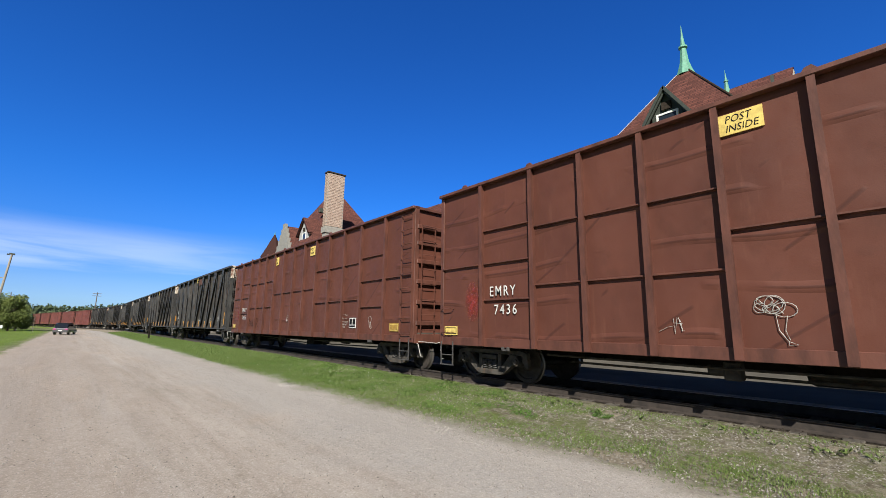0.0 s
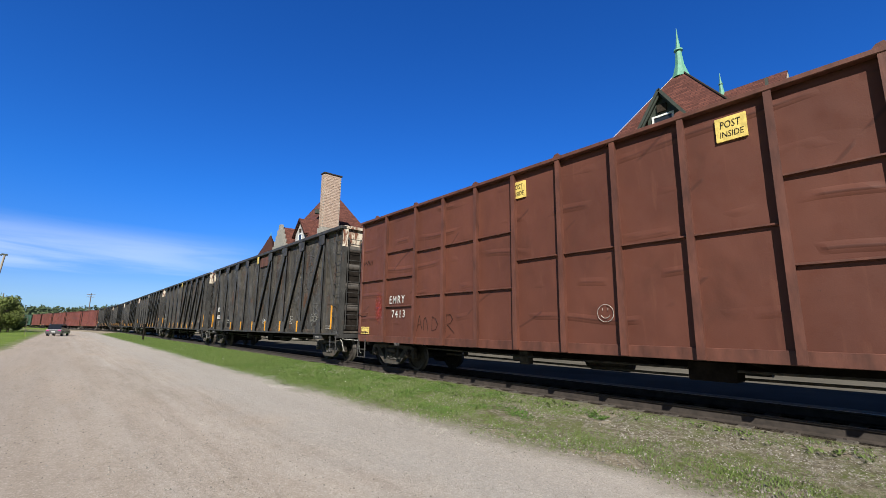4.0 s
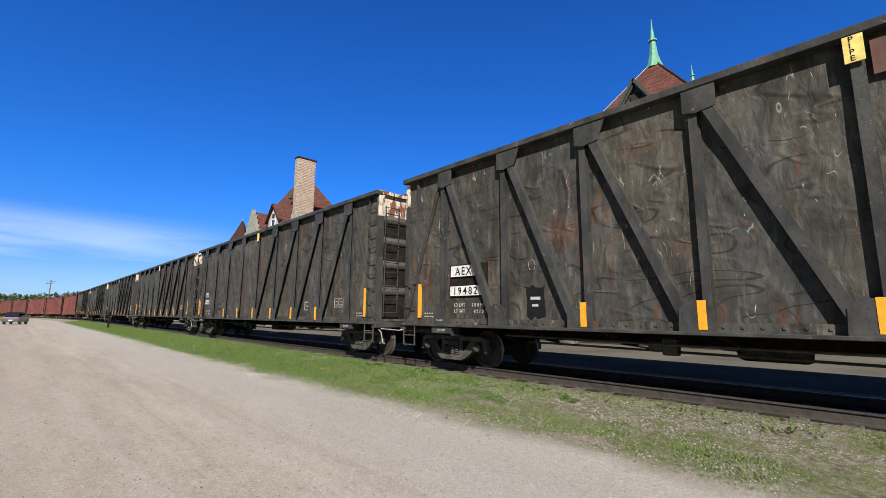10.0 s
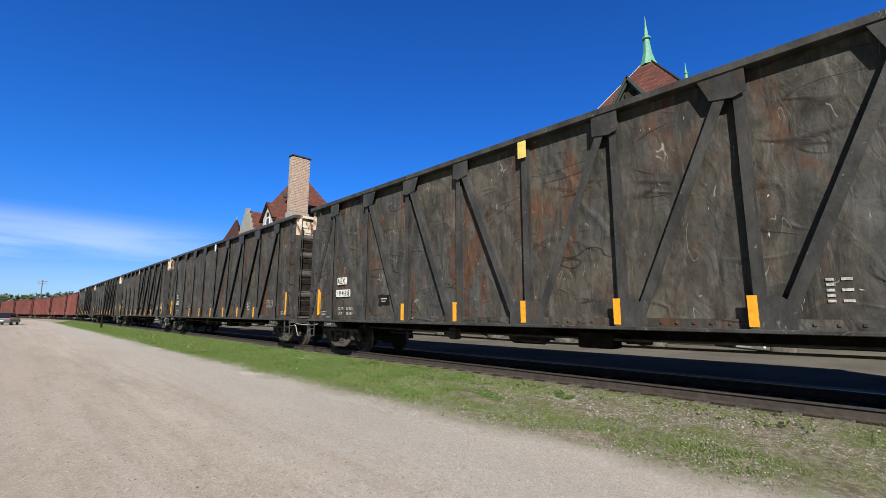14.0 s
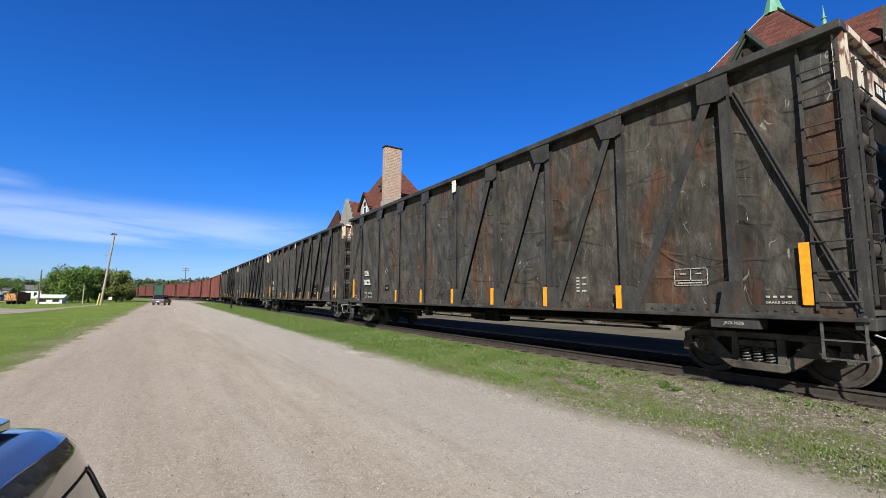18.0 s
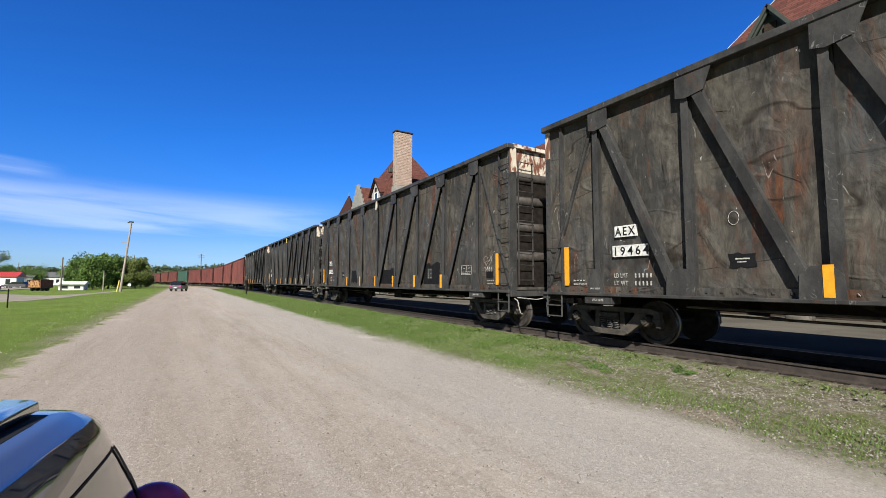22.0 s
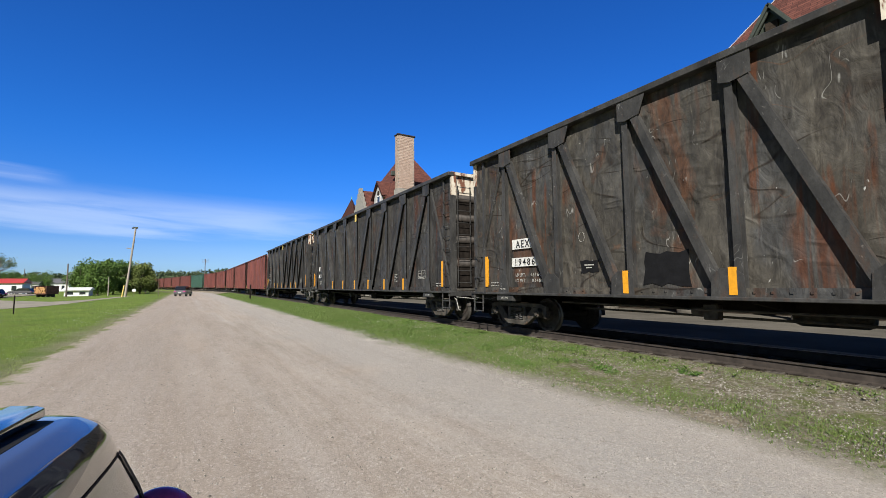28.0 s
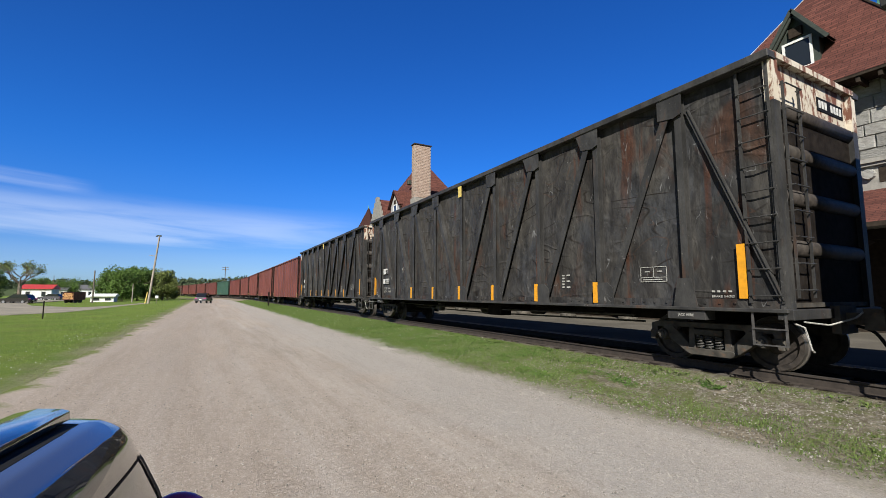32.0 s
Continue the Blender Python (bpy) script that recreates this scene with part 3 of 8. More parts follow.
def box(bm, x0, x1, y0, y1, z0, z1):
    return hexa(bm, [(x0, y0, z0), (x1, y0, z0), (x1, y1, z0), (x0, y1, z0), (x0, y0, z1), (x1, y0, z1), (x1, y1, z1), (x0, y1, z1)])


def boxed(*sizes, bevel=0.0):
    bm = bmesh.new()
    for s in sizes:
        box(bm, *s)
    if bevel:
        bmesh.ops.bevel(bm, geom=bm.edges[:], offset=bevel, segments=1, affect="EDGES")
    return bm


def prism(bm, ring, a, b, axis=0):
    """A polygon in the plane across axis, drawn out from a to b along it."""
    def put(p, v):
        q = list(p)
        q.insert(axis, v)
        return q
    lo, hi = [bm.verts.new(put(p, a)) for p in ring], [bm.verts.new(put(p, b)) for p in ring]
    n = len(ring)
    faces = [bm.faces.new(lo[::-1]), bm.faces.new(hi)]
    for i in range(n):
        faces.append(bm.faces.new((lo[i], lo[(i + 1) % n], hi[(i + 1) % n], hi[i])))
    bmesh.ops.recalc_face_normals(bm, faces=faces)
    return faces


def beam(bm, p, q, w, d, up=(0, 0, 1)):
    """A square bar from p to q, w wide across and d deep along up's side."""
    p, q = Vector(p), Vector(q)
    a = (q - p).normalized()
    u = Vector(up)
    side = a.cross(u)
    side = side.normalized() if side.length > 1e-5 else Vector((1, 0, 0))
    u = side.cross(a).normalized()
    s, u = side * w / 2, u * d / 2
    hexa(bm, [p - s - u, p + s - u, q + s - u, q - s - u, p - s + u, p + s + u, q + s + u, q - s + u])


def rolled(bm, p, q, e1, e2, ring):
    """A rolled section from p to q; its outline ring is given along e1 and e2."""
    a = [bm.verts.new(p + e1 * u + e2 * v) for u, v in ring]
    b = [bm.verts.new(q + e1 * u + e2 * v) for u, v in ring]
    bm.faces.new(a)
    bm.faces.new(b[::-1])
    for i in range(len(ring)):
        j = (i + 1) % len(ring)
        bm.faces.new((a[i], b[i], b[j], a[j]))
    bmesh.ops.recalc_face_normals(bm, faces=bm.faces[:])


def tube(bm, pts, r, n=6):
    rings = []
    pts = [Vector(p) for p in pts]
    for i, p in enumerate(pts):
        a = (pts[min(i + 1, len(pts) - 1)] - pts[max(i - 1, 0)]).normalized()
        s = a.cross(Vector((0, 0, 1)))
        s = s.normalized() if s.length > 1e-4 else Vector((1, 0, 0))
        u = s.cross(a)
        rr = r[i] if isinstance(r, (list, tuple)) else r
        rings.append([bm.verts.new(p + (s * math.cos(k * math.tau / n) + u * math.sin(k * math.tau / n)) * rr) for k in range(n)])
    for a, b in zip(rings, rings[1:]):
        for k in range(n):
            bm.faces.new((a[k], a[(k + 1) % n], b[(k + 1) % n], b[k]))
    bm.faces.new(rings[0][::-1])
    bm.faces.new(rings[-1])


def lathe(bm, prof, n=20, axis="x", at=(0, 0, 0)):
    """Turns a profile of (along, radius) round an axis."""
    rings = []
    for s, r in prof:
        ring = []
        for k in range(n):
            c, d = math.cos(k * math.tau / n) * r, math.sin(k * math.tau / n) * r
            p = {"x": (s, c, d), "y": (c, s, d), "z": (c, d, s)}[axis]
            ring.append(bm.verts.new((p[0] + at[0], p[1] + at[1], p[2] + at[2])))
        rings.append(ring)
    faces = []
    for a, b in zip(rings, rings[1:]):
        for k in range(n):
            faces.append(bm.faces.new((a[k], a[(k + 1) % n], b[(k + 1) % n], b[k])))
    faces += [bm.faces.new(rings[0]), bm.faces.new(rings[-1])]
    bmesh.ops.recalc_face_normals(bm, faces=faces)


def lettering(words, size, material, parent, x, y, z, name="lettering", label="", bold=0.012, shear=0.0, tilt=0.0, wide=1.0, fit=0.0, space=1.0):
    """Words on a side that faces the road; y is where they start, z their foot."""
    cu = bpy.data.curves.new(name, "FONT")
    cu.body, cu.size, cu.offset, cu.shear, cu.extrude = words, size, bold * size, shear, 0.001
    cu.resolution_u = 2
    cu.space_character = space
    tmp = bpy.data.objects.new("tmp", cu)
    scene.collection.objects.link(tmp)
    me = bpy.data.meshes.new_from_object(tmp.evaluated_get(bpy.context.evaluated_depsgraph_get()))
    bpy.data.objects.remove(tmp)
    bpy.data.curves.remove(cu)
    if fit:
        us = [v.co.x for v in me.vertices]
        wide = fit / (max(us) - min(us))
    me.transform(Matrix(((0, 0, -1, x), (-wide, 0, 0, y), (0, 1, 0, z), (0, 0, 0, 1))) @ pose(0, 0, 0, 0, 0, tilt))
    # each character is a part of its own
    bm = bmesh.new()
    bm.from_mesh(me)
    bpy.data.meshes.remove(me)
    left = set(bm.verts)
    while left:
        seed = left.pop()
        island, front = [seed], [seed]
        while front:
            for e in front.pop().link_edges:
                for v in e.verts:
                    if v in left:
                        left.discard(v)
                        island.append(v)
                        front.append(v)
        one = bmesh.new()
        twin = {v: one.verts.new(v.co) for v in island}
        for f in {f for v in island for f in v.link_faces}:
            one.faces.new([twin[v] for v in f.verts])
        part(name, one, material, parent, label)
    bm.free()


def rnd(seed):
    return random.Random(seed)


# ================= ground, road and track =================
def cross(x):
    """Height of the ground across the line: road, verge, track bed, yard."""
    xs = (-400, -60, -3.5, -2.9, 5.3, 6.2, 7.2, 7.62, 7.9, 8.2, 10.4, 12.0, 400)
    zs = (-1.0, -0.25, 0.03, 0.0, 0.0, 0.06, 0.17, 0.235, 0.215, 0.210, 0.210, 0.22, 0.2)
    return float(np.interp(x, xs, zs))


def curve_x(y):
    """How far the line and the road bend to the left at y."""
    if y < 100:
        return 0.0
    d = min(y - 100, 48.0)
    return -(300 - math.sqrt(300 * 300 - d * d)) - max(0, y - 148) * 0.168


XS = [-1500, -400, -120, -60, -30, -15, -8, -5, -3.5, -2.9, 0, 2, 4, 5.3, 5.8, 6.2, 6.7, 7.2, 7.55, 7.9, 8.9, 10.4, 12, 18, 40, 120, 400, 1500]
YS = [-900, -200, -60, -30, -20] + [-15 + 2.5 * i for i in range(60)] + [140, 160, 180, 220, 300, 500, 900, 2500]


def sheet(name, xs, ys, height, material, wob=0.0, **tags):
    bm = bmesh.new()
    rows = []
    for y in ys:
        rows.append([bm.verts.new((x + curve_x(y) + (wob * noise.noise((y * 0.5, j * 7.3, 2.0)) if j in (0, len(xs) - 1) else 0), y, height(x, y))) for j, x in enumerate(xs)])
    for a, b in zip(rows, rows[1:]):
        for k in range(len(a) - 1):
            bm.faces.new((a[k], a[k + 1], b[k + 1], b[k]))
    return thing(name, bm, material, True, kind="structure", **tags)


sheet("ground", XS, YS, lambda x, y: cross(x), M_LAWN, label="mown green grass with bare patches round the gravel road", category="ground")
FINE = [-30 + 0.6 * i for i in range(220)] + [105 + 4 * i for i in range(30)]
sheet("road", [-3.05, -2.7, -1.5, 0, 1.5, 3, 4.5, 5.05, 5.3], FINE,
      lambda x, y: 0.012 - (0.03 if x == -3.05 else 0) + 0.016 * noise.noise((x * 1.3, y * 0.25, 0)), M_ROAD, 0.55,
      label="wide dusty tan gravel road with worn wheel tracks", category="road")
sheet("verge", [4.6, 4.95, 5.5, 5.9, 6.3, 6.7, 7.1, 7.4, 7.62, 7.84, 8.0], FINE[:220],
      lambda x, y: cross(x) + 0.008 + 0.03 * noise.noise((x * 1.7, y * 1.1, 4)) * (1 if 5.2 < x < 7.9 else 0) - (0.05 if x == 4.6 else 0) + (0.035 if x == 7.84 else 0), M_ROAD, 0.3,
      label="stony verge with sparse weeds beside the track", category="ground")
sheet("track_bed", [7.66, 7.75, 8.2, 8.98, 10.1, 10.6], [-120] + FINE, lambda x, y: cross(x) + (0.012 if 7.7 < x < 10.5 else -0.03), M_BALLAST, 0.1,
      label="dark oily ballast of the railway line", category="ballast")
sheet("pavement", [10.9, 13, 17, 24, 40, 56], [-60, -30, -10, 0, 10, 20, 40, 60, 90], lambda x, y: cross(x) + 0.015 - (0.02 if x == 10.9 else 0), M_ASPHALT, 0.1,
      label="worn grey asphalt yard between track and station", category="pavement")


def along(a):
    """Centre of the track at the distance a along it, and its heading."""
    if a <= 100:
        return Vector((XC, a, RAIL)), 0.0
    th = min(a - 100, 50) / 300
    p = Vector((XC - 300 * (1 - math.cos(th)), 100 + 300 * math.sin(th), RAIL))
    rest = max(0, a - 150)
    return p + Vector((-math.sin(th), math.cos(th), 0)) * rest, th


def railway_track():
    track = empty("railway_track", label="pair of worn steel rails on weathered timber ties", category="railway track", kind="structure")
    prof = [(-0.07, -0.18), (0.07, -0.18), (0.07, -0.165), (0.012, -0.145), (0.012, -0.045), (0.036, -0.03), (0.036, 0.0), (-0.036, 0.0), (-0.036, -0.03), (-0.012, -0.045), (-0.012, -0.145), (-0.07, -0.165)]
    stops = [-140, -40, 0, 40, 80] + [100 + 5 * i for i in range(11)] + [180, 260, 420]
    for side in (-0.753, 0.753):
        bm = bmesh.new()
        rings = []
        for a in stops:
            p, th = along(a)
            n = Vector((math.cos(th), math.sin(th), 0))
            rings.append([bm.verts.new(p + n * (side + u) + Vector((0, 0, w))) for u, w in prof])
        for a, b in zip(rings, rings[1:]):
            for k in range(len(prof)):
                f = bm.faces.new((a[k], b[k], b[(k + 1) % len(prof)], a[(k + 1) % len(prof)]))
                f.material_index = 1 if k == 6 else 0
        me = mesh_from(bm, "rail")
        me.materials.append(M_RAIL)
        me.materials.append(M_TREAD)
        part("rail", me, None, track, "rusty rail with a polished head")
    tie = mesh_from(boxed((-1.3, 1.3, -0.11, 0.11, -0.17, 0.0), bevel=0.012), "tie")
    tie.materials.append(M_TIE)
    r = rnd(3)
    for i in range(230):
        ob = part("tie", tie, None, track)
        p, th = along(-14 + 0.56 * i)
        ob.matrix_basis = Matrix.Translation(p + Vector((r.uniform(-0.08, 0.05), 0, -0.165))) @ pose(0, 0, 0, 0, r.uniform(-0.6, 0.6), math.degrees(th) + r.uniform(-1.5, 1.5))
    spike = mesh_from(boxed((-0.16, 0.16, -0.09, 0.09, 0, 0.012), (-0.12, -0.095, -0.02, 0.02, 0.012, 0.035), (0.095, 0.12, -0.02, 0.02, 0.012, 0.035)), "tie_plate")
    spike.materials.append(M_RAIL)
    for i in range(12, 90):
        p, th = along(-14 + 0.56 * i)
        ob = part("tie_plate", spike, None, track)
        ob.matrix_basis = Matrix.Translation(p + Vector((-0.753, 0, -0.178)))


# ================= the train =================
KNOTS = ((0, 0.75), (2, 8.64), (4.5, 18.20), (7, 28.06), (9.5, 37.93), (12, 47.32), (14.5, 56.33), (17, 65.13), (19.5, 73.21), (22, 81.03), (24.5, 88.36), (26.5, 93.79), (28.5, 98.81), (30.25, 102.66), (32, 106.52))


def spline(knots):
    x, y = np.array(knots, float).T
    n, h = len(x), np.diff(x)
    a, b = np.eye(n), np.zeros(n)
    for i in range(1, n - 1):
        a[i, i - 1:i + 2] = h[i - 1], 2 * (h[i - 1] + h[i]), h[i]
        b[i] = 6 * ((y[i + 1] - y[i]) / h[i] - (y[i] - y[i - 1]) / h[i - 1])
    m = np.linalg.solve(a, b)

    def value(q):
        i = int(np.clip(np.searchsorted(x, q) - 1, 0, n - 2))
        u, v = (x[i + 1] - q) / h[i], (q - x[i]) / h[i]
        return float(u * y[i] + v * y[i + 1] + ((u ** 3 - u) * m[i] + (v ** 3 - v) * m[i + 1]) * h[i] ** 2 / 6)
    return value


gone = spline(KNOTS)            # metres the train has run since the start
WHEEL_R = 0.43
BOGIE = 7.80                    # bogie centre from the middle of a car
AXLE = 0.86


def car_pose(middle):
    a, ta = along(middle - BOGIE)
    b, tb = along(middle + BOGIE)
    d = b - a
    return Matrix.Translation((a + b) / 2) @ Matrix.Rotation(math.atan2(-d.x, d.y), 4, "Z")


def wheelset_mesh():
    bm = bmesh.new()
    r = WHEEL_R
    for s in (-1, 1):
        prof = [(0.66, 0.09), (0.665, 0.16), (0.69, 0.30), (0.672, 0.345), (0.672, r + 0.022), (0.705, r + 0.020), (0.712, r), (0.80, r - 0.006), (0.80, 0.352), (0.755, 0.33), (0.742, 0.17), (0.80, 0.135), (0.80, 0.085)]
        lathe(bm, [(s * a, b) for a, b in prof], 32, "x")
    lathe(bm, [(-1.08, 0.07), (-0.85, 0.075), (-0.8, 0.085), (-0.6, 0.085), (0.6, 0.085), (0.8, 0.085), (0.85, 0.075), (1.08, 0.07)], 12, "x")
    me = mesh_from(bm, "wheelset")
    me.materials.append(M_WHEEL)
    me.materials.append(M_TREAD)
    for p in me.polygons:
        c = p.center
        d = math.hypot(c.y, c.z)
        if d > r - 0.012 or (d > 0.405 and abs(c.x) > 0.79):
            p.material_index = 1
    return me


def side_frame_mesh():
    """A cast bogie side frame with two windows and a spring nest."""
    bm = bmesh.new()
    x0, x1 = -0.06, 0.06
    # top bar, ends, slanted legs, bottom bar and columns as joined bars
    def slab(ring, a=x0, b=x1):
        prism(bm, ring, a, b, 0)
    slab([(-1.13, 0.03), (-1.0, 0.03), (-1.0, 0.13), (-0.72, 0.13), (-0.72, 0.03), (-0.62, 0.03), (-0.58, 0.15), (0.58, 0.15), (0.62, 0.03), (0.72, 0.03), (0.72, 0.13), (1.0, 0.13), (1.0, 0.03), (1.13, 0.03), (1.13, 0.19), (0.95, 0.25), (-0.95, 0.25), (-1.13, 0.19)])
    slab([(-0.40, -0.21), (0.40, -0.21), (0.46, -0.28), (0.34, -0.335), (-0.34, -0.335), (-0.46, -0.28)], x0 - 0.03, x1 + 0.02)
    for s in (-1, 1):
        slab([(s * 0.86, 0.14), (s * 0.66, 0.16), (s * 0.37, -0.14), (s * 0.37, -0.30), (s * 0.47, -0.27), (s * 0.86, 0.02)], x0 - 0.02, x1 + 0.02)
        slab([(s * 0.255, -0.22), (s * 0.385, -0.22), (s * 0.36, 0.16), (s * 0.255, 0.16)], x0 - 0.01, x1 + 0.01)
        slab([(s * 0.98, 0.06), (s * 1.15, 0.06), (s * 1.15, -0.12), (s * 1.06, -0.12), (s * 1.03, -0.02), (s * 0.98, -0.02)], x0 - 0.01, x1 + 0.01)
    slab([(-0.24, 0.03), (0.24, 0.03), (0.24, 0.13), (-0.24, 0.13)], x0 - 0.05, x1)
    bmesh.ops.bevel(bm, geom=bm.edges[:], offset=0.010, segments=1, affect="EDGES")
    return mesh_from(bm, "side_frame")


def spring_mesh():
    bm = bmesh.new()
    for k in range(3):
        y = (k - 1) * 0.165
        pts = []
        for i in range(43):
            a = i / 42 * math.tau * 4.5
            pts.append((math.cos(a) * 0.056, y + math.sin(a) * 0.056, -0.17 + 0.21 * i / 42))
        tube(bm, pts, 0.012, 5)
    return mesh_from(bm, "spring_nest")


def cap_mesh():
    bm = bmesh.new()
    lathe(bm, [(-0.10, 0.0), (-0.10, 0.055), (-0.075, 0.062), (-0.07, 0.095), (-0.02, 0.105), (0.06, 0.105)], 16, "x")
    for k in range(3):
        a = k * math.tau / 3 + 0.4
        lathe(bm, [(-0.115, 0.018), (-0.07, 0.018)], 6, "x", (0, math.cos(a) * 0.045, math.sin(a) * 0.045))
    return mesh_from(bm, "bearing_cap")


WHEELSET, FRAME, SPRING, CAP = wheelset_mesh(), side_frame_mesh(), spring_mesh(), cap_mesh()
for me in (FRAME, CAP):
    me.materials.append(M_GRIME)
SPRING.materials.append(M_PIPE)


def bogie(car, y):
    """A two-axle bogie under a car: its bolster carries frames, springs and axles."""
    bm = boxed((-1.02, 1.02, -0.19, 0.19, 0.42, 0.72), (-0.6, 0.6, -0.8, -0.72, 0.40, 0.50), (-0.6, 0.6, 0.72, 0.8, 0.40, 0.50), bevel=0.015)
    b = part("bogie", bm, M_GRIME, car, "grimy cast-steel two-axle bogie")
    b.location = (0, y, 0)
    for s in (-1, 1):
        f = part("side_frame", FRAME, None, b)
        f.location = (s * 1.05, 0, 0.48)
        c = part("spring_nest", SPRING, None, b, "stack of coil springs")
        c.location = (s * 1.10, 0, 0.45)
        for k in (-1, 1):
            e = part("bearing_cap", CAP, None, b)
            e.matrix_basis = pose(s * 1.11, k * AXLE, WHEEL_R + 0.05, 0, 0, 0 if s < 0 else 180)
    for k in (-1, 1):
        w = part("wheelset", WHEELSET, None, b, "worn wheels with bright rims on an axle")
        w.location = (0, k * AXLE, WHEEL_R)
    return b


def underframe(car, half, z, mat):
    part("centre_sill", boxed((-0.16, 0.16, -half + 0.1, half - 0.1, z - 0.22, z + 0.12), bevel=0.01), M_SOOT_SHADE, car)
    for y in (-5.4, -3.6, -1.8, 0, 1.8, 3.6, 5.4):
        bm = bmesh.new()
        prism(bm, [(-1.45, z + 0.10), (-1.45, z), (-0.16, z - 0.2), (0.16, z - 0.2), (1.45, z), (1.45, z + 0.10)], y - 0.05, y + 0.05, 1)
        part("cross_bearer", bm, M_SOOT_SHADE, car)
    bm = bmesh.new()
    lathe(bm, [(1.0, 0.02), (1.02, 0.2), (1.1, 0.235), (2.0, 0.235), (2.08, 0.2), (2.1, 0.02)], 16, "y", (0.75, 0, z - 0.24))
    part("air_reservoir", bm, M_GRIME, car, smooth=True)
    bm = bmesh.new()
    lathe(bm, [(-1.6, 0.02), (-1.6, 0.14), (-1.1, 0.14), (-1.05, 0.05), (-0.5, 0.03)], 14, "y", (0.55, 0, z - 0.2))
    part("brake_cylinder", bm, M_GRIME, car)
    part("control_valve", boxed((-0.95, -0.75, 2.6, 2.85, z - 0.34, z - 0.05), (-0.9, -0.8, 2.85, 3.1, z - 0.26, z - 0.12), bevel=0.02), M_GRIME, car)
    part("equipment_box", boxed((-1.05, -0.65, -1.50, -0.80, z - 0.34, z - 0.03), bevel=0.02), M_SOOT_SHADE, car)
    bm = bmesh.new()
    tube(bm, [(-1.0, -6.2, z - 0.12), (-1.0, -2.0, z - 0.16), (-0.98, 2.4, z - 0.16), (-1.0, 6.2, z - 0.12)], 0.022, 6)
    tube(bm, [(-0.4, -6.0, z - 0.28), (-0.45, 0.0, z - 0.33), (-0.4, 6.0, z - 0.28)], 0.025, 6)
    part("brake_pipe", bm, M_GRIME, car)


def coupler(car, half, s, z=0.86):
    bm = bmesh.new()
    y = s * half
    box(bm, -0.30, 0.30, min(y, y + s * 0.12), max(y, y + s * 0.12), z - 0.24, z + 0.20)
    box(bm, -0.10, 0.10, min(y, y + s * 0.42), max(y, y + s * 0.42), z - 0.09, z + 0.09)
    prism(bm, [(-0.20, y + s * 0.36), (-0.22, y + s * 0.60), (-0.08, y + s * 0.66), (0.02, y + s * 0.52), (0.14, y + s * 0.50), (0.18, y + s * 0.36)], z - 0.16, z + 0.16, 2)
    part("coupler", bm, M_GRIME, car, "knuckle coupler")
    bm = bmesh.new()
    pts = [(0.28, y + s * 0.10, z - 0.12), (0.30, y + s * 0.32, z - 0.22), (0.26, y + s * 0.48, z - 0.46), (0.12, y + s * 0.58, z - 0.52), (0.03, y + s * 0.62, z - 0.40)]
    v = [Vector(q) for q in (pts[0], *pts, pts[-1])]
    fine = []
    for a, b, c, d in zip(v, v[1:], v[2:], v[3:]):
        for k in range(5):
            u = k / 5
            fine.append(0.5 * (2 * b + (c - a) * u + (2 * a - 5 * b + 4 * c - d) * u * u + (3 * b - a - 3 * c + d) * u ** 3))
    fine.append(v[-1])
    tube(bm, fine, 0.026, 7)
    part("air_hose", bm, M_HOSE, car, "black rubber brake hose", True)
    bm = bmesh.new()
    tube(bm, [(-1.42, y - s * 0.02, z - 0.05), (-1.42, y + s * 0.10, z - 0.10), (-1.36, y + s * 0.14, z - 0.42), (-1.30, y + s * 0.14, z - 0.45)], 0.014, 6)
    tube(bm, [(-1.42, y + s * 0.10, z - 0.02), (-0.8, y + s * 0.16, z - 0.08), (-0.3, y + s * 0.30, z + 0.02), (-0.15, y + s * 0.38, z + 0.14)], 0.013, 6)
    part("uncoupling_lever", bm, M_STENCIL, car, "bent steel uncoupling lever")


def ladder(car, x, ys, zs, mat, axis="y", name="ladder", stiles=True):
    """Rungs on a side (axis y) or an end (axis x)."""
    bm = bmesh.new()
    a, b = ys
    for z in zs:
        if axis == "y":
            tube(bm, [(x + 0.05, a, z), (x - 0.035, a, z), (x - 0.045, (a + b) / 2, z - 0.006), (x - 0.035, b, z), (x + 0.05, b, z)], 0.012, 6)
        else:
            tube(bm, [(a, x + 0.05, z), (a, x - 0.035, z), (b, x - 0.035, z), (b, x + 0.05, z)], 0.012, 6)
    if stiles:
        z0, z1 = zs[0] - 0.12, zs[-1] + 0.05
        for q in (a, b):
            if axis == "y":
                box(bm, x - 0.02, x + 0.03, q - 0.018, q + 0.018, z0, z1)
            else:
                box(bm, q - 0.011, q + 0.011, x - 0.005, x + 0.03, z0, z1)
    part(name, bm, mat, car)


def stirrup(car, y, z, mat):
    bm = bmesh.new()
    for q in (y - 0.22, y + 0.22):
        box(bm, -1.60, -1.582, q - 0.016, q + 0.016, z - 0.52, z + 0.05)
    for zz in (z - 0.52, z - 0.28):
        box(bm, -1.612, -1.572, y - 0.235, y + 0.235, zz - 0.010, zz + 0.010)
    part("step_stirrup", bm, mat, car)


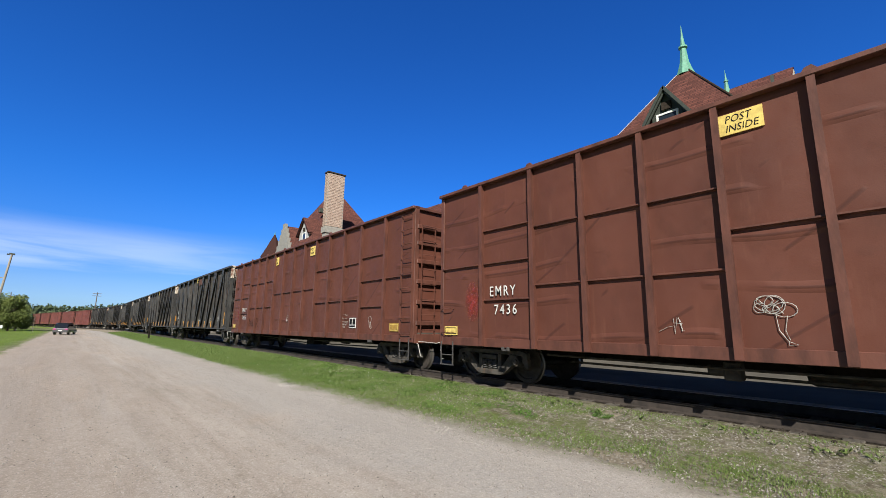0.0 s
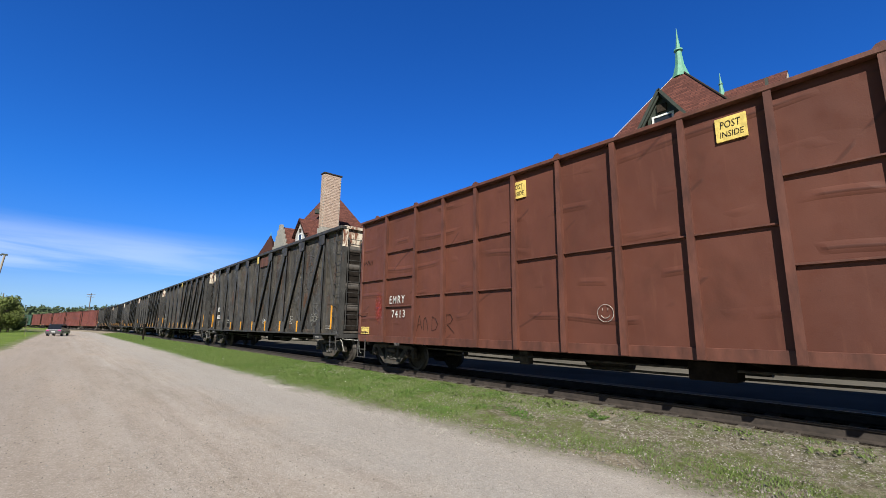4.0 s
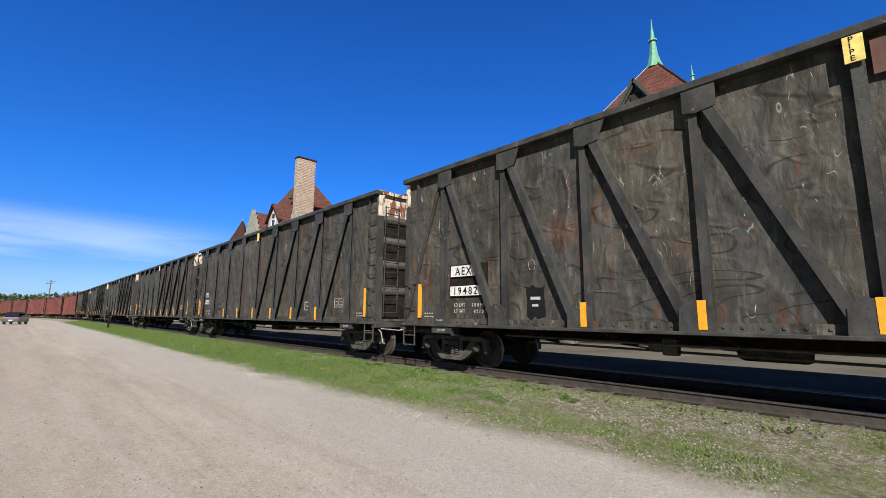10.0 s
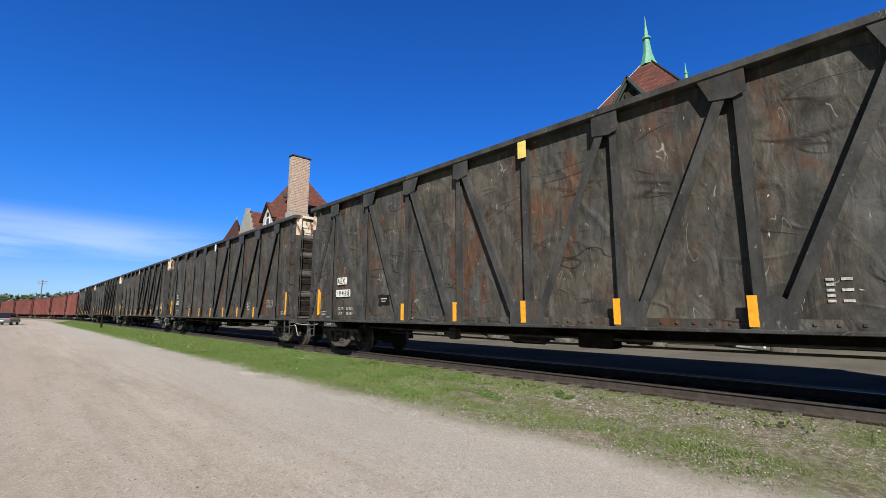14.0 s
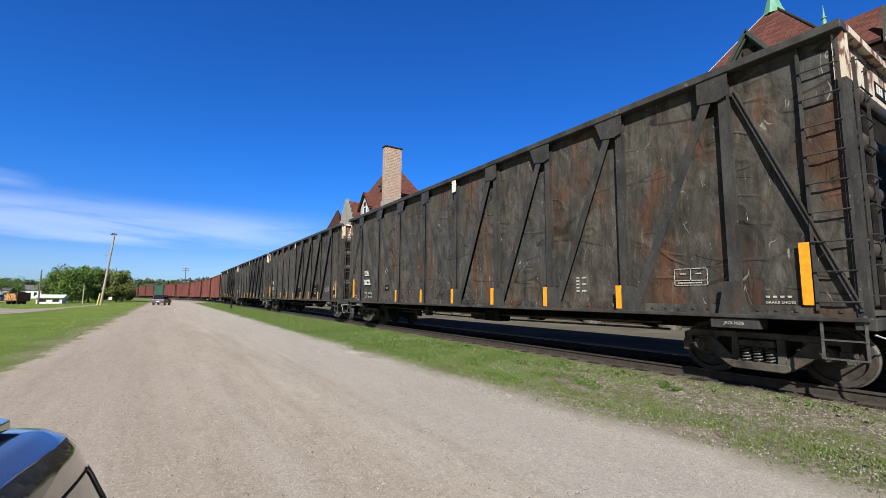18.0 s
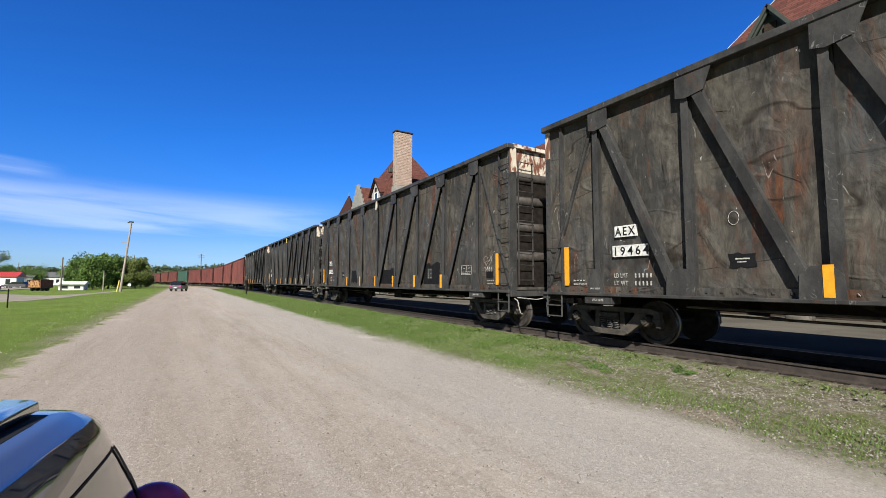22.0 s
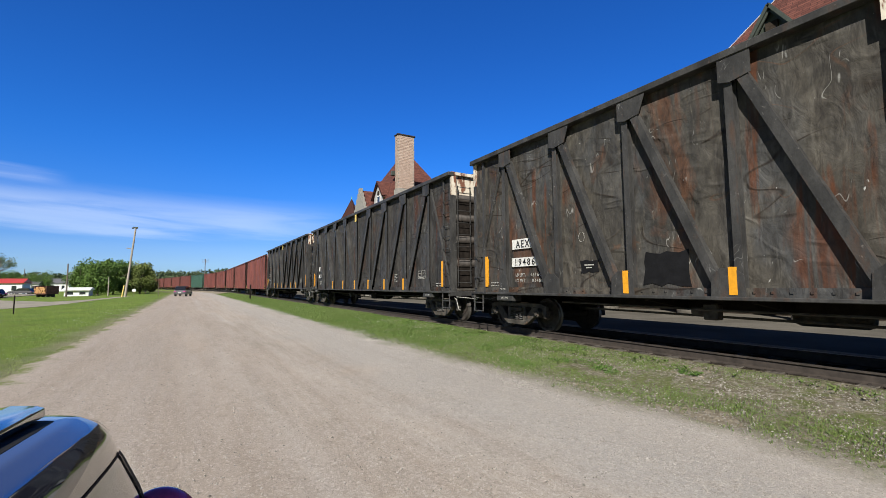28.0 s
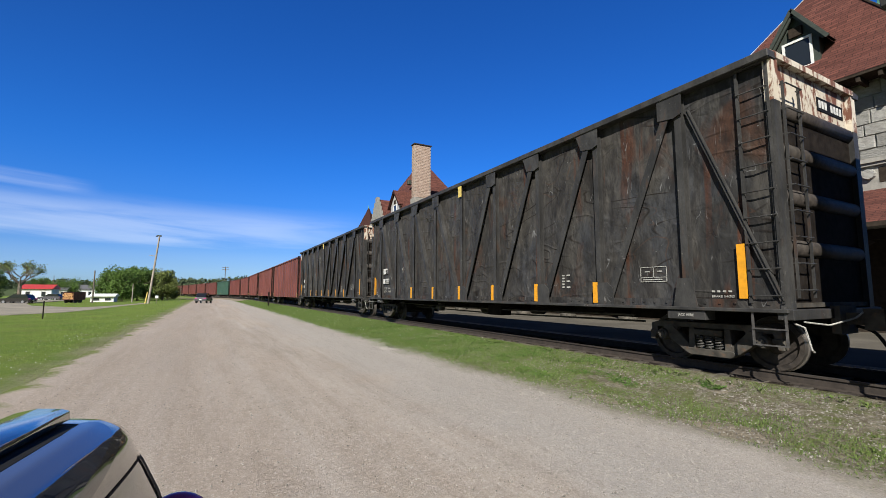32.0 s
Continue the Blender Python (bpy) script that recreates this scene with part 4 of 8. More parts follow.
def dented_wall(x, half, z0, z1, s, deep, seed, bay):
    """A thin side wall whose bays bulge and dent a little."""
    bm = bmesh.new()
    ny, nz = 150, 34
    grid = []
    for j in range(nz + 1):
        z = z0 + (z1 - z0) * j / nz
        row = []
        for i in range(ny + 1):
            y = -half + 2 * half * i / ny
            u = abs(math.sin(math.pi * y / bay))
            # flatter along the foot, where the lettering is
            v = math.sin(math.pi * j / nz) * (0.12 if z < 2.5 else min(1.0, 0.12 + 1.4 * (z - 2.5)))
            d = deep * (0.8 * u * v * noise.noise((y * 0.5, z * 0.4, seed)) + 0.9 * v * noise.noise((y * 1.6, z * 1.1, seed + 9)) + 0.35 * v * noise.noise((y * 4, z * 2.2, seed + 3)))
            row.append(bm.verts.new((x + s * d, y, z)))
        grid.append(row)
    for a, b in zip(grid, grid[1:]):
        for k in range(ny):
            bm.faces.new((a[k], a[k + 1], b[k + 1], b[k]) if s > 0 else (a[k + 1], a[k], b[k], b[k + 1]))
    # an inner skin, a hand's width behind, closes the wall
    back = [[bm.verts.new((x - s * 0.05, -half + 2 * half * i / ny, z0 if j == 0 else z1)) for i in range(ny + 1)] for j in (0, 1)]
    for k in range(ny):
        bm.faces.new((back[0][k], back[1][k], back[1][k + 1], back[0][k + 1]))
        bm.faces.new((grid[0][k], back[0][k], back[0][k + 1], grid[0][k + 1]))
        bm.faces.new((grid[-1][k], grid[-1][k + 1], back[1][k + 1], back[1][k]))
    bmesh.ops.recalc_face_normals(bm, faces=bm.faces[:])
    return bm


# ---- the black truss-sided gondola ----
B_HALF, B_LOW, B_TOP, B_STEP = 9.25, 1.02, 5.0, 1.93
B_PANEL, B_FACE = 1.46, 1.62


def black_gondola():
    car = empty("gondola_car", label="black high-sided wood-chip gondola car with truss ribs, dented and scratched", category="railway car", group="train of gondola cars")
    for s in (-1, 1):
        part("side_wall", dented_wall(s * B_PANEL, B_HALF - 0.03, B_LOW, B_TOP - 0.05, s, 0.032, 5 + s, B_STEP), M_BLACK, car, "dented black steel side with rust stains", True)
    part("floor_plate", boxed((-B_PANEL + 0.03, B_PANEL - 0.03, -B_HALF + 0.05, B_HALF - 0.05, B_LOW + 0.02, B_LOW + 0.09)), M_GRIME, car)
    for s in (-1, 1):
        x0, x1 = sorted((s * (B_PANEL - 0.07), s * (B_FACE + 0.02)))
        part("top_chord", boxed((x0, x1, -B_HALF, B_HALF, B_TOP - 0.13, B_TOP), bevel=0.012), M_RIB, car)
        x0, x1 = sorted((s * (B_PANEL - 0.04), s * (B_FACE + 0.015)))
        part("side_sill", boxed((x0, x1, -B_HALF, B_HALF, B_LOW - 0.06, B_LOW + 0.0), bevel=0.01), M_RIB, car)
        x0, x1 = sorted((s * (B_PANEL - 0.01), s * (B_PANEL + 0.035)))
        bm = boxed((x0, x1, -B_HALF + 0.1, B_HALF - 0.1, B_LOW, B_LOW + 0.14))
        for i in range(74):
            y = -B_HALF + 0.3 + i * 0.238
            box(bm, *sorted((s * (B_PANEL + 0.03), s * (B_PANEL + 0.05))), y - 0.018, y + 0.018, B_LOW + 0.055, B_LOW + 0.09)
        part("riveted_kick_strip", bm, M_BLACK, car)
    posts = [k * B_STEP for k in range(-4, 5)]
    for s in (-1, 1):
        def across(a, b):
            return sorted((s * a, s * b))
        for k, y in enumerate(posts):
            c = k - 4
            sgn = -1 if c > 0 else 1
            w = 0.058
            bm = bmesh.new()
            # a post of channel shape, open to one side and splayed a little at its foot
            x0, x1 = across(B_PANEL - 0.02, B_FACE - 0.015)
            if s > 0:
                hexa(bm, [(x0, y - w - 0.02, B_LOW), (x1, y - w - 0.02, B_LOW), (x1, y + w + 0.02, B_LOW), (x0, y + w + 0.02, B_LOW),
                          (x0, y - w, B_TOP - 0.1), (x1, y - w, B_TOP - 0.1), (x1, y + w, B_TOP - 0.1), (x0, y + w, B_TOP - 0.1)])
            else:
                d = B_FACE - B_PANEL - 0.050
                rolled(bm, Vector((-B_PANEL, y, B_LOW)), Vector((-B_PANEL, y, B_TOP - 0.1)), Vector((0, 1, 0)), Vector((-1, 0, 0)),
                       [(-w - 0.03, -0.01), (w, -0.01), (w, d), (-w - 0.008, d), (-w - 0.008, d - 0.016), (w - 0.012, d - 0.016), (w - 0.012, 0.03), (-w - 0.03, 0.03)])
            part("post", bm, M_RIB, car)
            if s > 0:
                continue
            x0, x1 = across(B_FACE - 0.018, B_FACE - 0.002)
            if c != 0:
                # top gusset, wider on the side of the diagonal
                o = 1 if c > 0 else -1
                bm = bmesh.new()
                prism(bm, [(y + o * 0.12, B_TOP - 0.09), (y + o * 0.12, B_TOP - 0.50), (y - o * 0.05, B_TOP - 0.55), (y - o * 0.36, B_TOP - 0.50), (y - o * (0.52 if abs(c) in (2, 3) else 0.36), B_TOP - 0.09)], x0, x1, 0)
                part("top_gusset", bm, M_RIB, car)
                y2 = posts[k - o]
                bm = bmesh.new()
                # front plate, and a web along its upper edge; the lower edge is open
                top, foot = Vector((0, y - o * 0.20, B_TOP - 0.44)), Vector((0, y2 + o * 0.30, B_LOW + 0.16))
                run = (foot - top).normalized()
                up = Vector((0, -run.z, run.y)) * (1 if run.y > 0 else -1)
                d = B_FACE - B_PANEL - 0.019
                off = Vector((-B_PANEL, 0, 0))
                rolled(bm, top + off, foot + off, up, Vector((-1, 0, 0)), [(0.077, 0.0), (0.077, d), (-0.077, d), (-0.077, d - 0.016), (0.063, d - 0.016), (0.063, 0.0)])
                part("diagonal", bm, M_RIB, car)
            if abs(c) < 4:
                lo, hi = y - 0.11, y + 0.11
                if c <= 0:
                    lo -= 0.30
                if c >= 0:
                    hi += 0.30
                bm = bmesh.new()
                prism(bm, [(lo, B_LOW), (lo + 0.02, B_LOW + 0.34), (lo + 0.16, B_LOW + 0.46), (hi - 0.16, B_LOW + 0.46), (hi - 0.02, B_LOW + 0.34), (hi, B_LOW)], x0, x1, 0)
                part("base_gusset", bm, M_RIB, car)
            else:
                bm = bmesh.new()
                prism(bm, [(y - 0.22, B_LOW), (y - 0.12, B_LOW + 0.5), (y + 0.12, B_LOW + 0.5), (y + 0.22, B_LOW)], x0 - 0.004, x1, 0)
                part("base_gusset", bm, M_RIB, car)
                # a light angle brace runs down to the corner
                bm = bmesh.new()
                o = 1 if c > 0 else -1
                beam(bm, (-B_PANEL - 0.045, y + o * 0.14, B_TOP - 0.45), (-B_PANEL - 0.045, y + o * 1.42, B_LOW + 0.12), 0.055, 0.045, (1, 0, 0))
                beam(bm, (-B_PANEL - 0.055, y + o * 0.175, B_TOP - 0.45), (-B_PANEL - 0.055, y + o * 1.455, B_LOW + 0.12), 0.015, 0.07, (1, 0, 0))
                part("corner_brace", bm, M_RIB, car)
            if -3 <= c <= 2:
                part("reflector_stripe", boxed((-B_FACE - 0.004, -B_FACE + 0.012, y + 0.01, y + 0.13, B_LOW + 0.03, B_LOW + 0.47)), M_YELLOW, car, "orange-yellow reflector strip")
    for y, nm in ((-8.62, 1), (8.60, 1)):
        part("reflector_stripe", boxed((-B_PANEL - 0.066, -B_PANEL - 0.055, y - 0.062, y + 0.062, B_LOW + 0.15, B_LOW + 1.02), (-B_PANEL - 0.055, -B_PANEL, y - 0.02, y + 0.02, B_LOW + 0.2, B_LOW + 0.95)), M_YELLOW, car, "tall orange-yellow reflector strip")
    part("jack_pad", boxed((-1.60, -1.30, 7.36, 8.04, 0.80, 0.955), bevel=0.008), M_RIB, car)
    part("jack_pad", boxed((-1.60, -1.30, -8.04, -7.36, 0.80, 0.955), bevel=0.008), M_RIB, car)
    part("top_marker", boxed((-B_FACE - 0.006, -B_FACE + 0.01, -0.10, 0.10, B_TOP - 0.50, B_TOP - 0.09)), M_PALE, car, "yellow painted marker on the middle post")
    for s in (-1, 1):
        y = s * B_HALF
        # corner posts
        for sx in (-1, 1):
            x0, x1 = sorted((sx * (B_PANEL - 0.14), sx * (B_PANEL + 0.05)))
            bm = boxed((x0, x1, min(y - s * 0.02, y - s * 0.14), max(y - s * 0.02, y - s * 0.14), B_LOW - 0.05, B_TOP - 0.78))
            for i in range(12):
                z = B_LOW + 0.25 + i * 0.26
                box(bm, *sorted((sx * (B_PANEL + 0.045), sx * (B_PANEL + 0.065))), min(y - s * 0.065, y - s * 0.095), max(y - s * 0.065, y - s * 0.095), z, z + 0.03)
            part("corner_post", bm, M_RIB, car, "riveted black corner post")
            part("corner_cap", boxed((x0 - 0.002, x1 + 0.002, min(y - s * 0.018, y - s * 0.142), max(y - s * 0.018, y - s * 0.142), B_TOP - 0.78, B_TOP + 0.02)), M_CREAM, car, "cream-painted rusty corner top")
        # end wall with rounded horizontal corrugations
        bm = boxed((-B_PANEL + 0.02, B_PANEL - 0.02, min(y - s * 0.10, y - s * 0.16), max(y - s * 0.10, y - s * 0.16), B_LOW, B_TOP - 0.80))
        # end wall coloured near black for the shade between two cars
        part("end_wall", bm, M_SOOT_SHADE, car, "ribbed black end wall")
        for z in (1.95, 2.75, 3.48, 4.15):
            bm = bmesh.new()
            ring = [(y - s * 0.12 + s * 0.10 * math.sin(a), z + 0.13 * math.cos(a)) for a in [math.pi * i / 8 for i in range(9)]]
            prism(bm, ring, -B_PANEL + 0.12, B_PANEL - 0.12, 0)
            part("end_rib", bm, M_WHEEL, car, smooth=True)
        part("end_top_panel", boxed((-B_PANEL + 0.02, B_PANEL - 0.02, min(y - s * 0.10, y - s * 0.15), max(y - s * 0.10, y - s * 0.15), B_TOP - 0.795, B_TOP - 0.06)), M_CREAM, car, "cream end panel streaked with rust")
        part("end_rail", boxed((-B_PANEL + 0.02, B_PANEL - 0.02, min(y, y - s * 0.2), max(y, y - s * 0.2), B_TOP - 0.09, B_TOP + 0.01)), M_CREAM, car)
        part("end_sill", boxed((-B_FACE + 0.03, B_FACE - 0.03, min(y + s * 0.05, y - s * 0.16), max(y + s * 0.05, y - s * 0.16), B_LOW - 0.16, B_LOW - 0.005), bevel=0.01), M_RIB, car)
        coupler(car, B_HALF, s)
    # small black number board on the cream end panel
    yb = -B_HALF + 0.10
    part("number_board", boxed((0.15, 1.15, yb - 0.012, yb, B_TOP - 0.58, B_TOP - 0.34)), M_INK, car, "black number board")
    for i in range(8):
        if i != 3:
            part("lettering_bar", boxed((0.2 + 0.115 * i, 0.275 + 0.115 * i, yb - 0.017, yb - 0.012, B_TOP - 0.53, B_TOP - 0.39)), M_WHITE, car)
    # ladder at the right-hand corner, side and end
    ladder(car, -B_PANEL - 0.055, (-9.16, -8.72), [1.22 + 0.405 * i for i in range(10)], M_RIB)
    ladder(car, -B_HALF - 0.02, (-1.28, -0.78), [1.30 + 0.40 * i for i in range(9)], M_RIB, "x")
    for z in (1.45, 2.05):
        ladder(car, -B_PANEL - 0.055, (8.72, 9.18), [z], M_RIB, name="grab_iron", stiles=False)
    part("stile", boxed((-B_PANEL - 0.075, -B_PANEL - 0.005, 8.675, 8.69, B_LOW, B_TOP - 0.14), (-B_PANEL - 0.075, -B_PANEL - 0.06, 8.69, 8.75, B_LOW, B_TOP - 0.14)), M_RIB, car, "upright angle beside the corner")
    stirrup(car, -8.98, 1.0, M_PIPE)
    stirrup(car, 8.92, 1.0, M_PIPE)
    # hand brake on the far end
    bm = bmesh.new()
    box(bm, 0.35, 0.75, B_HALF, B_HALF + 0.22, 2.15, 2.65)
    lathe(bm, [(B_HALF + 0.30, 0.27), (B_HALF + 0.325, 0.29), (B_HALF + 0.35, 0.27)], 18, "y", (0.55, 0, 2.4))
    lathe(bm, [(B_HALF + 0.2, 0.03), (B_HALF + 0.36, 0.03)], 8, "y", (0.55, 0, 2.4))
    part("brake_wheel", bm, M_GRIME, car, "hand-brake housing and wheel")
    underframe(car, B_HALF, 0.92, M_GRIME)
    bogie(car, BOGIE)
    bogie(car, -BOGIE)
    return car


def black_marks(car, mark, number, heavy, light, patches, tight=False):
    x = -B_PANEL - 0.013
    xp = -B_PANEL - 0.050                # face of the number panels
    along = 0.12 if number == "19464" else 0.0
    if tight:
        p1, p2 = (6.95 - along, 7.44 - along, 2.15, 2.375), (6.72 - along, 7.50 - along, 1.755, 1.98)
    else:
        p1, p2 = (6.54, 7.46, 2.16, 2.42), (6.33, 7.48, 1.70, 1.93)
    part("mark_plate", boxed((xp + 0.005, xp + 0.06, *p1)), M_WHITE, car, "white painted reporting-mark panel")
    part("mark_plate", boxed((xp + 0.005, xp + 0.06, *p2)), M_WHITE, car, "white painted number panel")
    if mark and number == "19482":
        part("dark_patch", boxed((x + 0.009, x + 0.06, p2[0] - 0.02, p2[1] + 0.05, p2[2] - 0.05, p1[3] + 0.03)), M_SOOT_SHADE, car, "black patch behind the reporting marks")
    if tight:
        lettering(mark, 0.24, M_INK, car, xp, 7.42 - along, 2.18, fit=0.45, space=1.3)
        lettering(number, 0.24, M_INK, car, xp, 7.485 - along, 1.785, fit=0.74, space=1.4)
    elif mark:
        lettering(mark, 0.27, M_INK, car, xp, 7.30, 2.195, fit=0.53, space=1.3)
        lettering(number, 0.25, M_INK, car, xp, 7.38, 1.728, fit=0.74, space=1.35)
    else:
        for i in range(3):
            part("lettering_bar", boxed((xp - 0.002, xp + 0.004, 7.02 - 0.17 * i, 7.12 - 0.17 * i, 2.16, 2.36)), M_INK, car)
        for i in range(5):
            part("lettering_bar", boxed((xp - 0.002, xp + 0.004, 7.08 - 0.15 * i, 7.17 - 0.15 * i, 1.69, 1.90)), M_INK, car)
    low = 0.10 if tight else 0.0
    for a, b, z in (("LD LMT", heavy, 1.44 - low), ("LT WT", light, 1.29 - low)):
        lettering(a, 0.125, M_STENCIL, car, x, 7.38, z, fit=0.31 if tight else 0.36, space=1.15)
        if b:
            lettering(b, 0.12, M_STENCIL, car, x, 6.80 if len(b) > 5 else 6.74, z, fit=0.44 if len(b) > 5 else 0.38, space=1.4)
        else:
            for i in range(5):
                part("lettering_bar", boxed((x, x + 0.004, 6.88 - 0.08 * i, 6.91 - 0.08 * i, z, z + 0.08)), M_STENCIL, car)
    lettering("JACK HERE", 0.065, M_STENCIL, car, -1.604, 7.84, 0.86, wide=0.9)
    lettering("JACK HERE", 0.065, M_STENCIL, car, -1.604, -7.56, 0.86, wide=0.9)
    lettering("PULL HERE", 0.05, M_STENCIL, car, -B_FACE - 0.004, 7.86, 1.10)
    for y in (-8.1, 8.45):
        lettering("BRAKE SHOES", 0.052, M_STENCIL, car, x, y, 1.185, fit=0.36)
        for i in range(4):
            part("lettering_bar", boxed((x, x + 0.006, y - 0.09 * i - 0.05, y - 0.09 * i, 1.27, 1.30)), M_STENCIL, car)
    # framed inspection stencil near the right-hand end
    for a, b, c, d in ((-7.30, -6.74, 1.75, 1.762), (-7.30, -6.74, 1.47, 1.482), (-7.30, -7.288, 1.47, 1.762), (-6.752, -6.74, 1.47, 1.762), (-7.03, -7.018, 1.55, 1.762), (-7.30, -6.74, 1.55, 1.562), (-6.94, -6.84, 1.66, 1.68), (-7.20, -7.10, 1.66, 1.68), (-7.2, -6.8, 1.505, 1.525)):
        part("stencil_frame", boxed((x, x + 0.006, a, b, c, d)), M_STENCIL, car)
    for i in range(5):
        part("lettering_bar", boxed((x, x + 0.006, -4.66, -4.58, 1.66 - 0.07 * i, 1.695 - 0.07 * i)), M_STENCIL, car)
        if i % 2 == 0:
            part("lettering_bar", boxed((x, x + 0.006, -4.84, -4.73, 1.66 - 0.07 * i, 1.695 - 0.07 * i)), M_STENCIL, car)
    ring = bmesh.new()
    tube(ring, [(x + 0.003, a, b) for a, b in ring_of(5.12, 2.28, 0.08, 0.11)], 0.004, 4)
    part("stencil_ring", ring, M_STENCIL, car, "round white stencil")
    for y, z, w, h in patches:
        # an uneven, brushed outline
        bm = bmesh.new()
        edge = [(k / 6, 0.0) for k in range(6)] + [(1.0, k / 4) for k in range(4)] + [(1 - k / 6, 1.0) for k in range(6)] + [(0.0, 1 - k / 4) for k in range(4)]
        prism(bm, [(y - w + w * u + 0.09 * w * noise.noise((y + 3 * u, z + 3 * v, 1.7)), z + h * v + 0.16 * h * noise.noise((y + 4 * u, z + 4 * v, 7.3))) for u, v in edge], x + 0.001, x + 0.008, 0)
        part("dark_patch", bm, M_INK, car, "black painted-over patch with an uneven edge")
        if h > 0.5 and w > 0.5:
            continue
        part("lettering_bar", boxed((x - 0.003, x + 0.001, y - w * 0.78, y - w * 0.22, z + h * 0.60, z + h * 0.70)), M_STENCIL, car)
        part("lettering_bar", boxed((x - 0.003, x + 0.001, y - w * 0.66, y - w * 0.30, z + h * 0.38, z + h * 0.46)), M_STENCIL, car)


# ---- the oxide-red ribbed gondola ----
R_HALF, R_LOW, R_TOP = 9.2, 0.80, 4.815
R_PANEL, R_FACE = 1.50, 1.61
R_RIBS = (7.63, 6.10, 4.86, 3.63, 2.42, 1.21, 0.0, -1.21, -2.42, -3.63, -4.86, -6.10, -7.63)
R_BAYS = (1, 3, 2, 2, 2, 1, 1, 1, 1, 2, 2, 2, 3, 1)


def red_gondola():
    car = empty("gondola_car", label="rust-red high-sided gondola car with a grid of ribs and chalk graffiti", category="railway car", group="train of gondola cars")
    for s in (-1, 1):
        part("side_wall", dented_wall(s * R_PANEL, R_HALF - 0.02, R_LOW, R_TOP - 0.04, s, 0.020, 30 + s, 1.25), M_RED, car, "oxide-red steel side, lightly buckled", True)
        x0, x1 = sorted((s * (R_PANEL - 0.06), s * (R_FACE + 0.015)))
        part("top_chord", boxed((x0, x1, -R_HALF, R_HALF, R_TOP - 0.08, R_TOP), bevel=0.01), M_RED_RIB, car)
        x0, x1 = sorted((s * (R_PANEL - 0.03), s * (R_PANEL + 0.03)))
        part("side_sill", boxed((x0, x1, -R_HALF, R_HALF, R_LOW, R_LOW + 0.20), bevel=0.008), M_RED_RIB, car)
        for y in R_RIBS:
            bm = bmesh.new()
            x0, x1 = sorted((s * (R_PANEL - 0.02), s * R_FACE))
            hexa(bm, [(x0, y - 0.060, R_LOW + 0.02), (x1, y - 0.042, R_LOW + 0.02), (x1, y + 0.042, R_LOW + 0.02), (x0, y + 0.060, R_LOW + 0.02),
                      (x0, y - 0.050, R_TOP - 0.08), (x1, y - 0.032, R_TOP - 0.08), (x1, y + 0.032, R_TOP - 0.08), (x0, y + 0.050, R_TOP - 0.08)])
            part("rib", bm, M_RED_RIB, car)
        if s < 0:
            ends = (R_HALF - 0.06,) + R_RIBS + (-R_HALF + 0.06,)
            for a, b, n in zip(ends, ends[1:], R_BAYS):
                zs = {1: (2.74,), 2: (3.42, 2.14), 3: (3.55, 2.74, 1.87)}[n]
                for z in zs:
                    bm = bmesh.new()
                    prism(bm, [(-R_PANEL + 0.02, z - 0.02), (-R_FACE + 0.05, z + 0.0), (-R_FACE + 0.05, z + 0.025), (-R_PANEL + 0.02, z + 0.04)], b + 0.05, a - 0.05, 1)
                    part("stiffener", bm, M_RED_RIB, car)
    part("floor_plate", boxed((-R_PANEL + 0.03, R_PANEL - 0.03, -R_HALF + 0.05, R_HALF - 0.05, R_LOW + 0.2, R_LOW + 0.28)), M_GRIME, car)
    for s in (-1, 1):
        y = s * R_HALF
        part("end_wall", boxed((-R_PANEL + 0.02, R_PANEL - 0.02, min(y - s * 0.09, y - s * 0.14), max(y - s * 0.09, y - s * 0.14), R_LOW, R_TOP - 0.05)), M_RED, car)
        for z in (1.35, 1.95, 2.55, 3.15, 3.7, 4.2):
            part("end_rib", boxed((-R_PANEL + 0.04, R_PANEL - 0.04, min(y - s * 0.09, y + s * 0.03), max(y - s * 0.09, y + s * 0.03), z - 0.07, z + 0.07), bevel=0.02), M_RED_RIB, car)
        for sx in (-1, 1):
            x0, x1 = sorted((sx * (R_PANEL - 0.12), sx * (R_PANEL + 0.035)))
            part("corner_post", boxed((x0, x1, min(y, y - s * 0.12), max(y, y - s * 0.12), R_LOW, R_TOP + 0.01), bevel=0.008), M_RED_RIB, car)
        part("end_rail", boxed((-R_PANEL, R_PANEL, min(y, y - s * 0.16), max(y, y - s * 0.16), R_TOP - 0.09, R_TOP), bevel=0.01), M_RED_RIB, car)
        part("end_sill", boxed((-R_PANEL, R_PANEL, min(y + s * 0.05, y - s * 0.16), max(y + s * 0.05, y - s * 0.16), R_LOW - 0.02, R_LOW + 0.24), bevel=0.01), M_RED_RIB, car)
        coupler(car, R_HALF, s)
    ladder(car, -R_FACE + 0.045, (-9.12, -8.56), [1.05 + 0.44 * i for i in range(9)], M_RED_RIB)
    ladder(car, -R_HALF - 0.05, (-1.30, -0.80), [1.15 + 0.44 * i for i in range(8)], M_RED_RIB, "x")
    for z in (1.12, 1.72):
        ladder(car, -R_FACE + 0.045, (8.68, 9.1), [z], M_RED_RIB, name="grab_iron", stiles=False)
    stirrup(car, -8.85, 0.84, M_PIPE)
    stirrup(car, 8.85, 0.84, M_PIPE)
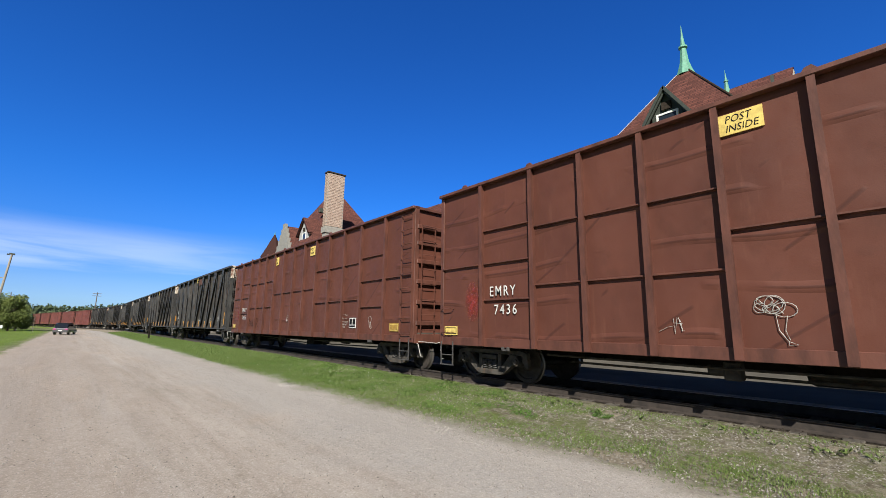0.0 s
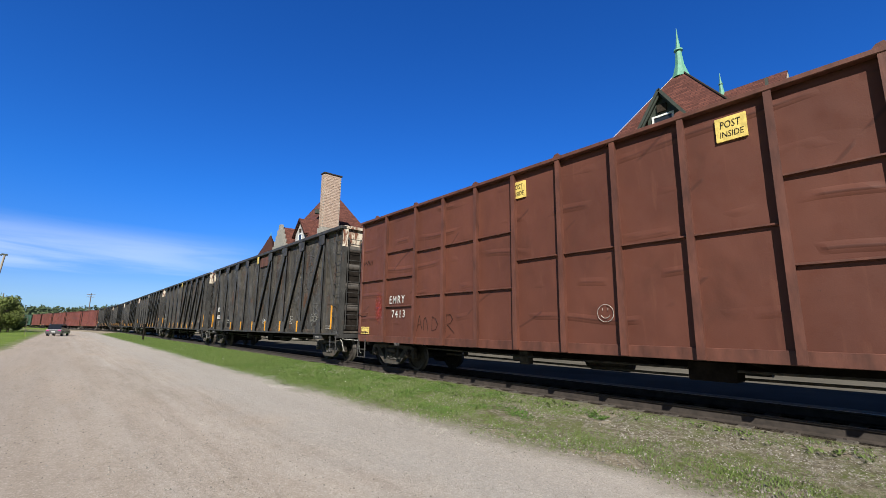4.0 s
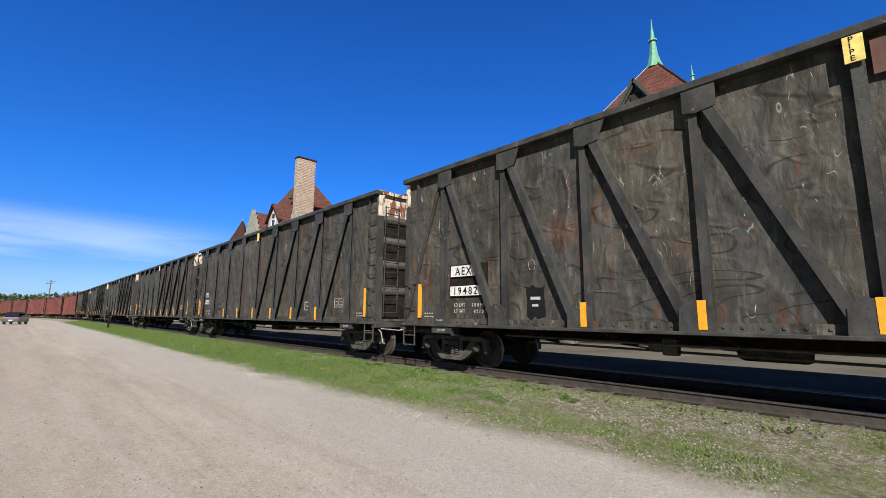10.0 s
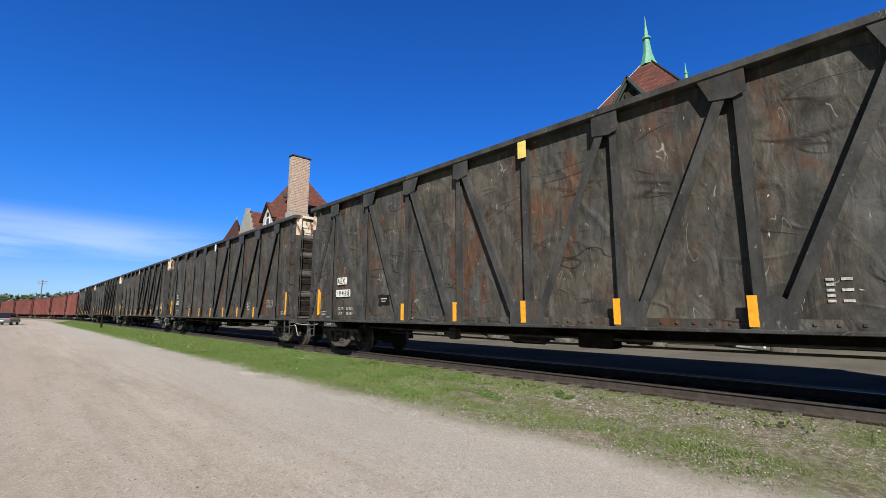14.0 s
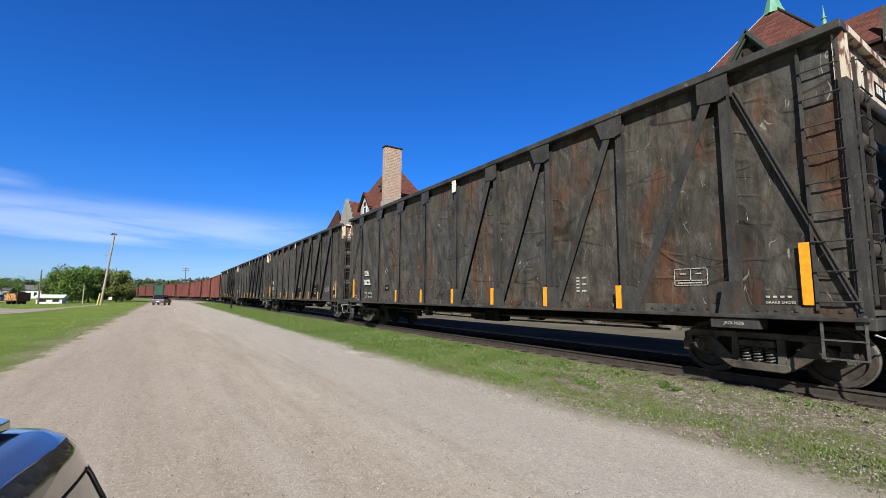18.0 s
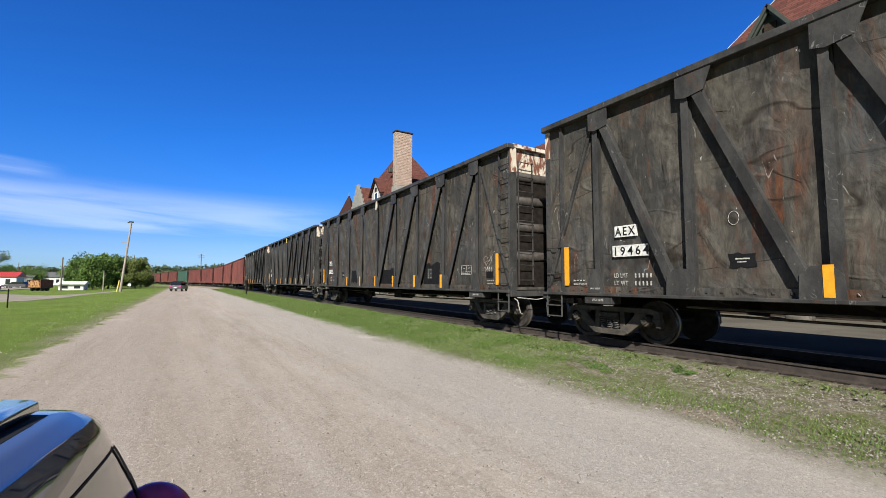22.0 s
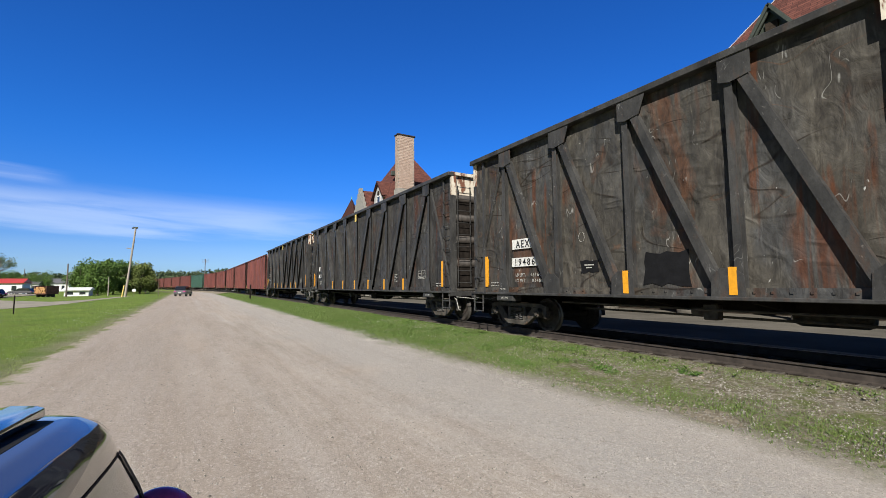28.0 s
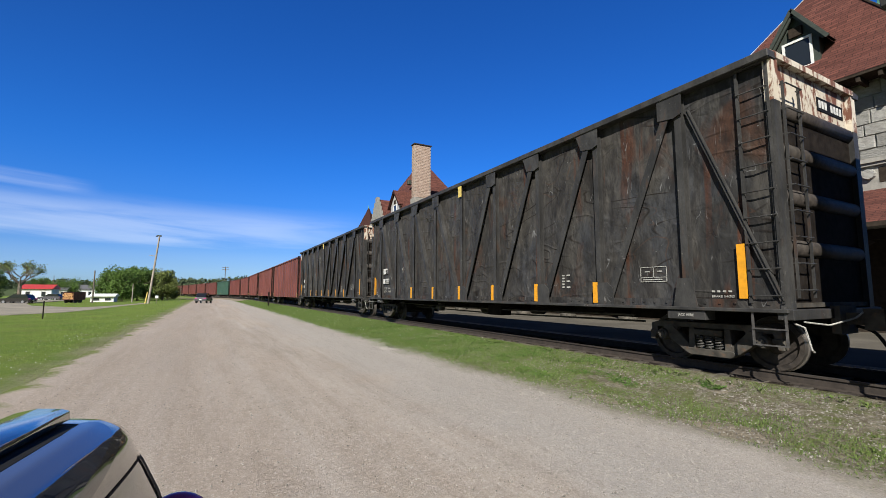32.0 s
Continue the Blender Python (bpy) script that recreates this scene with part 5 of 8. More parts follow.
    for y in (8.2, 6.1, 3.63, 1.21, -1.21, -3.63, -6.1):
        bm = bmesh.new()
        prism(bm, [(y - 0.10, R_TOP - 0.01), (y + 0.10, R_TOP - 0.01), (y + 0.05, R_TOP + 0.055), (y - 0.03, R_TOP + 0.075)], -R_FACE + 0.0, -R_FACE + 0.07, 0)
        part("top_lug", bm, M_RED_RIB, car)
    for y in (6.9, -6.9):
        part("lashing_ring", boxed((-1.60, -1.53, y - 0.09, y + 0.09, R_LOW - 0.06, R_LOW - 0.03), (-1.60, -1.53, y - 0.09, y - 0.06, R_LOW - 0.06, R_LOW + 0.02), (-1.60, -1.53, y + 0.06, y + 0.09, R_LOW - 0.06, R_LOW + 0.02)), M_PIPE, car)
    underframe(car, R_HALF, 0.80, M_GRIME)
    bogie(car, 7.8)
    bogie(car, -7.8)
    return car


def frame_sign(car, x, y, z, w, h, mat, rim):
    """A flat painted panel with a rim, from y down to y - w."""
    part("painted_panel", boxed((x, x + 0.012, y - w, y, z, z + h)), mat, car, "yellow painted panel")
    t = 0.018
    for a, b, c, d in ((y - w + 0.03, y - 0.03, z + 0.03, z + 0.03 + t), (y - w + 0.03, y - 0.03, z + h - 0.03 - t, z + h - 0.03), (y - 0.03 - t, y - 0.03, z + 0.03, z + h - 0.03), (y - w + 0.03, y - w + 0.03 + t, z + 0.03, z + h - 0.03)):
        part("panel_line", boxed((x - 0.003, x + 0.002, a, b, c, d)), rim, car)


def scrawl(car, x, strokes, width, mat, label):
    for pts in strokes:
        bm = bmesh.new()
        tube(bm, [(x, y, z) for y, z in pts], width, 4)
        part("graffiti_stroke", bm, mat, car, label)


def ring_of(y, z, ry, rz, n=14, a0=0.0, a1=1.0):
    return [(y - ry * math.cos(math.tau * (a0 + (a1 - a0) * i / n)), z + rz * math.sin(math.tau * (a0 + (a1 - a0) * i / n))) for i in range(n + 1)]


def red_marks(car, number, which):
    x = -R_PANEL - 0.034
    lettering("EMRY", 0.33, M_WHITE, car, x, 7.40, 1.97, fit=0.78, space=1.3, bold=0.004)
    lettering(number, 0.32, M_WHITE, car, x, 7.26, 1.55, fit=0.67, space=1.3, bold=0.004)
    ob = part("spray_mark", boxed((-0.004, 0.004, -0.27, 0.27, -0.52, 0.52)), M_SPRAY, car, "soft smear of brighter red spray paint")
    ob.location = (x + 0.005, 7.97, 1.87)
    frame_sign(car, x + 0.01, 9.02, 1.05, 0.48, 0.22, M_PALE, M_INK)
    if which == "A":
        part("sign_plate", boxed((x, x + 0.03, 1.80, 2.40, 4.24, 4.58)), M_PALE, car, "yellow stencil panel")
        lettering("POST", 0.17, M_INK, car, x - 0.002, 2.30, 4.43, shear=0.2, bold=0.0, fit=0.36)
        lettering("INSIDE", 0.16, M_INK, car, x - 0.002, 2.30, 4.28, shear=0.2, bold=0.0, fit=0.44)
        s = [ring_of(2.02, 1.62, 0.17, 0.11), ring_of(1.84, 1.53, 0.14, 0.10), ring_of(2.06, 1.66, 0.10, 0.07), ring_of(1.95, 1.60, 0.12, 0.13), ring_of(2.12, 1.56, 0.08, 0.07), ring_of(2.0, 1.54, 0.10, 0.06), [(2.16, 1.70), (2.02, 1.56), (1.90, 1.66)], [(2.10, 1.52), (1.98, 1.64), (1.86, 1.48)], [(1.95, 1.47), (1.93, 1.25), (1.84, 1.10)], [(1.82, 1.45), (1.86, 1.25), (1.82, 1.12)], [(1.84, 1.10), (1.74, 1.06), (1.84, 1.05), (1.84, 1.10)]]
        scrawl(car, x + 0.012, s, 0.005, M_STENCIL, "chalk doodle of a round flower on a stalk")
        r = rnd(8)
        s = [[(3.35 + r.uniform(-0.2, 0.2), 1.3 + r.uniform(-0.15, 0.15)) for _ in range(3)] for _ in range(5)]
        scrawl(car, x + 0.012, s, 0.004, M_STENCIL, "faint chalk scribble")
        scrawl(car, x + 0.012, [ring_of(0.75, 1.3, 0.07, 0.4, 10)], 0.008, M_PALE, "tall chalk loop")
    else:
        for y in (-1.70, 2.52):
            part("sign_plate", boxed((x, x + 0.03, y - 0.42, y, 4.17, 4.56)), M_PALE, car, "yellow stencil panel")
            lettering("POST", 0.17, M_INK, car, x - 0.002, y - 0.06, 4.38, shear=0.1, bold=0.0, fit=0.28)
            lettering("INSIDE", 0.14, M_INK, car, x - 0.002, y - 0.05, 4.23, shear=0.1, bold=0.0, fit=0.32)
        frame_sign(car, x + 0.01, -7.95, 1.10, 0.50, 0.25, M_OCHRE, M_PALE)
        part("stencil_board", boxed((x + 0.01, x + 0.03, -5.86, -5.40, 1.18, 1.53)), M_WHITE, car, "black and white stencil board")
        for a, b, c, d in ((-5.60, -5.43, 1.30, 1.50), (-5.83, -5.65, 1.30, 1.50), (-5.83, -5.43, 1.21, 1.27)):
            part("lettering_bar", boxed((x + 0.005, x + 0.012, a, b, c, d)), M_INK, car)
        s = [ring_of(-6.78, 1.46, 0.10, 0.10), [(-6.74, 1.36), (-6.78, 1.24), (-6.84, 1.16)], [(-6.84, 1.37), (-6.86, 1.26), (-6.90, 1.20), (-6.84, 1.16)]]
        scrawl(car, x + 0.012, s, 0.005, M_STENCIL, "chalk doodle of a skull-like mushroom")
        s = [[(6.01, 1.18), (5.90, 1.60), (5.77, 1.20)], [(5.97, 1.34), (5.82, 1.36)], [(5.71, 1.20), (5.70, 1.46), (5.64, 1.54), (5.57, 1.44), (5.51, 1.18)], [(5.35, 1.18), (5.34, 1.56), (5.20, 1.50), (5.11, 1.36), (5.18, 1.22), (5.35, 1.18)], [(4.78, 1.16), (4.76, 1.60), (4.60, 1.60), (4.52, 1.48), (4.60, 1.38), (4.74, 1.36), (4.46, 1.14)]]
        scrawl(car, x + 0.014, s, 0.006, M_SOOT_SHADE, "large dark finger-drawn capitals")
        r = rnd(12)
        s = [[(9.0 - 0.10 * i + r.uniform(-0.05, 0.05), 3.38 + r.uniform(-0.09, 0.09)) for _ in range(4)] for i in range(6)]
        scrawl(car, x + 0.014, s, 0.005, M_SOOT_SHADE, "dark scribbled writing")
        s = [ring_of(0.35, 1.55, 0.16, 0.16), [(0.40, 1.60), (0.40, 1.64)], [(0.30, 1.60), (0.30, 1.64)], ring_of(0.35, 1.55, 0.09, 0.09, 8, 0.55, 0.95)]
        scrawl(car, x + 0.012, s, 0.005, M_STENCIL, "chalk smiling face")
        r = rnd(5)
        s = []
        for i in range(2):
            s.append([(-4.86 - 0.05 * k, 1.62 - 0.11 * i + r.uniform(-0.03, 0.03)) for k in range(9)])
        scrawl(car, x + 0.012, s, 0.005, M_STENCIL, "two lines of illegible chalk scribble")
        for words, z in (("BUT CAN SHE", 1.37), ("EVER TAKE", 1.28), ("A LOAD", 1.19)):
            lettering(words, 0.075, M_STENCIL, car, x + 0.006, -4.86, z, shear=0.15, bold=0.0)


def far_gondola(mat, label):
    """The red and green cars of the bend, ribbed but with fewer parts."""
    car = empty("gondola_car", label=label, category="railway car", group="train of gondola cars")
    h = 8.78
    for s in (-1, 1):
        x0, x1 = sorted((s * 1.48, s * 1.54))
        part("side_wall", boxed((x0, x1, -h, h, 0.85, 4.6)), mat, car)
        for i in range(15):
            y = -h + 0.05 + (2 * h - 0.1) * i / 14
            x0, x1 = sorted((s * 1.53, s * 1.62))
            part("rib", boxed((x0, x1, y - 0.05, y + 0.05, 0.85, 4.6)), mat, car)
        x0, x1 = sorted((s * 1.46, s * 1.64))
        part("top_chord", boxed((x0, x1, -h, h, 4.601, 4.7)), mat, car)
        part("end_wall", boxed((-1.475, 1.475, *sorted((s * h, s * (h - 0.08))), 0.9, 4.59)), mat, car)
        for sx in (-1, 1):
            # posts coloured dark to draw the shaded gaps between the far cars
            part("corner_post", boxed((*sorted((sx * 1.50, sx * 1.66)), *sorted((s * h, s * (h - 0.16))), 0.8, 4.72)), M_SOOT_SHADE, car)
        coupler(car, h, s)
    for y in (h - 0.45, -h + 0.45, 3.0):
        part("reflector_stripe", boxed((-1.628, -1.622, y - 0.04, y + 0.04, 0.9, 1.3)), M_PALE, car)
    part("floor_plate", boxed((-1.47, 1.47, -h + 0.1, h - 0.1, 0.86, 1.0)), M_GRIME, car)
    part("centre_sill", boxed((-0.2, 0.2, -h + 0.1, h - 0.1, 0.55, 0.85)), M_GRIME, car)
    bogie(car, 7.1)
    bogie(car, -7.1)
    return car


PITCH = 19.76
train = []                       # (car, place of its middle at the start)
red = red_gondola()
red_b = copy_thing(red, Matrix.Identity(4))
train += [(red, 0.43), (red_b, 20.02)]
black = black_gondola()
blacks = [black] + [copy_thing(black, Matrix.Identity(4)) for _ in range(5)]
train += [(c, 39.87 + PITCH * i) for i, c in enumerate(blacks)]
far = far_gondola(M_FAR_RED, "rust-red ribbed gondola car on the distant bend")
fars = [far] + [copy_thing(far, Matrix.Identity(4)) for _ in range(10)]
green = far_gondola(M_GREEN_RED, "faded dark-green gondola car on the distant bend")
fars.insert(5, green)
train += [(c, 147.7 + 19.0 * (i + 0.5)) for i, c in enumerate(fars)]
red_marks(red, "7436", "A")
red_marks(red_b, "7413", "B")
MARKS = (("AEX", "19482", "180900", "82100", ((5.26, 1.19, 0.42, 0.62),)), ("AEX", "19468", "", "", ((5.2, 1.45, 0.5, 0.3),), True), ("AEX", "19464", "", "", ((5.2, 1.48, 0.36, 0.22),), True),
         ("AEX", "19486", "181600", "81400", ((5.15, 1.48, 0.45, 0.26), (3.6, 1.2, 0.85, 0.6), (-0.35, 1.05, 1.3, 0.75), (-4.3, 1.08, 1.1, 0.8))), ("", "", "", "", ()), ("", "", "", "", ()))
for car, row in zip(blacks, MARKS):
    black_marks(car, *row)
hx = -B_PANEL - 0.013
heart = [(-8.13 - 0.012 * 16 * math.sin(u) ** 3, 1.85 + 0.012 * (13 * math.cos(u) - 5 * math.cos(2 * u) - 2 * math.cos(3 * u) - math.cos(4 * u))) for u in [math.tau * i / 24 for i in range(25)]]
scrawl(blacks[3], hx, [heart, [(-7.92, 1.62), (-8.2, 1.86), (-8.45, 2.12)], [(-8.0, 1.80), (-8.1, 1.86), (-8.2, 1.84), (-8.28, 1.95)]], 0.004, M_STENCIL, "chalk heart pierced by an arrow")
part("dark_patch", boxed((hx, hx + 0.02, -8.35, -8.05, 1.36, 1.56)), M_INK, blacks[3], "black painted-over patch")
scrawl(blacks[3], hx, [[(-8.02 - 0.09 * i, 1.66), (-8.06 - 0.09 * i, 1.60), (-8.02 - 0.09 * i, 1.55)] for i in range(4)], 0.006, M_WHITE, "chalk figures")
eye = [(-1.0, 1.50), (-1.16, 1.62), (-1.34, 1.60), (-1.46, 1.52), (-1.38, 1.42), (-1.20, 1.38), (-1.0, 1.50)]
scrawl(blacks[0], hx, [eye, ring_of(-1.27, 1.52, 0.08, 0.08)], 0.006, M_WHITE, "small chalk drawing of an eye")
for k, ch in enumerate("PIPE"):
    lettering(ch, 0.105, M_INK, blacks[0], -B_FACE - 0.008, 0.045, B_TOP - 0.215 - 0.088 * k)
part("repair_plate", boxed((-B_PANEL - 0.075, -B_PANEL - 0.06, -1.60, -0.15, 4.30, 4.78)), M_RUST, blacks[0], "rusty red-brown repair plate")
# the two rearmost black cars take the darker, bluer sides
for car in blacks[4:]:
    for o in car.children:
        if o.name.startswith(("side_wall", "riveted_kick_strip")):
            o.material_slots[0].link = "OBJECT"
            o.material_slots[0].material = M_BLACK_COOL
for car in blacks[2:4]:
    for o in car.children:
        if o.name.startswith("top_marker"):
            o.material_slots[0].link = "OBJECT"
            o.material_slots[0].material = M_WHITE if car is blacks[2] else M_CREAM

# ================= the station =================
railway_track()
S_EAVE = 10.0


def roof_face(bm, pts, uv_layer):
    """A roof plane with its shingle courses laid along the eave (first two points)."""
    v = [bm.verts.new(p) for p in pts]
    f = bm.faces.new(v)
    a = (Vector(pts[1]) - Vector(pts[0])).normalized()
    f.normal_update()
    b = f.normal.cross(a)
    for loop in f.loops:
        d = loop.vert.co - Vector(pts[0])
        loop[uv_layer].uv = (d.dot(a), d.dot(b))
    return f


def roof_part(name, planes, parent, label="", thick=0.12):
    bm = bmesh.new()
    uv = bm.loops.layers.uv.new("UVMap")
    for pts in planes:
        roof_face(bm, pts, uv)
    bmesh.ops.recalc_face_normals(bm, faces=bm.faces[:])
    return part(name, bm, M_ROOF, parent, label)


STONES = []
SHADED_STONES = {}                     # the same blocks, darkened for the shade under the canopy
_sr = rnd(11)
for _i in range(6):
    _bm = boxed((-0.5, 0.5, -0.05, 0.05, -0.5, 0.5))
    bmesh.ops.bevel(_bm, geom=_bm.edges[:], offset=0.03, segments=1, affect="EDGES")
    for _v in _bm.verts:
        if abs(_v.co.y) > 0.04:
            _v.co += Vector((0, _sr.uniform(-0.02, 0.02), 0))
    _me = mesh_from(_bm, "stone")
    _me.materials.append(M_STONE)
    STONES.append(_me)
    SHADED_STONES[_me.name] = _me.copy()
    SHADED_STONES[_me.name].materials[0] = M_STONE_SHADED


def stone_wall(parent, origin, ux, length, z0, z1, holes, seed, course=0.46):
    """Rough ashlar blocks on a wall that starts at origin and runs along ux; holes are (u0, u1, z0, z1)."""
    r = rnd(seed)
    ux = Vector(ux)
    nrm = ux.cross(Vector((0, 0, 1)))
    z = z0
    count = 0
    while z < z1 - 0.1:
        h = min(course * r.uniform(0.75, 1.25), z1 - z)
        u = -r.uniform(0, 0.6)
        while u < length:
            w = r.uniform(0.5, 1.25)
            a, b = max(u, 0), min(u + w, length)
            u += w
            if b - a < 0.12:
                continue
            if any(a < q1 and b > q0 and z < q3 and z + h > q2 for q0, q1, q2, q3 in holes):
                for q0, q1, q2, q3 in holes:
                    if a < q1 and b > q0 and z < q3 and z + h > q2:
                        if a < q0:
                            b = q0
                        else:
                            a = max(a, q1)
                if b - a < 0.12:
                    continue
            ob = part("stone", STONES[r.randrange(6)], None, parent)
            c = Vector(origin) + ux * ((a + b) / 2) + Vector((0, 0, z + h / 2)) + nrm * r.uniform(0.02, 0.05)
            rot = Matrix((( ux.x, -nrm.x, 0), (ux.y, -nrm.y, 0), (0, 0, 1))).to_4x4()
            ob.matrix_basis = Matrix.Translation(c) @ rot @ Matrix.Diagonal((b - a - 0.025, 1, h - 0.025, 1))
            count += 1
        z += h
    return count


def sash_window(parent, m, w, h, name="window"):
    """A two-light sash window in the plane y = 0 of m, facing -y."""
    win = part(name, boxed((-w / 2, w / 2, 0.06, 0.10, 0, h)), M_GLASS, parent, "sash window with white frame")
    win.matrix_basis = m
    t = 0.09
    part("window_frame", boxed((-w / 2 - t, -w / 2, -0.02, 0.12, -t, h + t), (w / 2, w / 2 + t, -0.02, 0.12, -t, h + t), (-w / 2, w / 2, -0.02, 0.12, h, h + t), (-w / 2, w / 2, -0.02, 0.12, -t, 0), (-w / 2, w / 2, 0.0, 0.11, h * 0.5 - 0.03, h * 0.5 + 0.03)), M_SASH, win)
    part("window_sill", boxed((-w / 2 - 0.2, w / 2 + 0.2, -0.16, 0.1, -t - 0.16, -t)), M_STONE, win)
    return win


def gable_dormer(parent, m, w=2.3, h=2.2, rise=1.5, deep=3.2, front=None):
    """A dark timber dormer with a white sash, facing -y of m."""
    bm = bmesh.new()
    prism(bm, [(-w / 2, 0), (w / 2, 0), (w / 2, h), (0, h + rise), (-w / 2, h)], 0.0, deep, 1)
    d = part("dormer", bm, front or M_TRIM, parent, "timber dormer with a white sash window")
    d.matrix_basis = m
    bm = bmesh.new()
    uv = bm.loops.layers.uv.new("UVMap")
    o, e = 0.38, 0.30
    k = rise / (w / 2)
    for s in (-1, 1):
        pts = [(s * (w / 2 + o), -e, h - o * k), (s * (w / 2 + o), deep, h - o * k), (0, deep, h + rise + 0.06), (0, -e, h + rise + 0.06)]
        roof_face(bm, pts, uv)
        for p in (pts,):
            q = [(x, y, z - 0.16) for x, y, z in p]
            roof_face(bm, q, uv)
    part("dormer_roof", bm, M_ROOF, d)
    bm = bmesh.new()
    for s in (-1, 1):
        beam(bm, (s * (w / 2 + o + 0.02), -e, h - o * k - 0.08), (0, -e, h + rise - 0.04), 0.07, 0.15, (0, 0, 1))
        beam(bm, (s * (w / 2 + o - 0.14), -e + 0.1, h - o * k - 0.02), (0, -e + 0.1, h + rise - 0.22), 0.07, 0.13, (0, 0, 1))
    part("bargeboard", bm, M_ROOF if front else M_TRIM, d)
    part("vent", boxed((-0.24, 0.24, -0.10, 0.02, h * 1.0, h * 1.0 + 0.42)), M_SOFFIT, d)
    bm = boxed((-0.45, 0.45, -0.012, 0.0, 0.55, h * 0.88))
    part("pane", bm, M_GLASS, d)
    a, b, z0, z1 = -0.45, 0.45, 0.55, h * 0.88
    part("sash", boxed((a - 0.1, a, -0.05, 0.0, z0 - 0.1, z1 + 0.1), (b, b + 0.1, -0.05, 0.0, z0 - 0.1, z1 + 0.1), (a, b, -0.05, 0.0, z1, z1 + 0.1), (a, b, -0.05, 0.0, z0 - 0.1, z0)), M_SASH, d)
    return d


def finial(parent, x, y, z0, h, r):
    """A green copper spire with a collar, flared at its foot."""
    bm = bmesh.new()
    lathe(bm, [(0, r), (0.08 * h, r * 0.80), (0.25 * h, r * 0.50), (0.52 * h, r * 0.32), (0.54 * h, r * 0.50), (0.57 * h, r * 0.48), (0.60 * h, r * 0.26), (0.8 * h, r * 0.12), (h, 0.012)], 8, "z", (x, y, z0))
    part("copper_finial", bm, M_COPPER, parent, "verdigris copper spire finial")


def station():
    st = empty("station_building", label="grey stone station with red shingle roofs and copper finials", category="building")
    X0, Y0, Y1, XB = 22.0, 4.1, 13.4, 37.0
    # --- tower block at the near end ---
    part("wall", boxed((X0, X0 + 0.5, Y0, Y1, 0.1, S_EAVE)), M_MORTAR, st, "coursed grey stone wall")
    part("wall", boxed((X0 + 0.501, 35.0, Y0, Y0 + 0.5, 0.1, S_EAVE)), M_ROUGHCAST, st, "pale roughcast end wall with stone quoins")
    part("wall", boxed((X0 + 0.501, 35.0, Y1 - 0.5, Y1, 0.1, S_EAVE)), M_MORTAR, st)
    part("wall", boxed((35.001, 35.5, Y0, Y1, 0.1, S_EAVE)), M_MORTAR, st)
    front = st.children[0]
    right = st.children[1]
    # windows of the upper floor: (middle along y)
    holes = []
    for y in (8.6,):
        u = Y1 - y
        holes.append((u - 0.75, u + 0.75, 6.6, 9.0))
        sash_window(st, Matrix.Translation((X0 - 0.03, y, 6.7)) @ pose(0, 0, 0, 0, 0, -90), 1.15, 2.2)
    stone_wall(front, (X0, Y1, 0), (0, -1, 0), Y1 - Y0, 6.79, S_EAVE, holes, 1)
    stone_wall(right, (X0, Y0, 0), (1, 0, 0), 0.95, 5.3, S_EAVE, [], 2, 0.42)
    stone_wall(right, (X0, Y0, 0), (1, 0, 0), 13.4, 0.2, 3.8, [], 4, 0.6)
    # blocks below the canopy swap to the copy with shade in its colour
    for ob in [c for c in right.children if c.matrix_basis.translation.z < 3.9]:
        ob.data = SHADED_STONES[ob.data.name]
    # dark sheet added in front of the wall, in place of canopy shade
    part("boarding", boxed((X0 - 0.14, X0 - 0.09, Y0 + 1.2, 62, 0.22, 3.79)), M_SOFFIT, st, "dark sheet standing in for the shade under the canopy")
    # two slit windows with a stone shaft between them, high on the end wall
    for x in (27.85, 28.75):
        slit = part("slit_window", boxed((x - 0.17, x + 0.17, Y0 - 0.03, Y0 - 0.012, 7.05, 9.2)), M_SOFFIT, st, "narrow dark slit window")
        part("jamb", boxed((x - 0.32, x - 0.17, Y0 - 0.10, Y0 - 0.002, 6.95, 9.3), (x + 0.17, x + 0.32, Y0 - 0.10, Y0 - 0.002, 6.95, 9.3), bevel=0.015), M_STONE, slit)
    bm = bmesh.new()
    lathe(bm, [(6.85, 0.13), (9.05, 0.13), (9.25, 0.2)], 10, "z", (28.3, Y0 - 0.12, 0))
    part("window_shaft", bm, M_STONE, st)
    # string course with a carved frieze under it
    part("string_course", boxed((X0 - 0.18, X0, Y0 - 0.18, Y1, 6.62, 6.78), (X0 - 0.11, X0, Y0 - 0.11, Y1, 6.50, 6.615)), M_MORTAR, st)
    part("string_course", boxed((X0, 28.1, Y0 - 0.18, Y0, 6.66, 6.82), (X0, 28.1, Y0 - 0.11, Y0, 6.54, 6.655)), M_MORTAR, st)
    part("string_course", boxed((28.7, 32.6, Y0 - 0.18, Y0, 6.50, 6.72)), M_MORTAR, st)
    y = Y0 + 0.5
    while y < Y1 - 0.5:
        bm = bmesh.new()
        lathe(bm, [(X0 - 0.14, 0.0), (X0 - 0.14, 0.19), (X0 + 0.0, 0.21)], 12, "x", (0, y, 6.2))
        part("corbel", bm, M_STONE, st)
        # no recess is cut; a flat dark plate gives the niche's shade
        part("niche", boxed((X0 - 0.02, X0 - 0.004, y + 0.28, y + 0.62, 5.85, 6.42)), M_SOFFIT, st)
        y += 0.9
    x = X0 + 0.35
    while x < 28.0:
        bm = bmesh.new()
        ring = [(x + 0.17 * math.cos(a) * (1 - 0.06 * a), Y0 - 0.06, 6.22 + 0.17 * math.sin(a) * (1 - 0.06 * a)) for a in [0.55 * i for i in range(16)]]
        tube(bm, ring, 0.045, 5)
        part("scroll", bm, M_STONE, st)
        x += 0.47
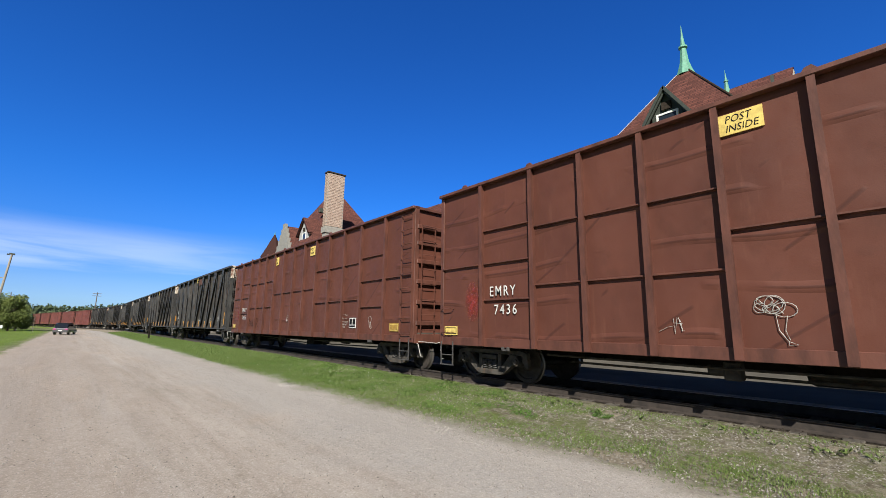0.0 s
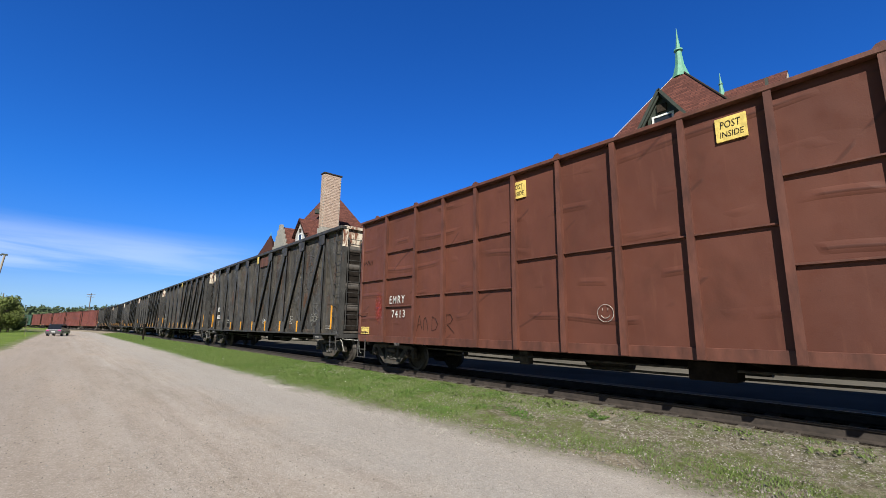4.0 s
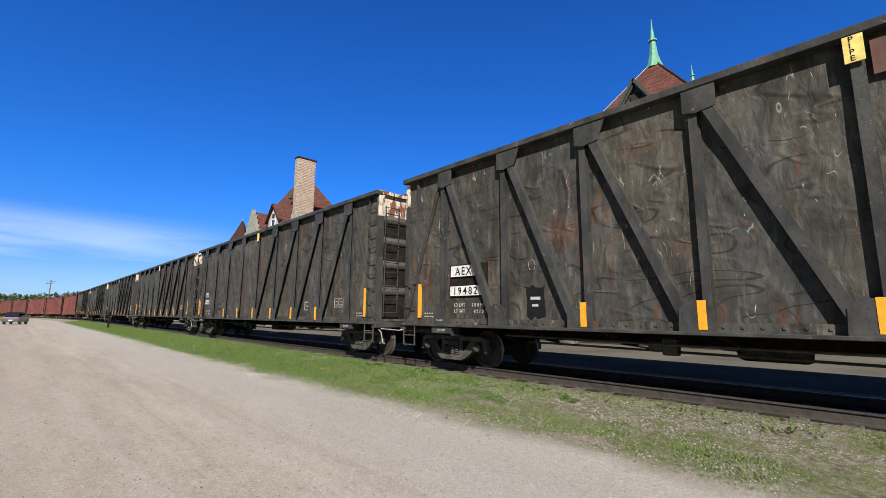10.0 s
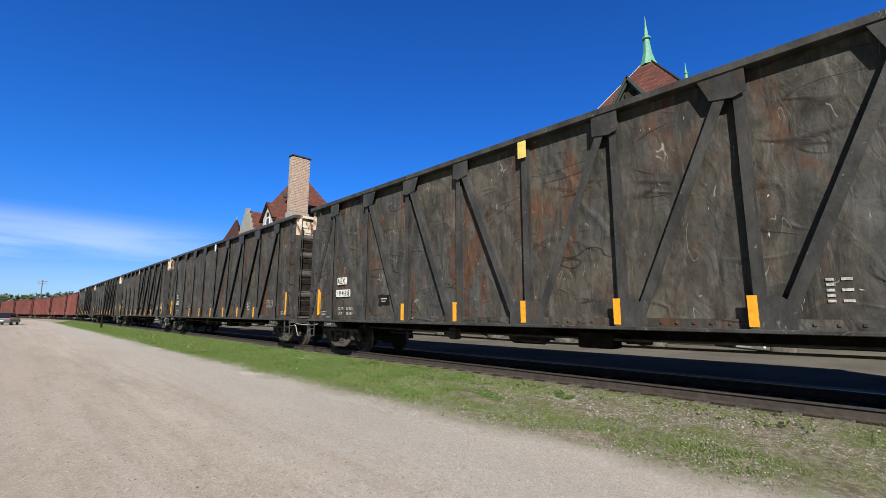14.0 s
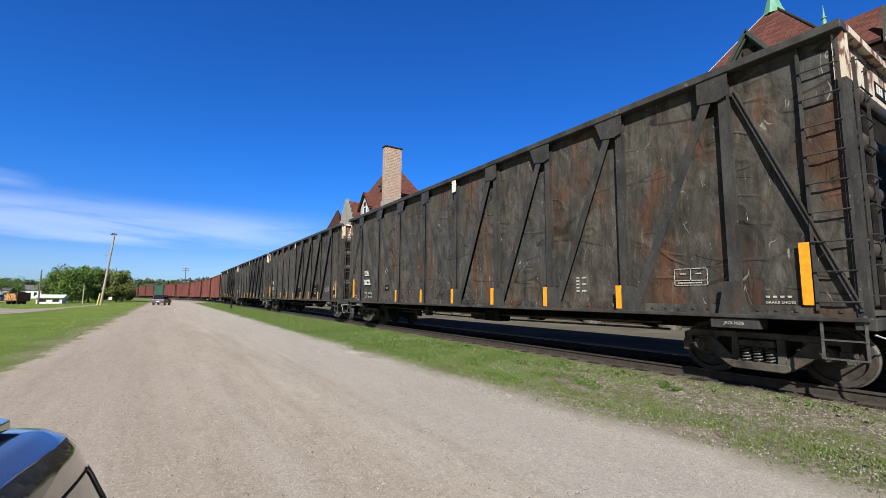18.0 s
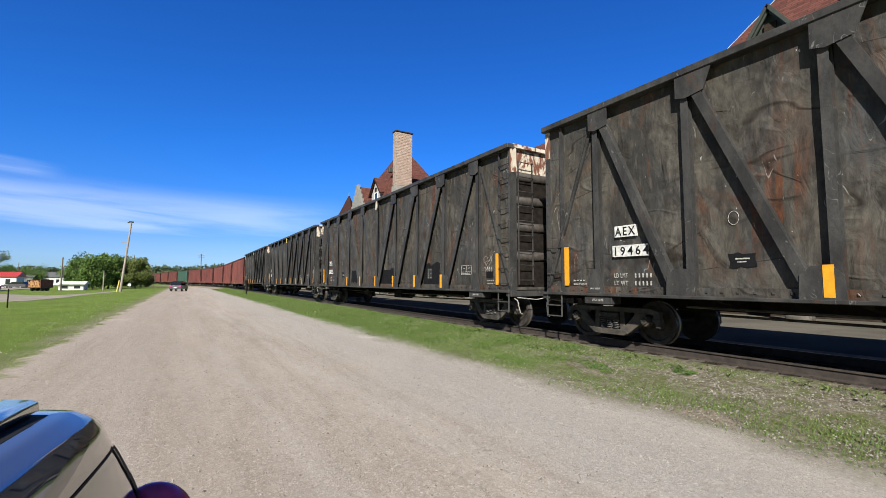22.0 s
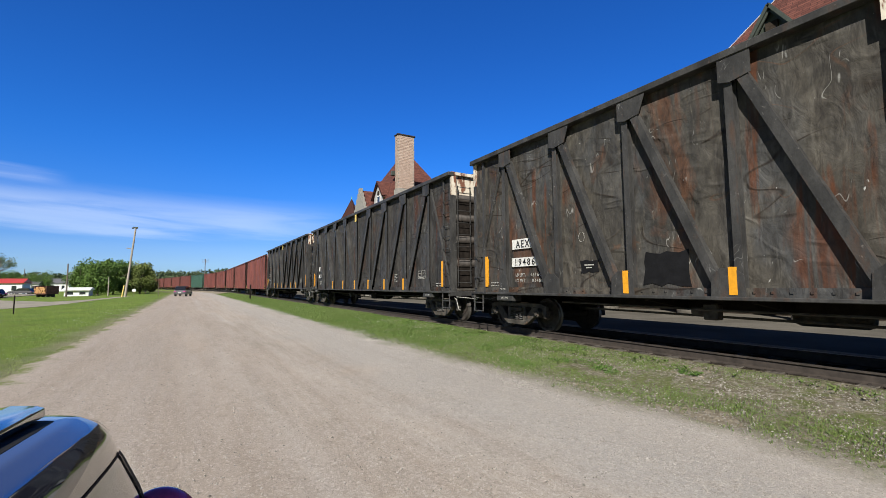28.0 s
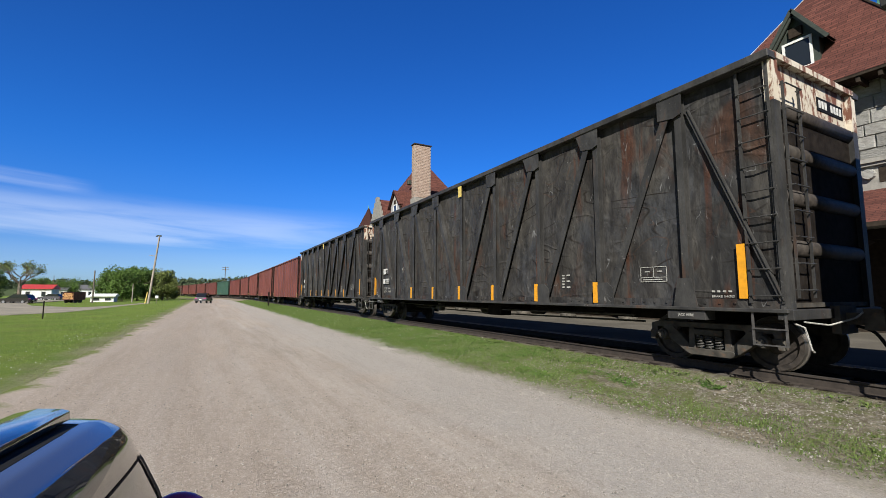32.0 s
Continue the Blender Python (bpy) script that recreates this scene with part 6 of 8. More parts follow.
    # main eaves with rafter ends
    EX, EY0, EY1 = X0 - 1.0, 3.5, 13.8
    bm = boxed((EX, X0 + 0.1, EY0, EY1, S_EAVE - 0.20, S_EAVE - 0.10), (X0 + 0.1, 35.9, EY0, Y0 + 0.1, S_EAVE - 0.20, S_EAVE - 0.10))
    part("soffit", bm, M_SOFFIT, st)
    y = EY0 + 0.2
    while y < EY1:
        part("rafter_end", boxed((EX + 0.05, X0 - 0.02, y - 0.06, y + 0.06, S_EAVE - 0.42, S_EAVE - 0.21)), M_SOFFIT, st)
        y += 0.62
    x = X0 + 0.5
    while x < 35.8:
        part("rafter_end", boxed((x - 0.06, x + 0.06, EY0 + 0.05, Y0 - 0.02, S_EAVE - 0.42, S_EAVE - 0.21)), M_SOFFIT, st)
        x += 0.62
    # pyramid roof of the tower, flared at the eaves
    ax, ay, az = 26.15, 8.65, 17.15
    c0 = [(EX, EY0), (EX, EY1), (35.9, EY1), (35.9, EY0)]
    def lerp(p, k):
        return (p[0] + (ax - p[0]) * k, p[1] + (ay - p[1]) * k)
    planes = []
    rings = [(0.0, S_EAVE - 0.08), (0.16, S_EAVE + 0.85), (1.0, az)]
    for (k0, z0), (k1, z1) in zip(rings, rings[1:]):
        for i in range(4):
            p, q = c0[i], c0[(i + 1) % 4]
            a, b = lerp(p, k0), lerp(q, k0)
            c, d = lerp(q, k1), lerp(p, k1)
            if k1 >= 1.0:
                planes.append([(*a, z0), (*b, z0), (ax, ay, z1)])
            else:
                planes.append([(*a, z0), (*b, z0), (*c, z1), (*d, z1)])
    roof_part("tower_roof", planes, st, "steep red shingle pyramid roof")
    for i in (0, 1, 3):
        bm = bmesh.new()
        tube(bm, [(*c0[i], S_EAVE - 0.04), (*lerp(c0[i], 0.16), S_EAVE + 0.9), (ax, ay, az + 0.02)], 0.05 if i != 1 else 0.02, 6)
        part("hip_ridge", bm, M_HOUSE_GREY if i == 1 else M_SOFFIT, st)
    finial(st, ax, ay, az - 0.55, 3.35, 0.52)
    finial(st, 30.25, 7.7, 16.5, 1.72, 0.28)
    gable_dormer(st, Matrix.Translation((22.3, 8.4, 10.95)) @ pose(0, 0, 0, 0, 0, -90), 1.55, 2.0, 1.2)
    # tall narrow wing behind with a shouldered stone gable
    gy, gx, gz = 4.3, 30.25, 16.85
    roof_part("wing_roof", [[(28.35, 11.5, 14.35), (28.35, gy + 0.0, 14.35), (gx, gy + 0.0, gz - 0.02), (gx, 11.5, gz - 0.02)], [(32.15, gy + 0.0, 14.35), (32.15, 11.5, 14.35), (gx, 11.5, gz - 0.02), (gx, gy + 0.0, gz - 0.02)]], st, "steep red shingle roof of the wing")
    part("wing_eave", boxed((28.32, 28.70, gy + 0.9, 11.5, 14.18, 14.33), (31.80, 32.18, gy + 0.45, 11.5, 14.18, 14.33)), M_SOFFIT, st)
    part("wing_wall", boxed((28.72, 28.95, gy + 0.41, 11.5, S_EAVE, 14.17), (31.55, 31.78, gy + 0.41, 11.5, S_EAVE, 14.17)), M_MORTAR, st, "grey stone wall of the wing")
    sash_window(st, Matrix.Translation((28.69, 5.75, 12.75)) @ pose(0, 0, 0, 0, 0, -90), 0.55, 1.0)
    bm = bmesh.new()
    prism(bm, [(28.7, S_EAVE), (31.8, S_EAVE), (31.8, 14.15), (31.68, 14.40), (gx, gz - 0.30), (28.82, 14.40), (28.7, 14.15)], gy, gy + 0.4, 1)
    gable = part("gable_wall", bm, M_STONE, st, "pale shouldered stone gable")
    stone_wall(gable, (28.7, gy, 0), (1, 0, 0), 3.1, S_EAVE, 14.1, [(1.1, 2.0, 11.6, 13.6)], 8, 0.4)
    part("kneeler", boxed((31.7, 32.1, gy - 0.12, gy + 0.42, 13.9, 14.35), (31.75, 31.98, gy - 0.06, gy + 0.36, 13.55, 13.895), bevel=0.03), M_STONE, gable)
    bm = bmesh.new()
    for s in (-1, 1):
        beam(bm, (gx + s * 1.55, gy + 0.2, 14.36), (gx, gy + 0.2, gz - 0.24), 0.12, 0.42, (0, 1, 0))
    part("coping", bm, M_MORTAR, gable)
    bm = boxed((27.95, 28.68, gy - 0.15, gy + 0.55, 11.0, 13.85), (27.80, 28.80, gy - 0.28, gy + 0.68, 13.86, 14.06), (27.88, 28.74, gy - 0.20, gy + 0.60, 14.065, 14.2), bevel=0.025)
    lathe(bm, [(14.2, 0.14), (14.27, 0.2), (14.36, 0.33), (14.55, 0.39), (14.75, 0.33), (14.9, 0.1), (14.92, 0.0)], 14, "z", (28.3, gy + 0.2, 0))
    part("gable_pinnacle", bm, M_STONE, st, "stone pinnacle with a ball")
    bm = bmesh.new()
    prism(bm, [(28.15, 13.6), (28.62, 13.6), (28.55, 15.9), (28.45, 15.9)], gy + 0.66, gy + 0.80, 1)
    part("gablet", bm, M_TRIM, st, "narrow dark timber gablet")
    # platform canopy along the track side, hipped at its end
    CX, CY = 19.0, 0.76
    roof_part("canopy_roof", [[(CX, CY, 4.02), (CX, 62, 4.02), (X0 + 0.05, 62, 5.62), (X0 + 0.05, Y0 - 0.08, 5.62)], [(CX, CY, 4.02), (X0 + 0.05, Y0 - 0.08, 5.62), (35.4, Y0 - 0.08, 5.62), (37.0, CY, 4.02)]], st, "low red shingle platform canopy")
    part("canopy_fascia", boxed((CX - 0.05, CX, CY - 0.05, 62, 3.86, 4.015), (CX, 37, CY - 0.05, CY, 3.86, 4.015)), M_SOFFIT, st)
    part("canopy_ceiling", boxed((CX + 0.01, X0 - 0.01, CY + 0.01, 62, 3.87, 3.92), (X0, 36.9, CY + 0.01, Y0 - 0.06, 3.87, 3.92)), M_CEILING, st, "grey boarded ceiling under the canopy")
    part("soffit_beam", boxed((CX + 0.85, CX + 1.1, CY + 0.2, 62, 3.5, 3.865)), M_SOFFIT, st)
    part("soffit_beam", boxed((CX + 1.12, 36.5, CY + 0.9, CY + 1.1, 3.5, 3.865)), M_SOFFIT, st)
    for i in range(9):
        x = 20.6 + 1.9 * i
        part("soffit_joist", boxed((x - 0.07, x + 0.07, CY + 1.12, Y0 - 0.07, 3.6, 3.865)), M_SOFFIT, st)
    def column(x, y):
        """A round stone column on a plinth, with curved timber braces up to the beams."""
        bm = boxed((x - 0.36, x + 0.36, y - 0.36, y + 0.36, 0.2, 0.75), bevel=0.03)
        lathe(bm, [(0.75, 0.33), (0.85, 0.28), (2.5, 0.25), (2.6, 0.34), (2.75, 0.36), (2.76, 0.0)], 14, "z", (x, y, 0))
        # column stone is darkened too, for the shade it stands in
        part("canopy_column", bm, M_STONE_SHADED, st, "round stone column on a square plinth", True)
        bm = boxed((x - 0.13, x + 0.13, y - 0.13, y + 0.13, 2.762, 3.5))
        for dx, dy in ((0, 1), (0, -1), (1, 0)):
            pts = [(0.12, 2.3), (0.30, 2.75), (0.70, 3.2), (1.25, 3.48)]
            for (a, za), (b, zb) in zip(pts, pts[1:]):
                beam(bm, (x + dx * a, y + dy * a, za), (x + dx * b, y + dy * b, zb), 0.13, 0.15, (dy, dx, 0))
        part("canopy_brace", bm, M_SOFFIT, st, "dark timber post with curved braces")
    for i in range(14):
        column(CX + 0.97, 2.72 + 4.4 * i)
    bm = bmesh.new()
    tube(bm, [(X0 - 0.12, 3.62, 0.25), (X0 - 0.12, 3.62, 3.7)], 0.055, 8)
    part("downpipe", bm, M_SASH, st, "pale downpipe at the corner")
    # --- long middle range, lower ---
    part("wall", boxed((22.6, 23.0, Y1, 44, 0.1, 8.2)), M_MORTAR, st)
    part("wall", boxed((34.0, 34.4, Y1, 44, 0.1, 8.2)), M_MORTAR, st)
    mid = st.children[-2]
    stone_wall(mid, (22.6, 30.0, 0), (0, -1, 0), 16.5, 5.7, 8.2, [], 7, 0.6)
    roof_part("middle_roof", [[(21.9, Y1, 8.1), (21.9, 44, 8.1), (28.4, 44, 14.6), (28.4, Y1, 14.6)], [(35, 44, 8.1), (35, Y1, 8.1), (28.4, Y1, 14.6), (28.4, 44, 14.6)]], st, "long red shingle roof")
    # --- pavilion at the far end with the tall chimney ---
    part("wall", boxed((20.7, 21.2, 48.8, 66, 0.1, 10.6)), M_MORTAR, st)
    part("wall", boxed((21.201, 32, 48.8, 49.3, 0.1, 10.6)), M_MORTAR, st)
    part("wall", boxed((21.201, 32, 65.5, 66, 0.1, 10.6)), M_MORTAR, st)
    e = 10.5
    c = [(19.8, 47.9, e), (19.8, 60.7, e), (32.4, 60.7, e), (32.4, 47.9, e)]
    top = (26.0, 54.3, 20.7)
    roof_part("pavilion_roof", [[c[i], c[(i + 1) % 4], top] for i in range(4)], st, "steep red hip roof")
    # stone-fronted gable and a dormer on the side of the track
    roof_part("gable_roof", [[(20.5, 54.3, 11.2), (26, 54.3, 11.2), (26, 57.0, 14.85), (20.5, 57.0, 14.85)], [(26, 59.7, 11.2), (20.5, 59.7, 11.2), (20.5, 57.0, 14.85), (26, 57.0, 14.85)]], st)
    bm = bmesh.new()
    left = [(54.4 + 0.45 * i, 10.0 if i == 0 and j == 0 else 10.9 + 0.7 * (i + j)) for i in range(6) for j in (0, 1)]
    prism(bm, left + [(114.0 - y, z) for y, z in reversed(left)], 20.2, 20.6, 0)
    part("stepped_gable", bm, M_STONE, st, "pale stepped stone gable")
    gable_dormer(st, Matrix.Translation((20.9, 51.6, 11.0)) @ pose(0, 0, 0, 0, 0, -90), 3.0, 2.3, 1.7, 4.2, M_HOUSE_GREY)
    part("roof_vent", boxed((22.1, 22.6, 50.2, 50.6, 15.7, 16.3), bevel=0.05), M_TRIM, st, "small green roof lucarne")
    # the chimney
    x0, x1, y0, y1 = 21.06, 23.2, 46.0, 46.75
    ch = part("chimney", boxed((x0, x1, y0, y1, 8.0, 19.55)), M_MORTAR, st, "tall buff brick chimney")
    part("chimney_cap", boxed((x0 - 0.12, x1 + 0.12, y0 - 0.12, y1 + 0.12, 19.55, 19.72), bevel=0.03), M_SOFFIT, ch, "dark capstone")
    part("flashing", boxed((x0 - 0.12, x1 + 0.12, y0 - 0.12, y1 + 0.12, 12.3, 13.0)), M_MORTAR, ch)
    brick = mesh_from(boxed((-0.13, 0.13, -0.03, 0.03, -0.085, 0.085), bevel=0.012), "brick")
    brick.materials.append(M_BRICK)
    r = rnd(21)
    for j in range(34):
        z = 13.2 + 0.188 * j
        for k in range(8):
            x = x0 + 0.13 + 0.268 * k + (0.13 if j % 2 else 0)
            if x > x1 - 0.1:
                continue
            ob = part("brick", brick, None, ch)
            ob.matrix_basis = Matrix.Translation((x, y0 - r.uniform(0.005, 0.02), z))
        for k in range(3):
            y = y0 + 0.12 + 0.25 * k
            ob = part("brick", brick, None, ch)
            ob.matrix_basis = Matrix.Translation((x0 - r.uniform(0.005, 0.02), y, z)) @ pose(0, 0, 0, 0, 0, 90)
    # little turret with a lantern
    bm = bmesh.new()
    lathe(bm, [(8.0, 1.3), (10.95, 1.3)], 8, "z", (20.5, 61.1, 0))
    part("turret", bm, M_HOUSE_WHITE, st, "small pale octagonal turret")
    bm = bmesh.new()
    lathe(bm, [(10.9, 1.75), (11.05, 1.7), (12.3, 1.05), (14.3, 0.08)], 8, "z", (20.5, 61.1, 0))
    part("turret_roof", bm, M_ROOF, st, "red conical turret roof")
    finial(st, 20.5, 61.1, 14.1, 0.75, 0.16)
    return st


station()

# ================= far side: yard cart, water and bank =================
def baggage_cart():
    c = empty("baggage_cart", Matrix.Translation((28.2, 2.55, 0.22)) @ pose(0, 0, 0, 0, 0, 90), label="old red wooden baggage cart in the station yard", category="cart")
    part("deck", boxed((-0.6, 0.6, -1.3, 1.3, 0.95, 1.05)), M_RED_CART, c)
    for y in (-1.25, 1.25):
        for x in (-0.55, -0.18, 0.18, 0.55):
            part("stake", boxed((x - 0.03, x + 0.03, y - 0.03, y + 0.03, 1.05, 1.75)), M_RED_CART, c)
        part("rail", boxed((-0.6, 0.6, y - 0.04, y + 0.04, 1.95, 2.04)), M_RED_CART, c)
    for x in (-0.66, 0.66):
        for y in (-0.8, 0.8):
            bm = bmesh.new()
            lathe(bm, [(-0.03, 0.40), (-0.03, 0.46), (0.03, 0.46), (0.03, 0.40)], 18, "x")
            for k in range(8):
                beam(bm, (0, 0, 0), (0, 0.42 * math.cos(k * math.pi / 4), 0.42 * math.sin(k * math.pi / 4)), 0.03, 0.03, (1, 0, 0))
            w = part("wheel", bm, M_RED_CART, c)
            w.location = (x, y, 0.46)
    return c


baggage_cart()
thing("water", boxed((56.0, 900, -500, 45, -0.2, -0.05 + 0.30)), M_WATER, kind="structure", label="blue lake beyond the yard", category="water")

# ================= trees, hills, houses and poles on the far left =================
def clump_tree(name, at, height, spread, n, mat, seed, label, trunk=0.25, low=0.18, group="trees by the road", cat="tree"):
    """A tapered trunk with limbs, and a crown of many leaf clumps with gaps."""
    r = rnd(seed)
    tree = empty(name, Matrix.Translation(at), label=label, category=cat, group=group)
    bm = bmesh.new()
    tube(bm, [(0, 0, -0.1), (0.1, 0, height * 0.3), (-0.05, 0.1, height * 0.75)], [trunk, trunk * 0.7, trunk * 0.2], 8)
    tips = []
    for i in range(11):
        a, z = r.uniform(0, math.tau), height * r.uniform(low, 0.62)
        end = Vector((math.cos(a) * spread * r.uniform(0.5, 0.9), math.sin(a) * spread * r.uniform(0.5, 0.9), z + height * r.uniform(0.12, 0.32)))
        mid = Vector((end.x * 0.4, end.y * 0.4, z + (end.z - z) * 0.4))
        tube(bm, [(0, 0, z), mid, end], [trunk * 0.4, trunk * 0.25, trunk * 0.08], 5)
        tips += [end, mid]
    part("trunk", bm, M_BARK, tree)
    verts, faces = [], []
    lobes = []
    for i in range(26):
        a, u = r.uniform(0, math.tau), r.uniform(0, 1)
        z = height * (low + (1 - low) * u)
        rad = spread * (1.0 - 0.75 * abs(u - 0.42) ** 1.3) * r.uniform(0.25, 0.85)
        lobes.append((Vector((math.cos(a) * rad, math.sin(a) * rad, z * 0.94)), spread * r.uniform(0.28, 0.48)))
    for _ in range(n):
        c, rad = lobes[r.randrange(len(lobes))]
        d = Vector((r.gauss(0, 1), r.gauss(0, 1), r.gauss(0, 0.8))).normalized() * rad * r.uniform(0.4, 1.05)
        p = c + d
        if p.z < height * 0.05:
            continue
        s = height * r.uniform(0.014, 0.030)
        t1 = Vector((r.uniform(-1, 1), r.uniform(-1, 1), r.uniform(-1, 1))).normalized()
        t2 = t1.cross(Vector((r.uniform(-1, 1), r.uniform(-1, 1), r.uniform(-1, 1)))).normalized()
        k = len(verts)
        verts += [p - t1 * s, p + t2 * s * 0.6, p + t1 * s, p - t2 * s * 0.6]
        faces.append((k, k + 1, k + 2, k + 3))
    me = bpy.data.meshes.new("crown")
    me.from_pydata([tuple(v) for v in verts], [], faces)
    part("crown", me, mat, tree)
    return tree


def at_bearing(az, dist, z=0.0):
    a = radians(az)
    return (math.sin(a) * dist, math.cos(a) * dist, z)


TREES = ((-8.0, 112, 7.4, 3.6, M_LEAF, 1), (-9.3, 120, 6.2, 3.0, M_LEAF, 2), (-6.7, 118, 7.6, 3.2, M_LEAF, 3), (-5.5, 132, 6.6, 3.6, M_LEAF_PALE, 4), (-4.4, 120, 6.8, 3.0, M_LEAF_PALE, 5),
         (-3.9, 126, 5.8, 2.6, M_LEAF_PALE, 6), (-4.9, 150, 7.0, 3.8, M_LEAF, 7), (-12.4, 215, 6.5, 4.5, M_LEAF, 8), (-7.4, 150, 9.0, 4.2, M_LEAF, 9), (-5.0, 165, 8.6, 4.4, M_LEAF, 10), (-18.0, 105, 6.0, 3.0, M_LEAF, 13), (-14.2, 235, 7.5, 5.0, M_LEAF, 14))
for az, d, h, sp, mt, sd in TREES:
    clump_tree("tree", at_bearing(az, d, -0.15), h, sp, 9000, mt, sd, "leafy young deciduous tree in fresh spring green" if mt is M_LEAF else "pale yellow-green deciduous tree in young leaf")


def bare_tree(at, h, seed):
    r = rnd(seed)
    tree = empty("tree", Matrix.Translation(at), label="large spreading tree with barely opened leaves", category="tree", group="trees by the road")
    bm = bmesh.new()
    tube(bm, [(0, 0, -0.1), (0.15, 0, h * 0.2), (0.1, 0.1, h * 0.42)], [0.5, 0.42, 0.34], 8)
    tips = []

    def grow(p, d, length, rad, depth):
        q = p + d * length
        tube(bm, [p, p.lerp(q, 0.5) + Vector((r.uniform(-.1, .1), 0, r.uniform(0, .15))) * length * 0.3, q], [rad, rad * 0.8, rad * 0.6], 5)
        if depth == 0:
            tips.append(q)
            return
        for _ in range(3 if depth > 1 else 4):
            e = (d + Vector((r.uniform(-1, 1), r.uniform(-1, 1), r.uniform(-0.35, 0.6))) * 0.75).normalized()
            grow(q, e, length * r.uniform(0.62, 0.82), rad * 0.6, depth - 1)
    for k in range(5):
        a = k * math.tau / 5
        grow(Vector((0.1, 0.1, h * 0.40)), Vector((math.cos(a) * 0.9, math.sin(a) * 0.9, 0.8)).normalized(), h * 0.22, 0.2, 3)
    part("trunk", bm, M_BARK, tree)
    verts, faces = [], []
    for p in tips:
        for _ in range(7):
            c = p + Vector((r.gauss(0, 1), r.gauss(0, 1), r.gauss(0, 1))) * h * 0.035
            s = h * 0.011
            t1 = Vector((r.uniform(-1, 1), r.uniform(-1, 1), r.uniform(-1, 1))).normalized() * s
            t2 = t1.orthogonal()
            k = len(verts)
            verts += [tuple(c - t1), tuple(c + t2), tuple(c + t1), tuple(c - t2)]
            faces.append((k, k + 1, k + 2, k + 3))
    me = bpy.data.meshes.new("crown")
    me.from_pydata(verts, [], faces)
    part("crown", me, M_LEAF_PALE, tree)


bare_tree(at_bearing(-15.9, 150, -0.6), 11.0, 4)


def wooded_hill(name, az0, az1, dist, heights, seed, n):
    """A far wooded ridge: an earth bank with thousands of leaf clumps on it."""
    r = rnd(seed)
    bm = bmesh.new()
    prev = None
    m = len(heights)
    ring = []
    for i in range(m):
        az = az0 + (az1 - az0) * i / (m - 1)
        p = at_bearing(az, dist)
        q = at_bearing(az, dist + 90)
        ring.append((bm.verts.new((p[0], p[1], -3)), bm.verts.new((p[0], p[1], heights[i] * 0.25)), bm.verts.new((q[0], q[1], heights[i] * 0.62)), bm.verts.new((q[0], q[1], -3))))
    for a, b in zip(ring, ring[1:]):
        for k in range(3):
            bm.faces.new((a[k], b[k], b[k + 1], a[k + 1]))
    hill = thing(name, bm, M_LEAF_FAR, True, kind="structure", label="distant wooded ridge in spring green", category="hill")
    verts, faces = [], []
    for _ in range(n):
        u = r.uniform(0, m - 1.001)
        i = int(u)
        h = heights[i] + (heights[i + 1] - heights[i]) * (u - i)
        k = r.random()
        c = Vector(at_bearing(az0 + (az1 - az0) * u / (m - 1), dist + 90 * k))
        tall = h * (0.50 + 0.5 * k) * r.uniform(0.85, 1.08)
        rad = r.uniform(3.0, 5.5) * dist / 420
        for _ in range(70):
            d = Vector((r.gauss(0, 1), r.gauss(0, 1), r.gauss(0, 1))).normalized() * r.uniform(0.6, 1.0)
            p = c + Vector((d.x * rad, d.y * rad, tall - rad * 1.2 + d.z * rad * 1.2))
            s = r.uniform(0.45, 1.0) * dist / 420
            t1 = Vector((r.uniform(-1, 1), r.uniform(-1, 1), r.uniform(-1, 1))).normalized() * s
            t2 = t1.orthogonal() * r.uniform(0.5, 1)
            q = len(verts)
            verts += [tuple(p - t1), tuple(p + t2), tuple(p + t1), tuple(p - t2)]
            faces.append((q, q + 1, q + 2, q + 3))
    me = bpy.data.meshes.new("foliage")
    me.from_pydata(verts, [], faces)
    part("foliage", me, M_LEAF_FAR, hill, kind="stuff")


wooded_hill("backdrop_hill", -60, 14, 420, (13, 12, 12, 13, 12, 13, 14.5, 15, 14.5, 15, 17, 18, 20, 21, 16), 3, 1250)
wooded_hill("backdrop_bank", 80, 150, 330, (21, 23, 24, 24, 23, 21, 18), 5, 620)


def utility_pole(az, dist, h, lean, arms, mat, label, thick=0.16):
    p = empty("utility_pole", Matrix.Translation(at_bearing(az, dist, -0.1)) @ pose(0, 0, 0, 0, lean), label=label, category="utility pole")
    bm = bmesh.new()
    tube(bm, [(0, 0, -0.2), (0, 0, h * 0.5), (0, 0, h)], [thick, thick * 0.85, thick * 0.68], 10)
    part("shaft", bm, mat, p)
    for z, w in arms:
        part("crossarm", boxed((-w / 2, w / 2, -0.07, 0.07, z - 0.08, z + 0.08)), mat, p)
        for x in (-w / 2 + 0.12, -w / 5, w / 5, w / 2 - 0.12):
            bm = bmesh.new()
            lathe(bm, [(0.0, 0.05), (0.1, 0.08), (0.2, 0.05)], 6, "z", (x, 0, z + 0.08))
            part("insulator", bm, M_HOUSE_GREY, p)
    return p


utility_pole(-5.66, 84, 11.2, 4.8, (), M_POLE, "tall leaning weathered timber pole", 0.17)
_p = utility_pole(1.72, 215, 13.6, 0, ((13.1, 2.6), (12.2, 2.6)), M_POLE_DARK, "far utility pole with two crossarms", 0.2)
utility_pole(-10.4, 95, 5.6, 0, (), M_POLE_DARK, "dark timber post by the parking lot", 0.13)
utility_pole(-7.1, 96, 3.4, 0, (), M_POLE, "short pale timber post by the trees", 0.10)
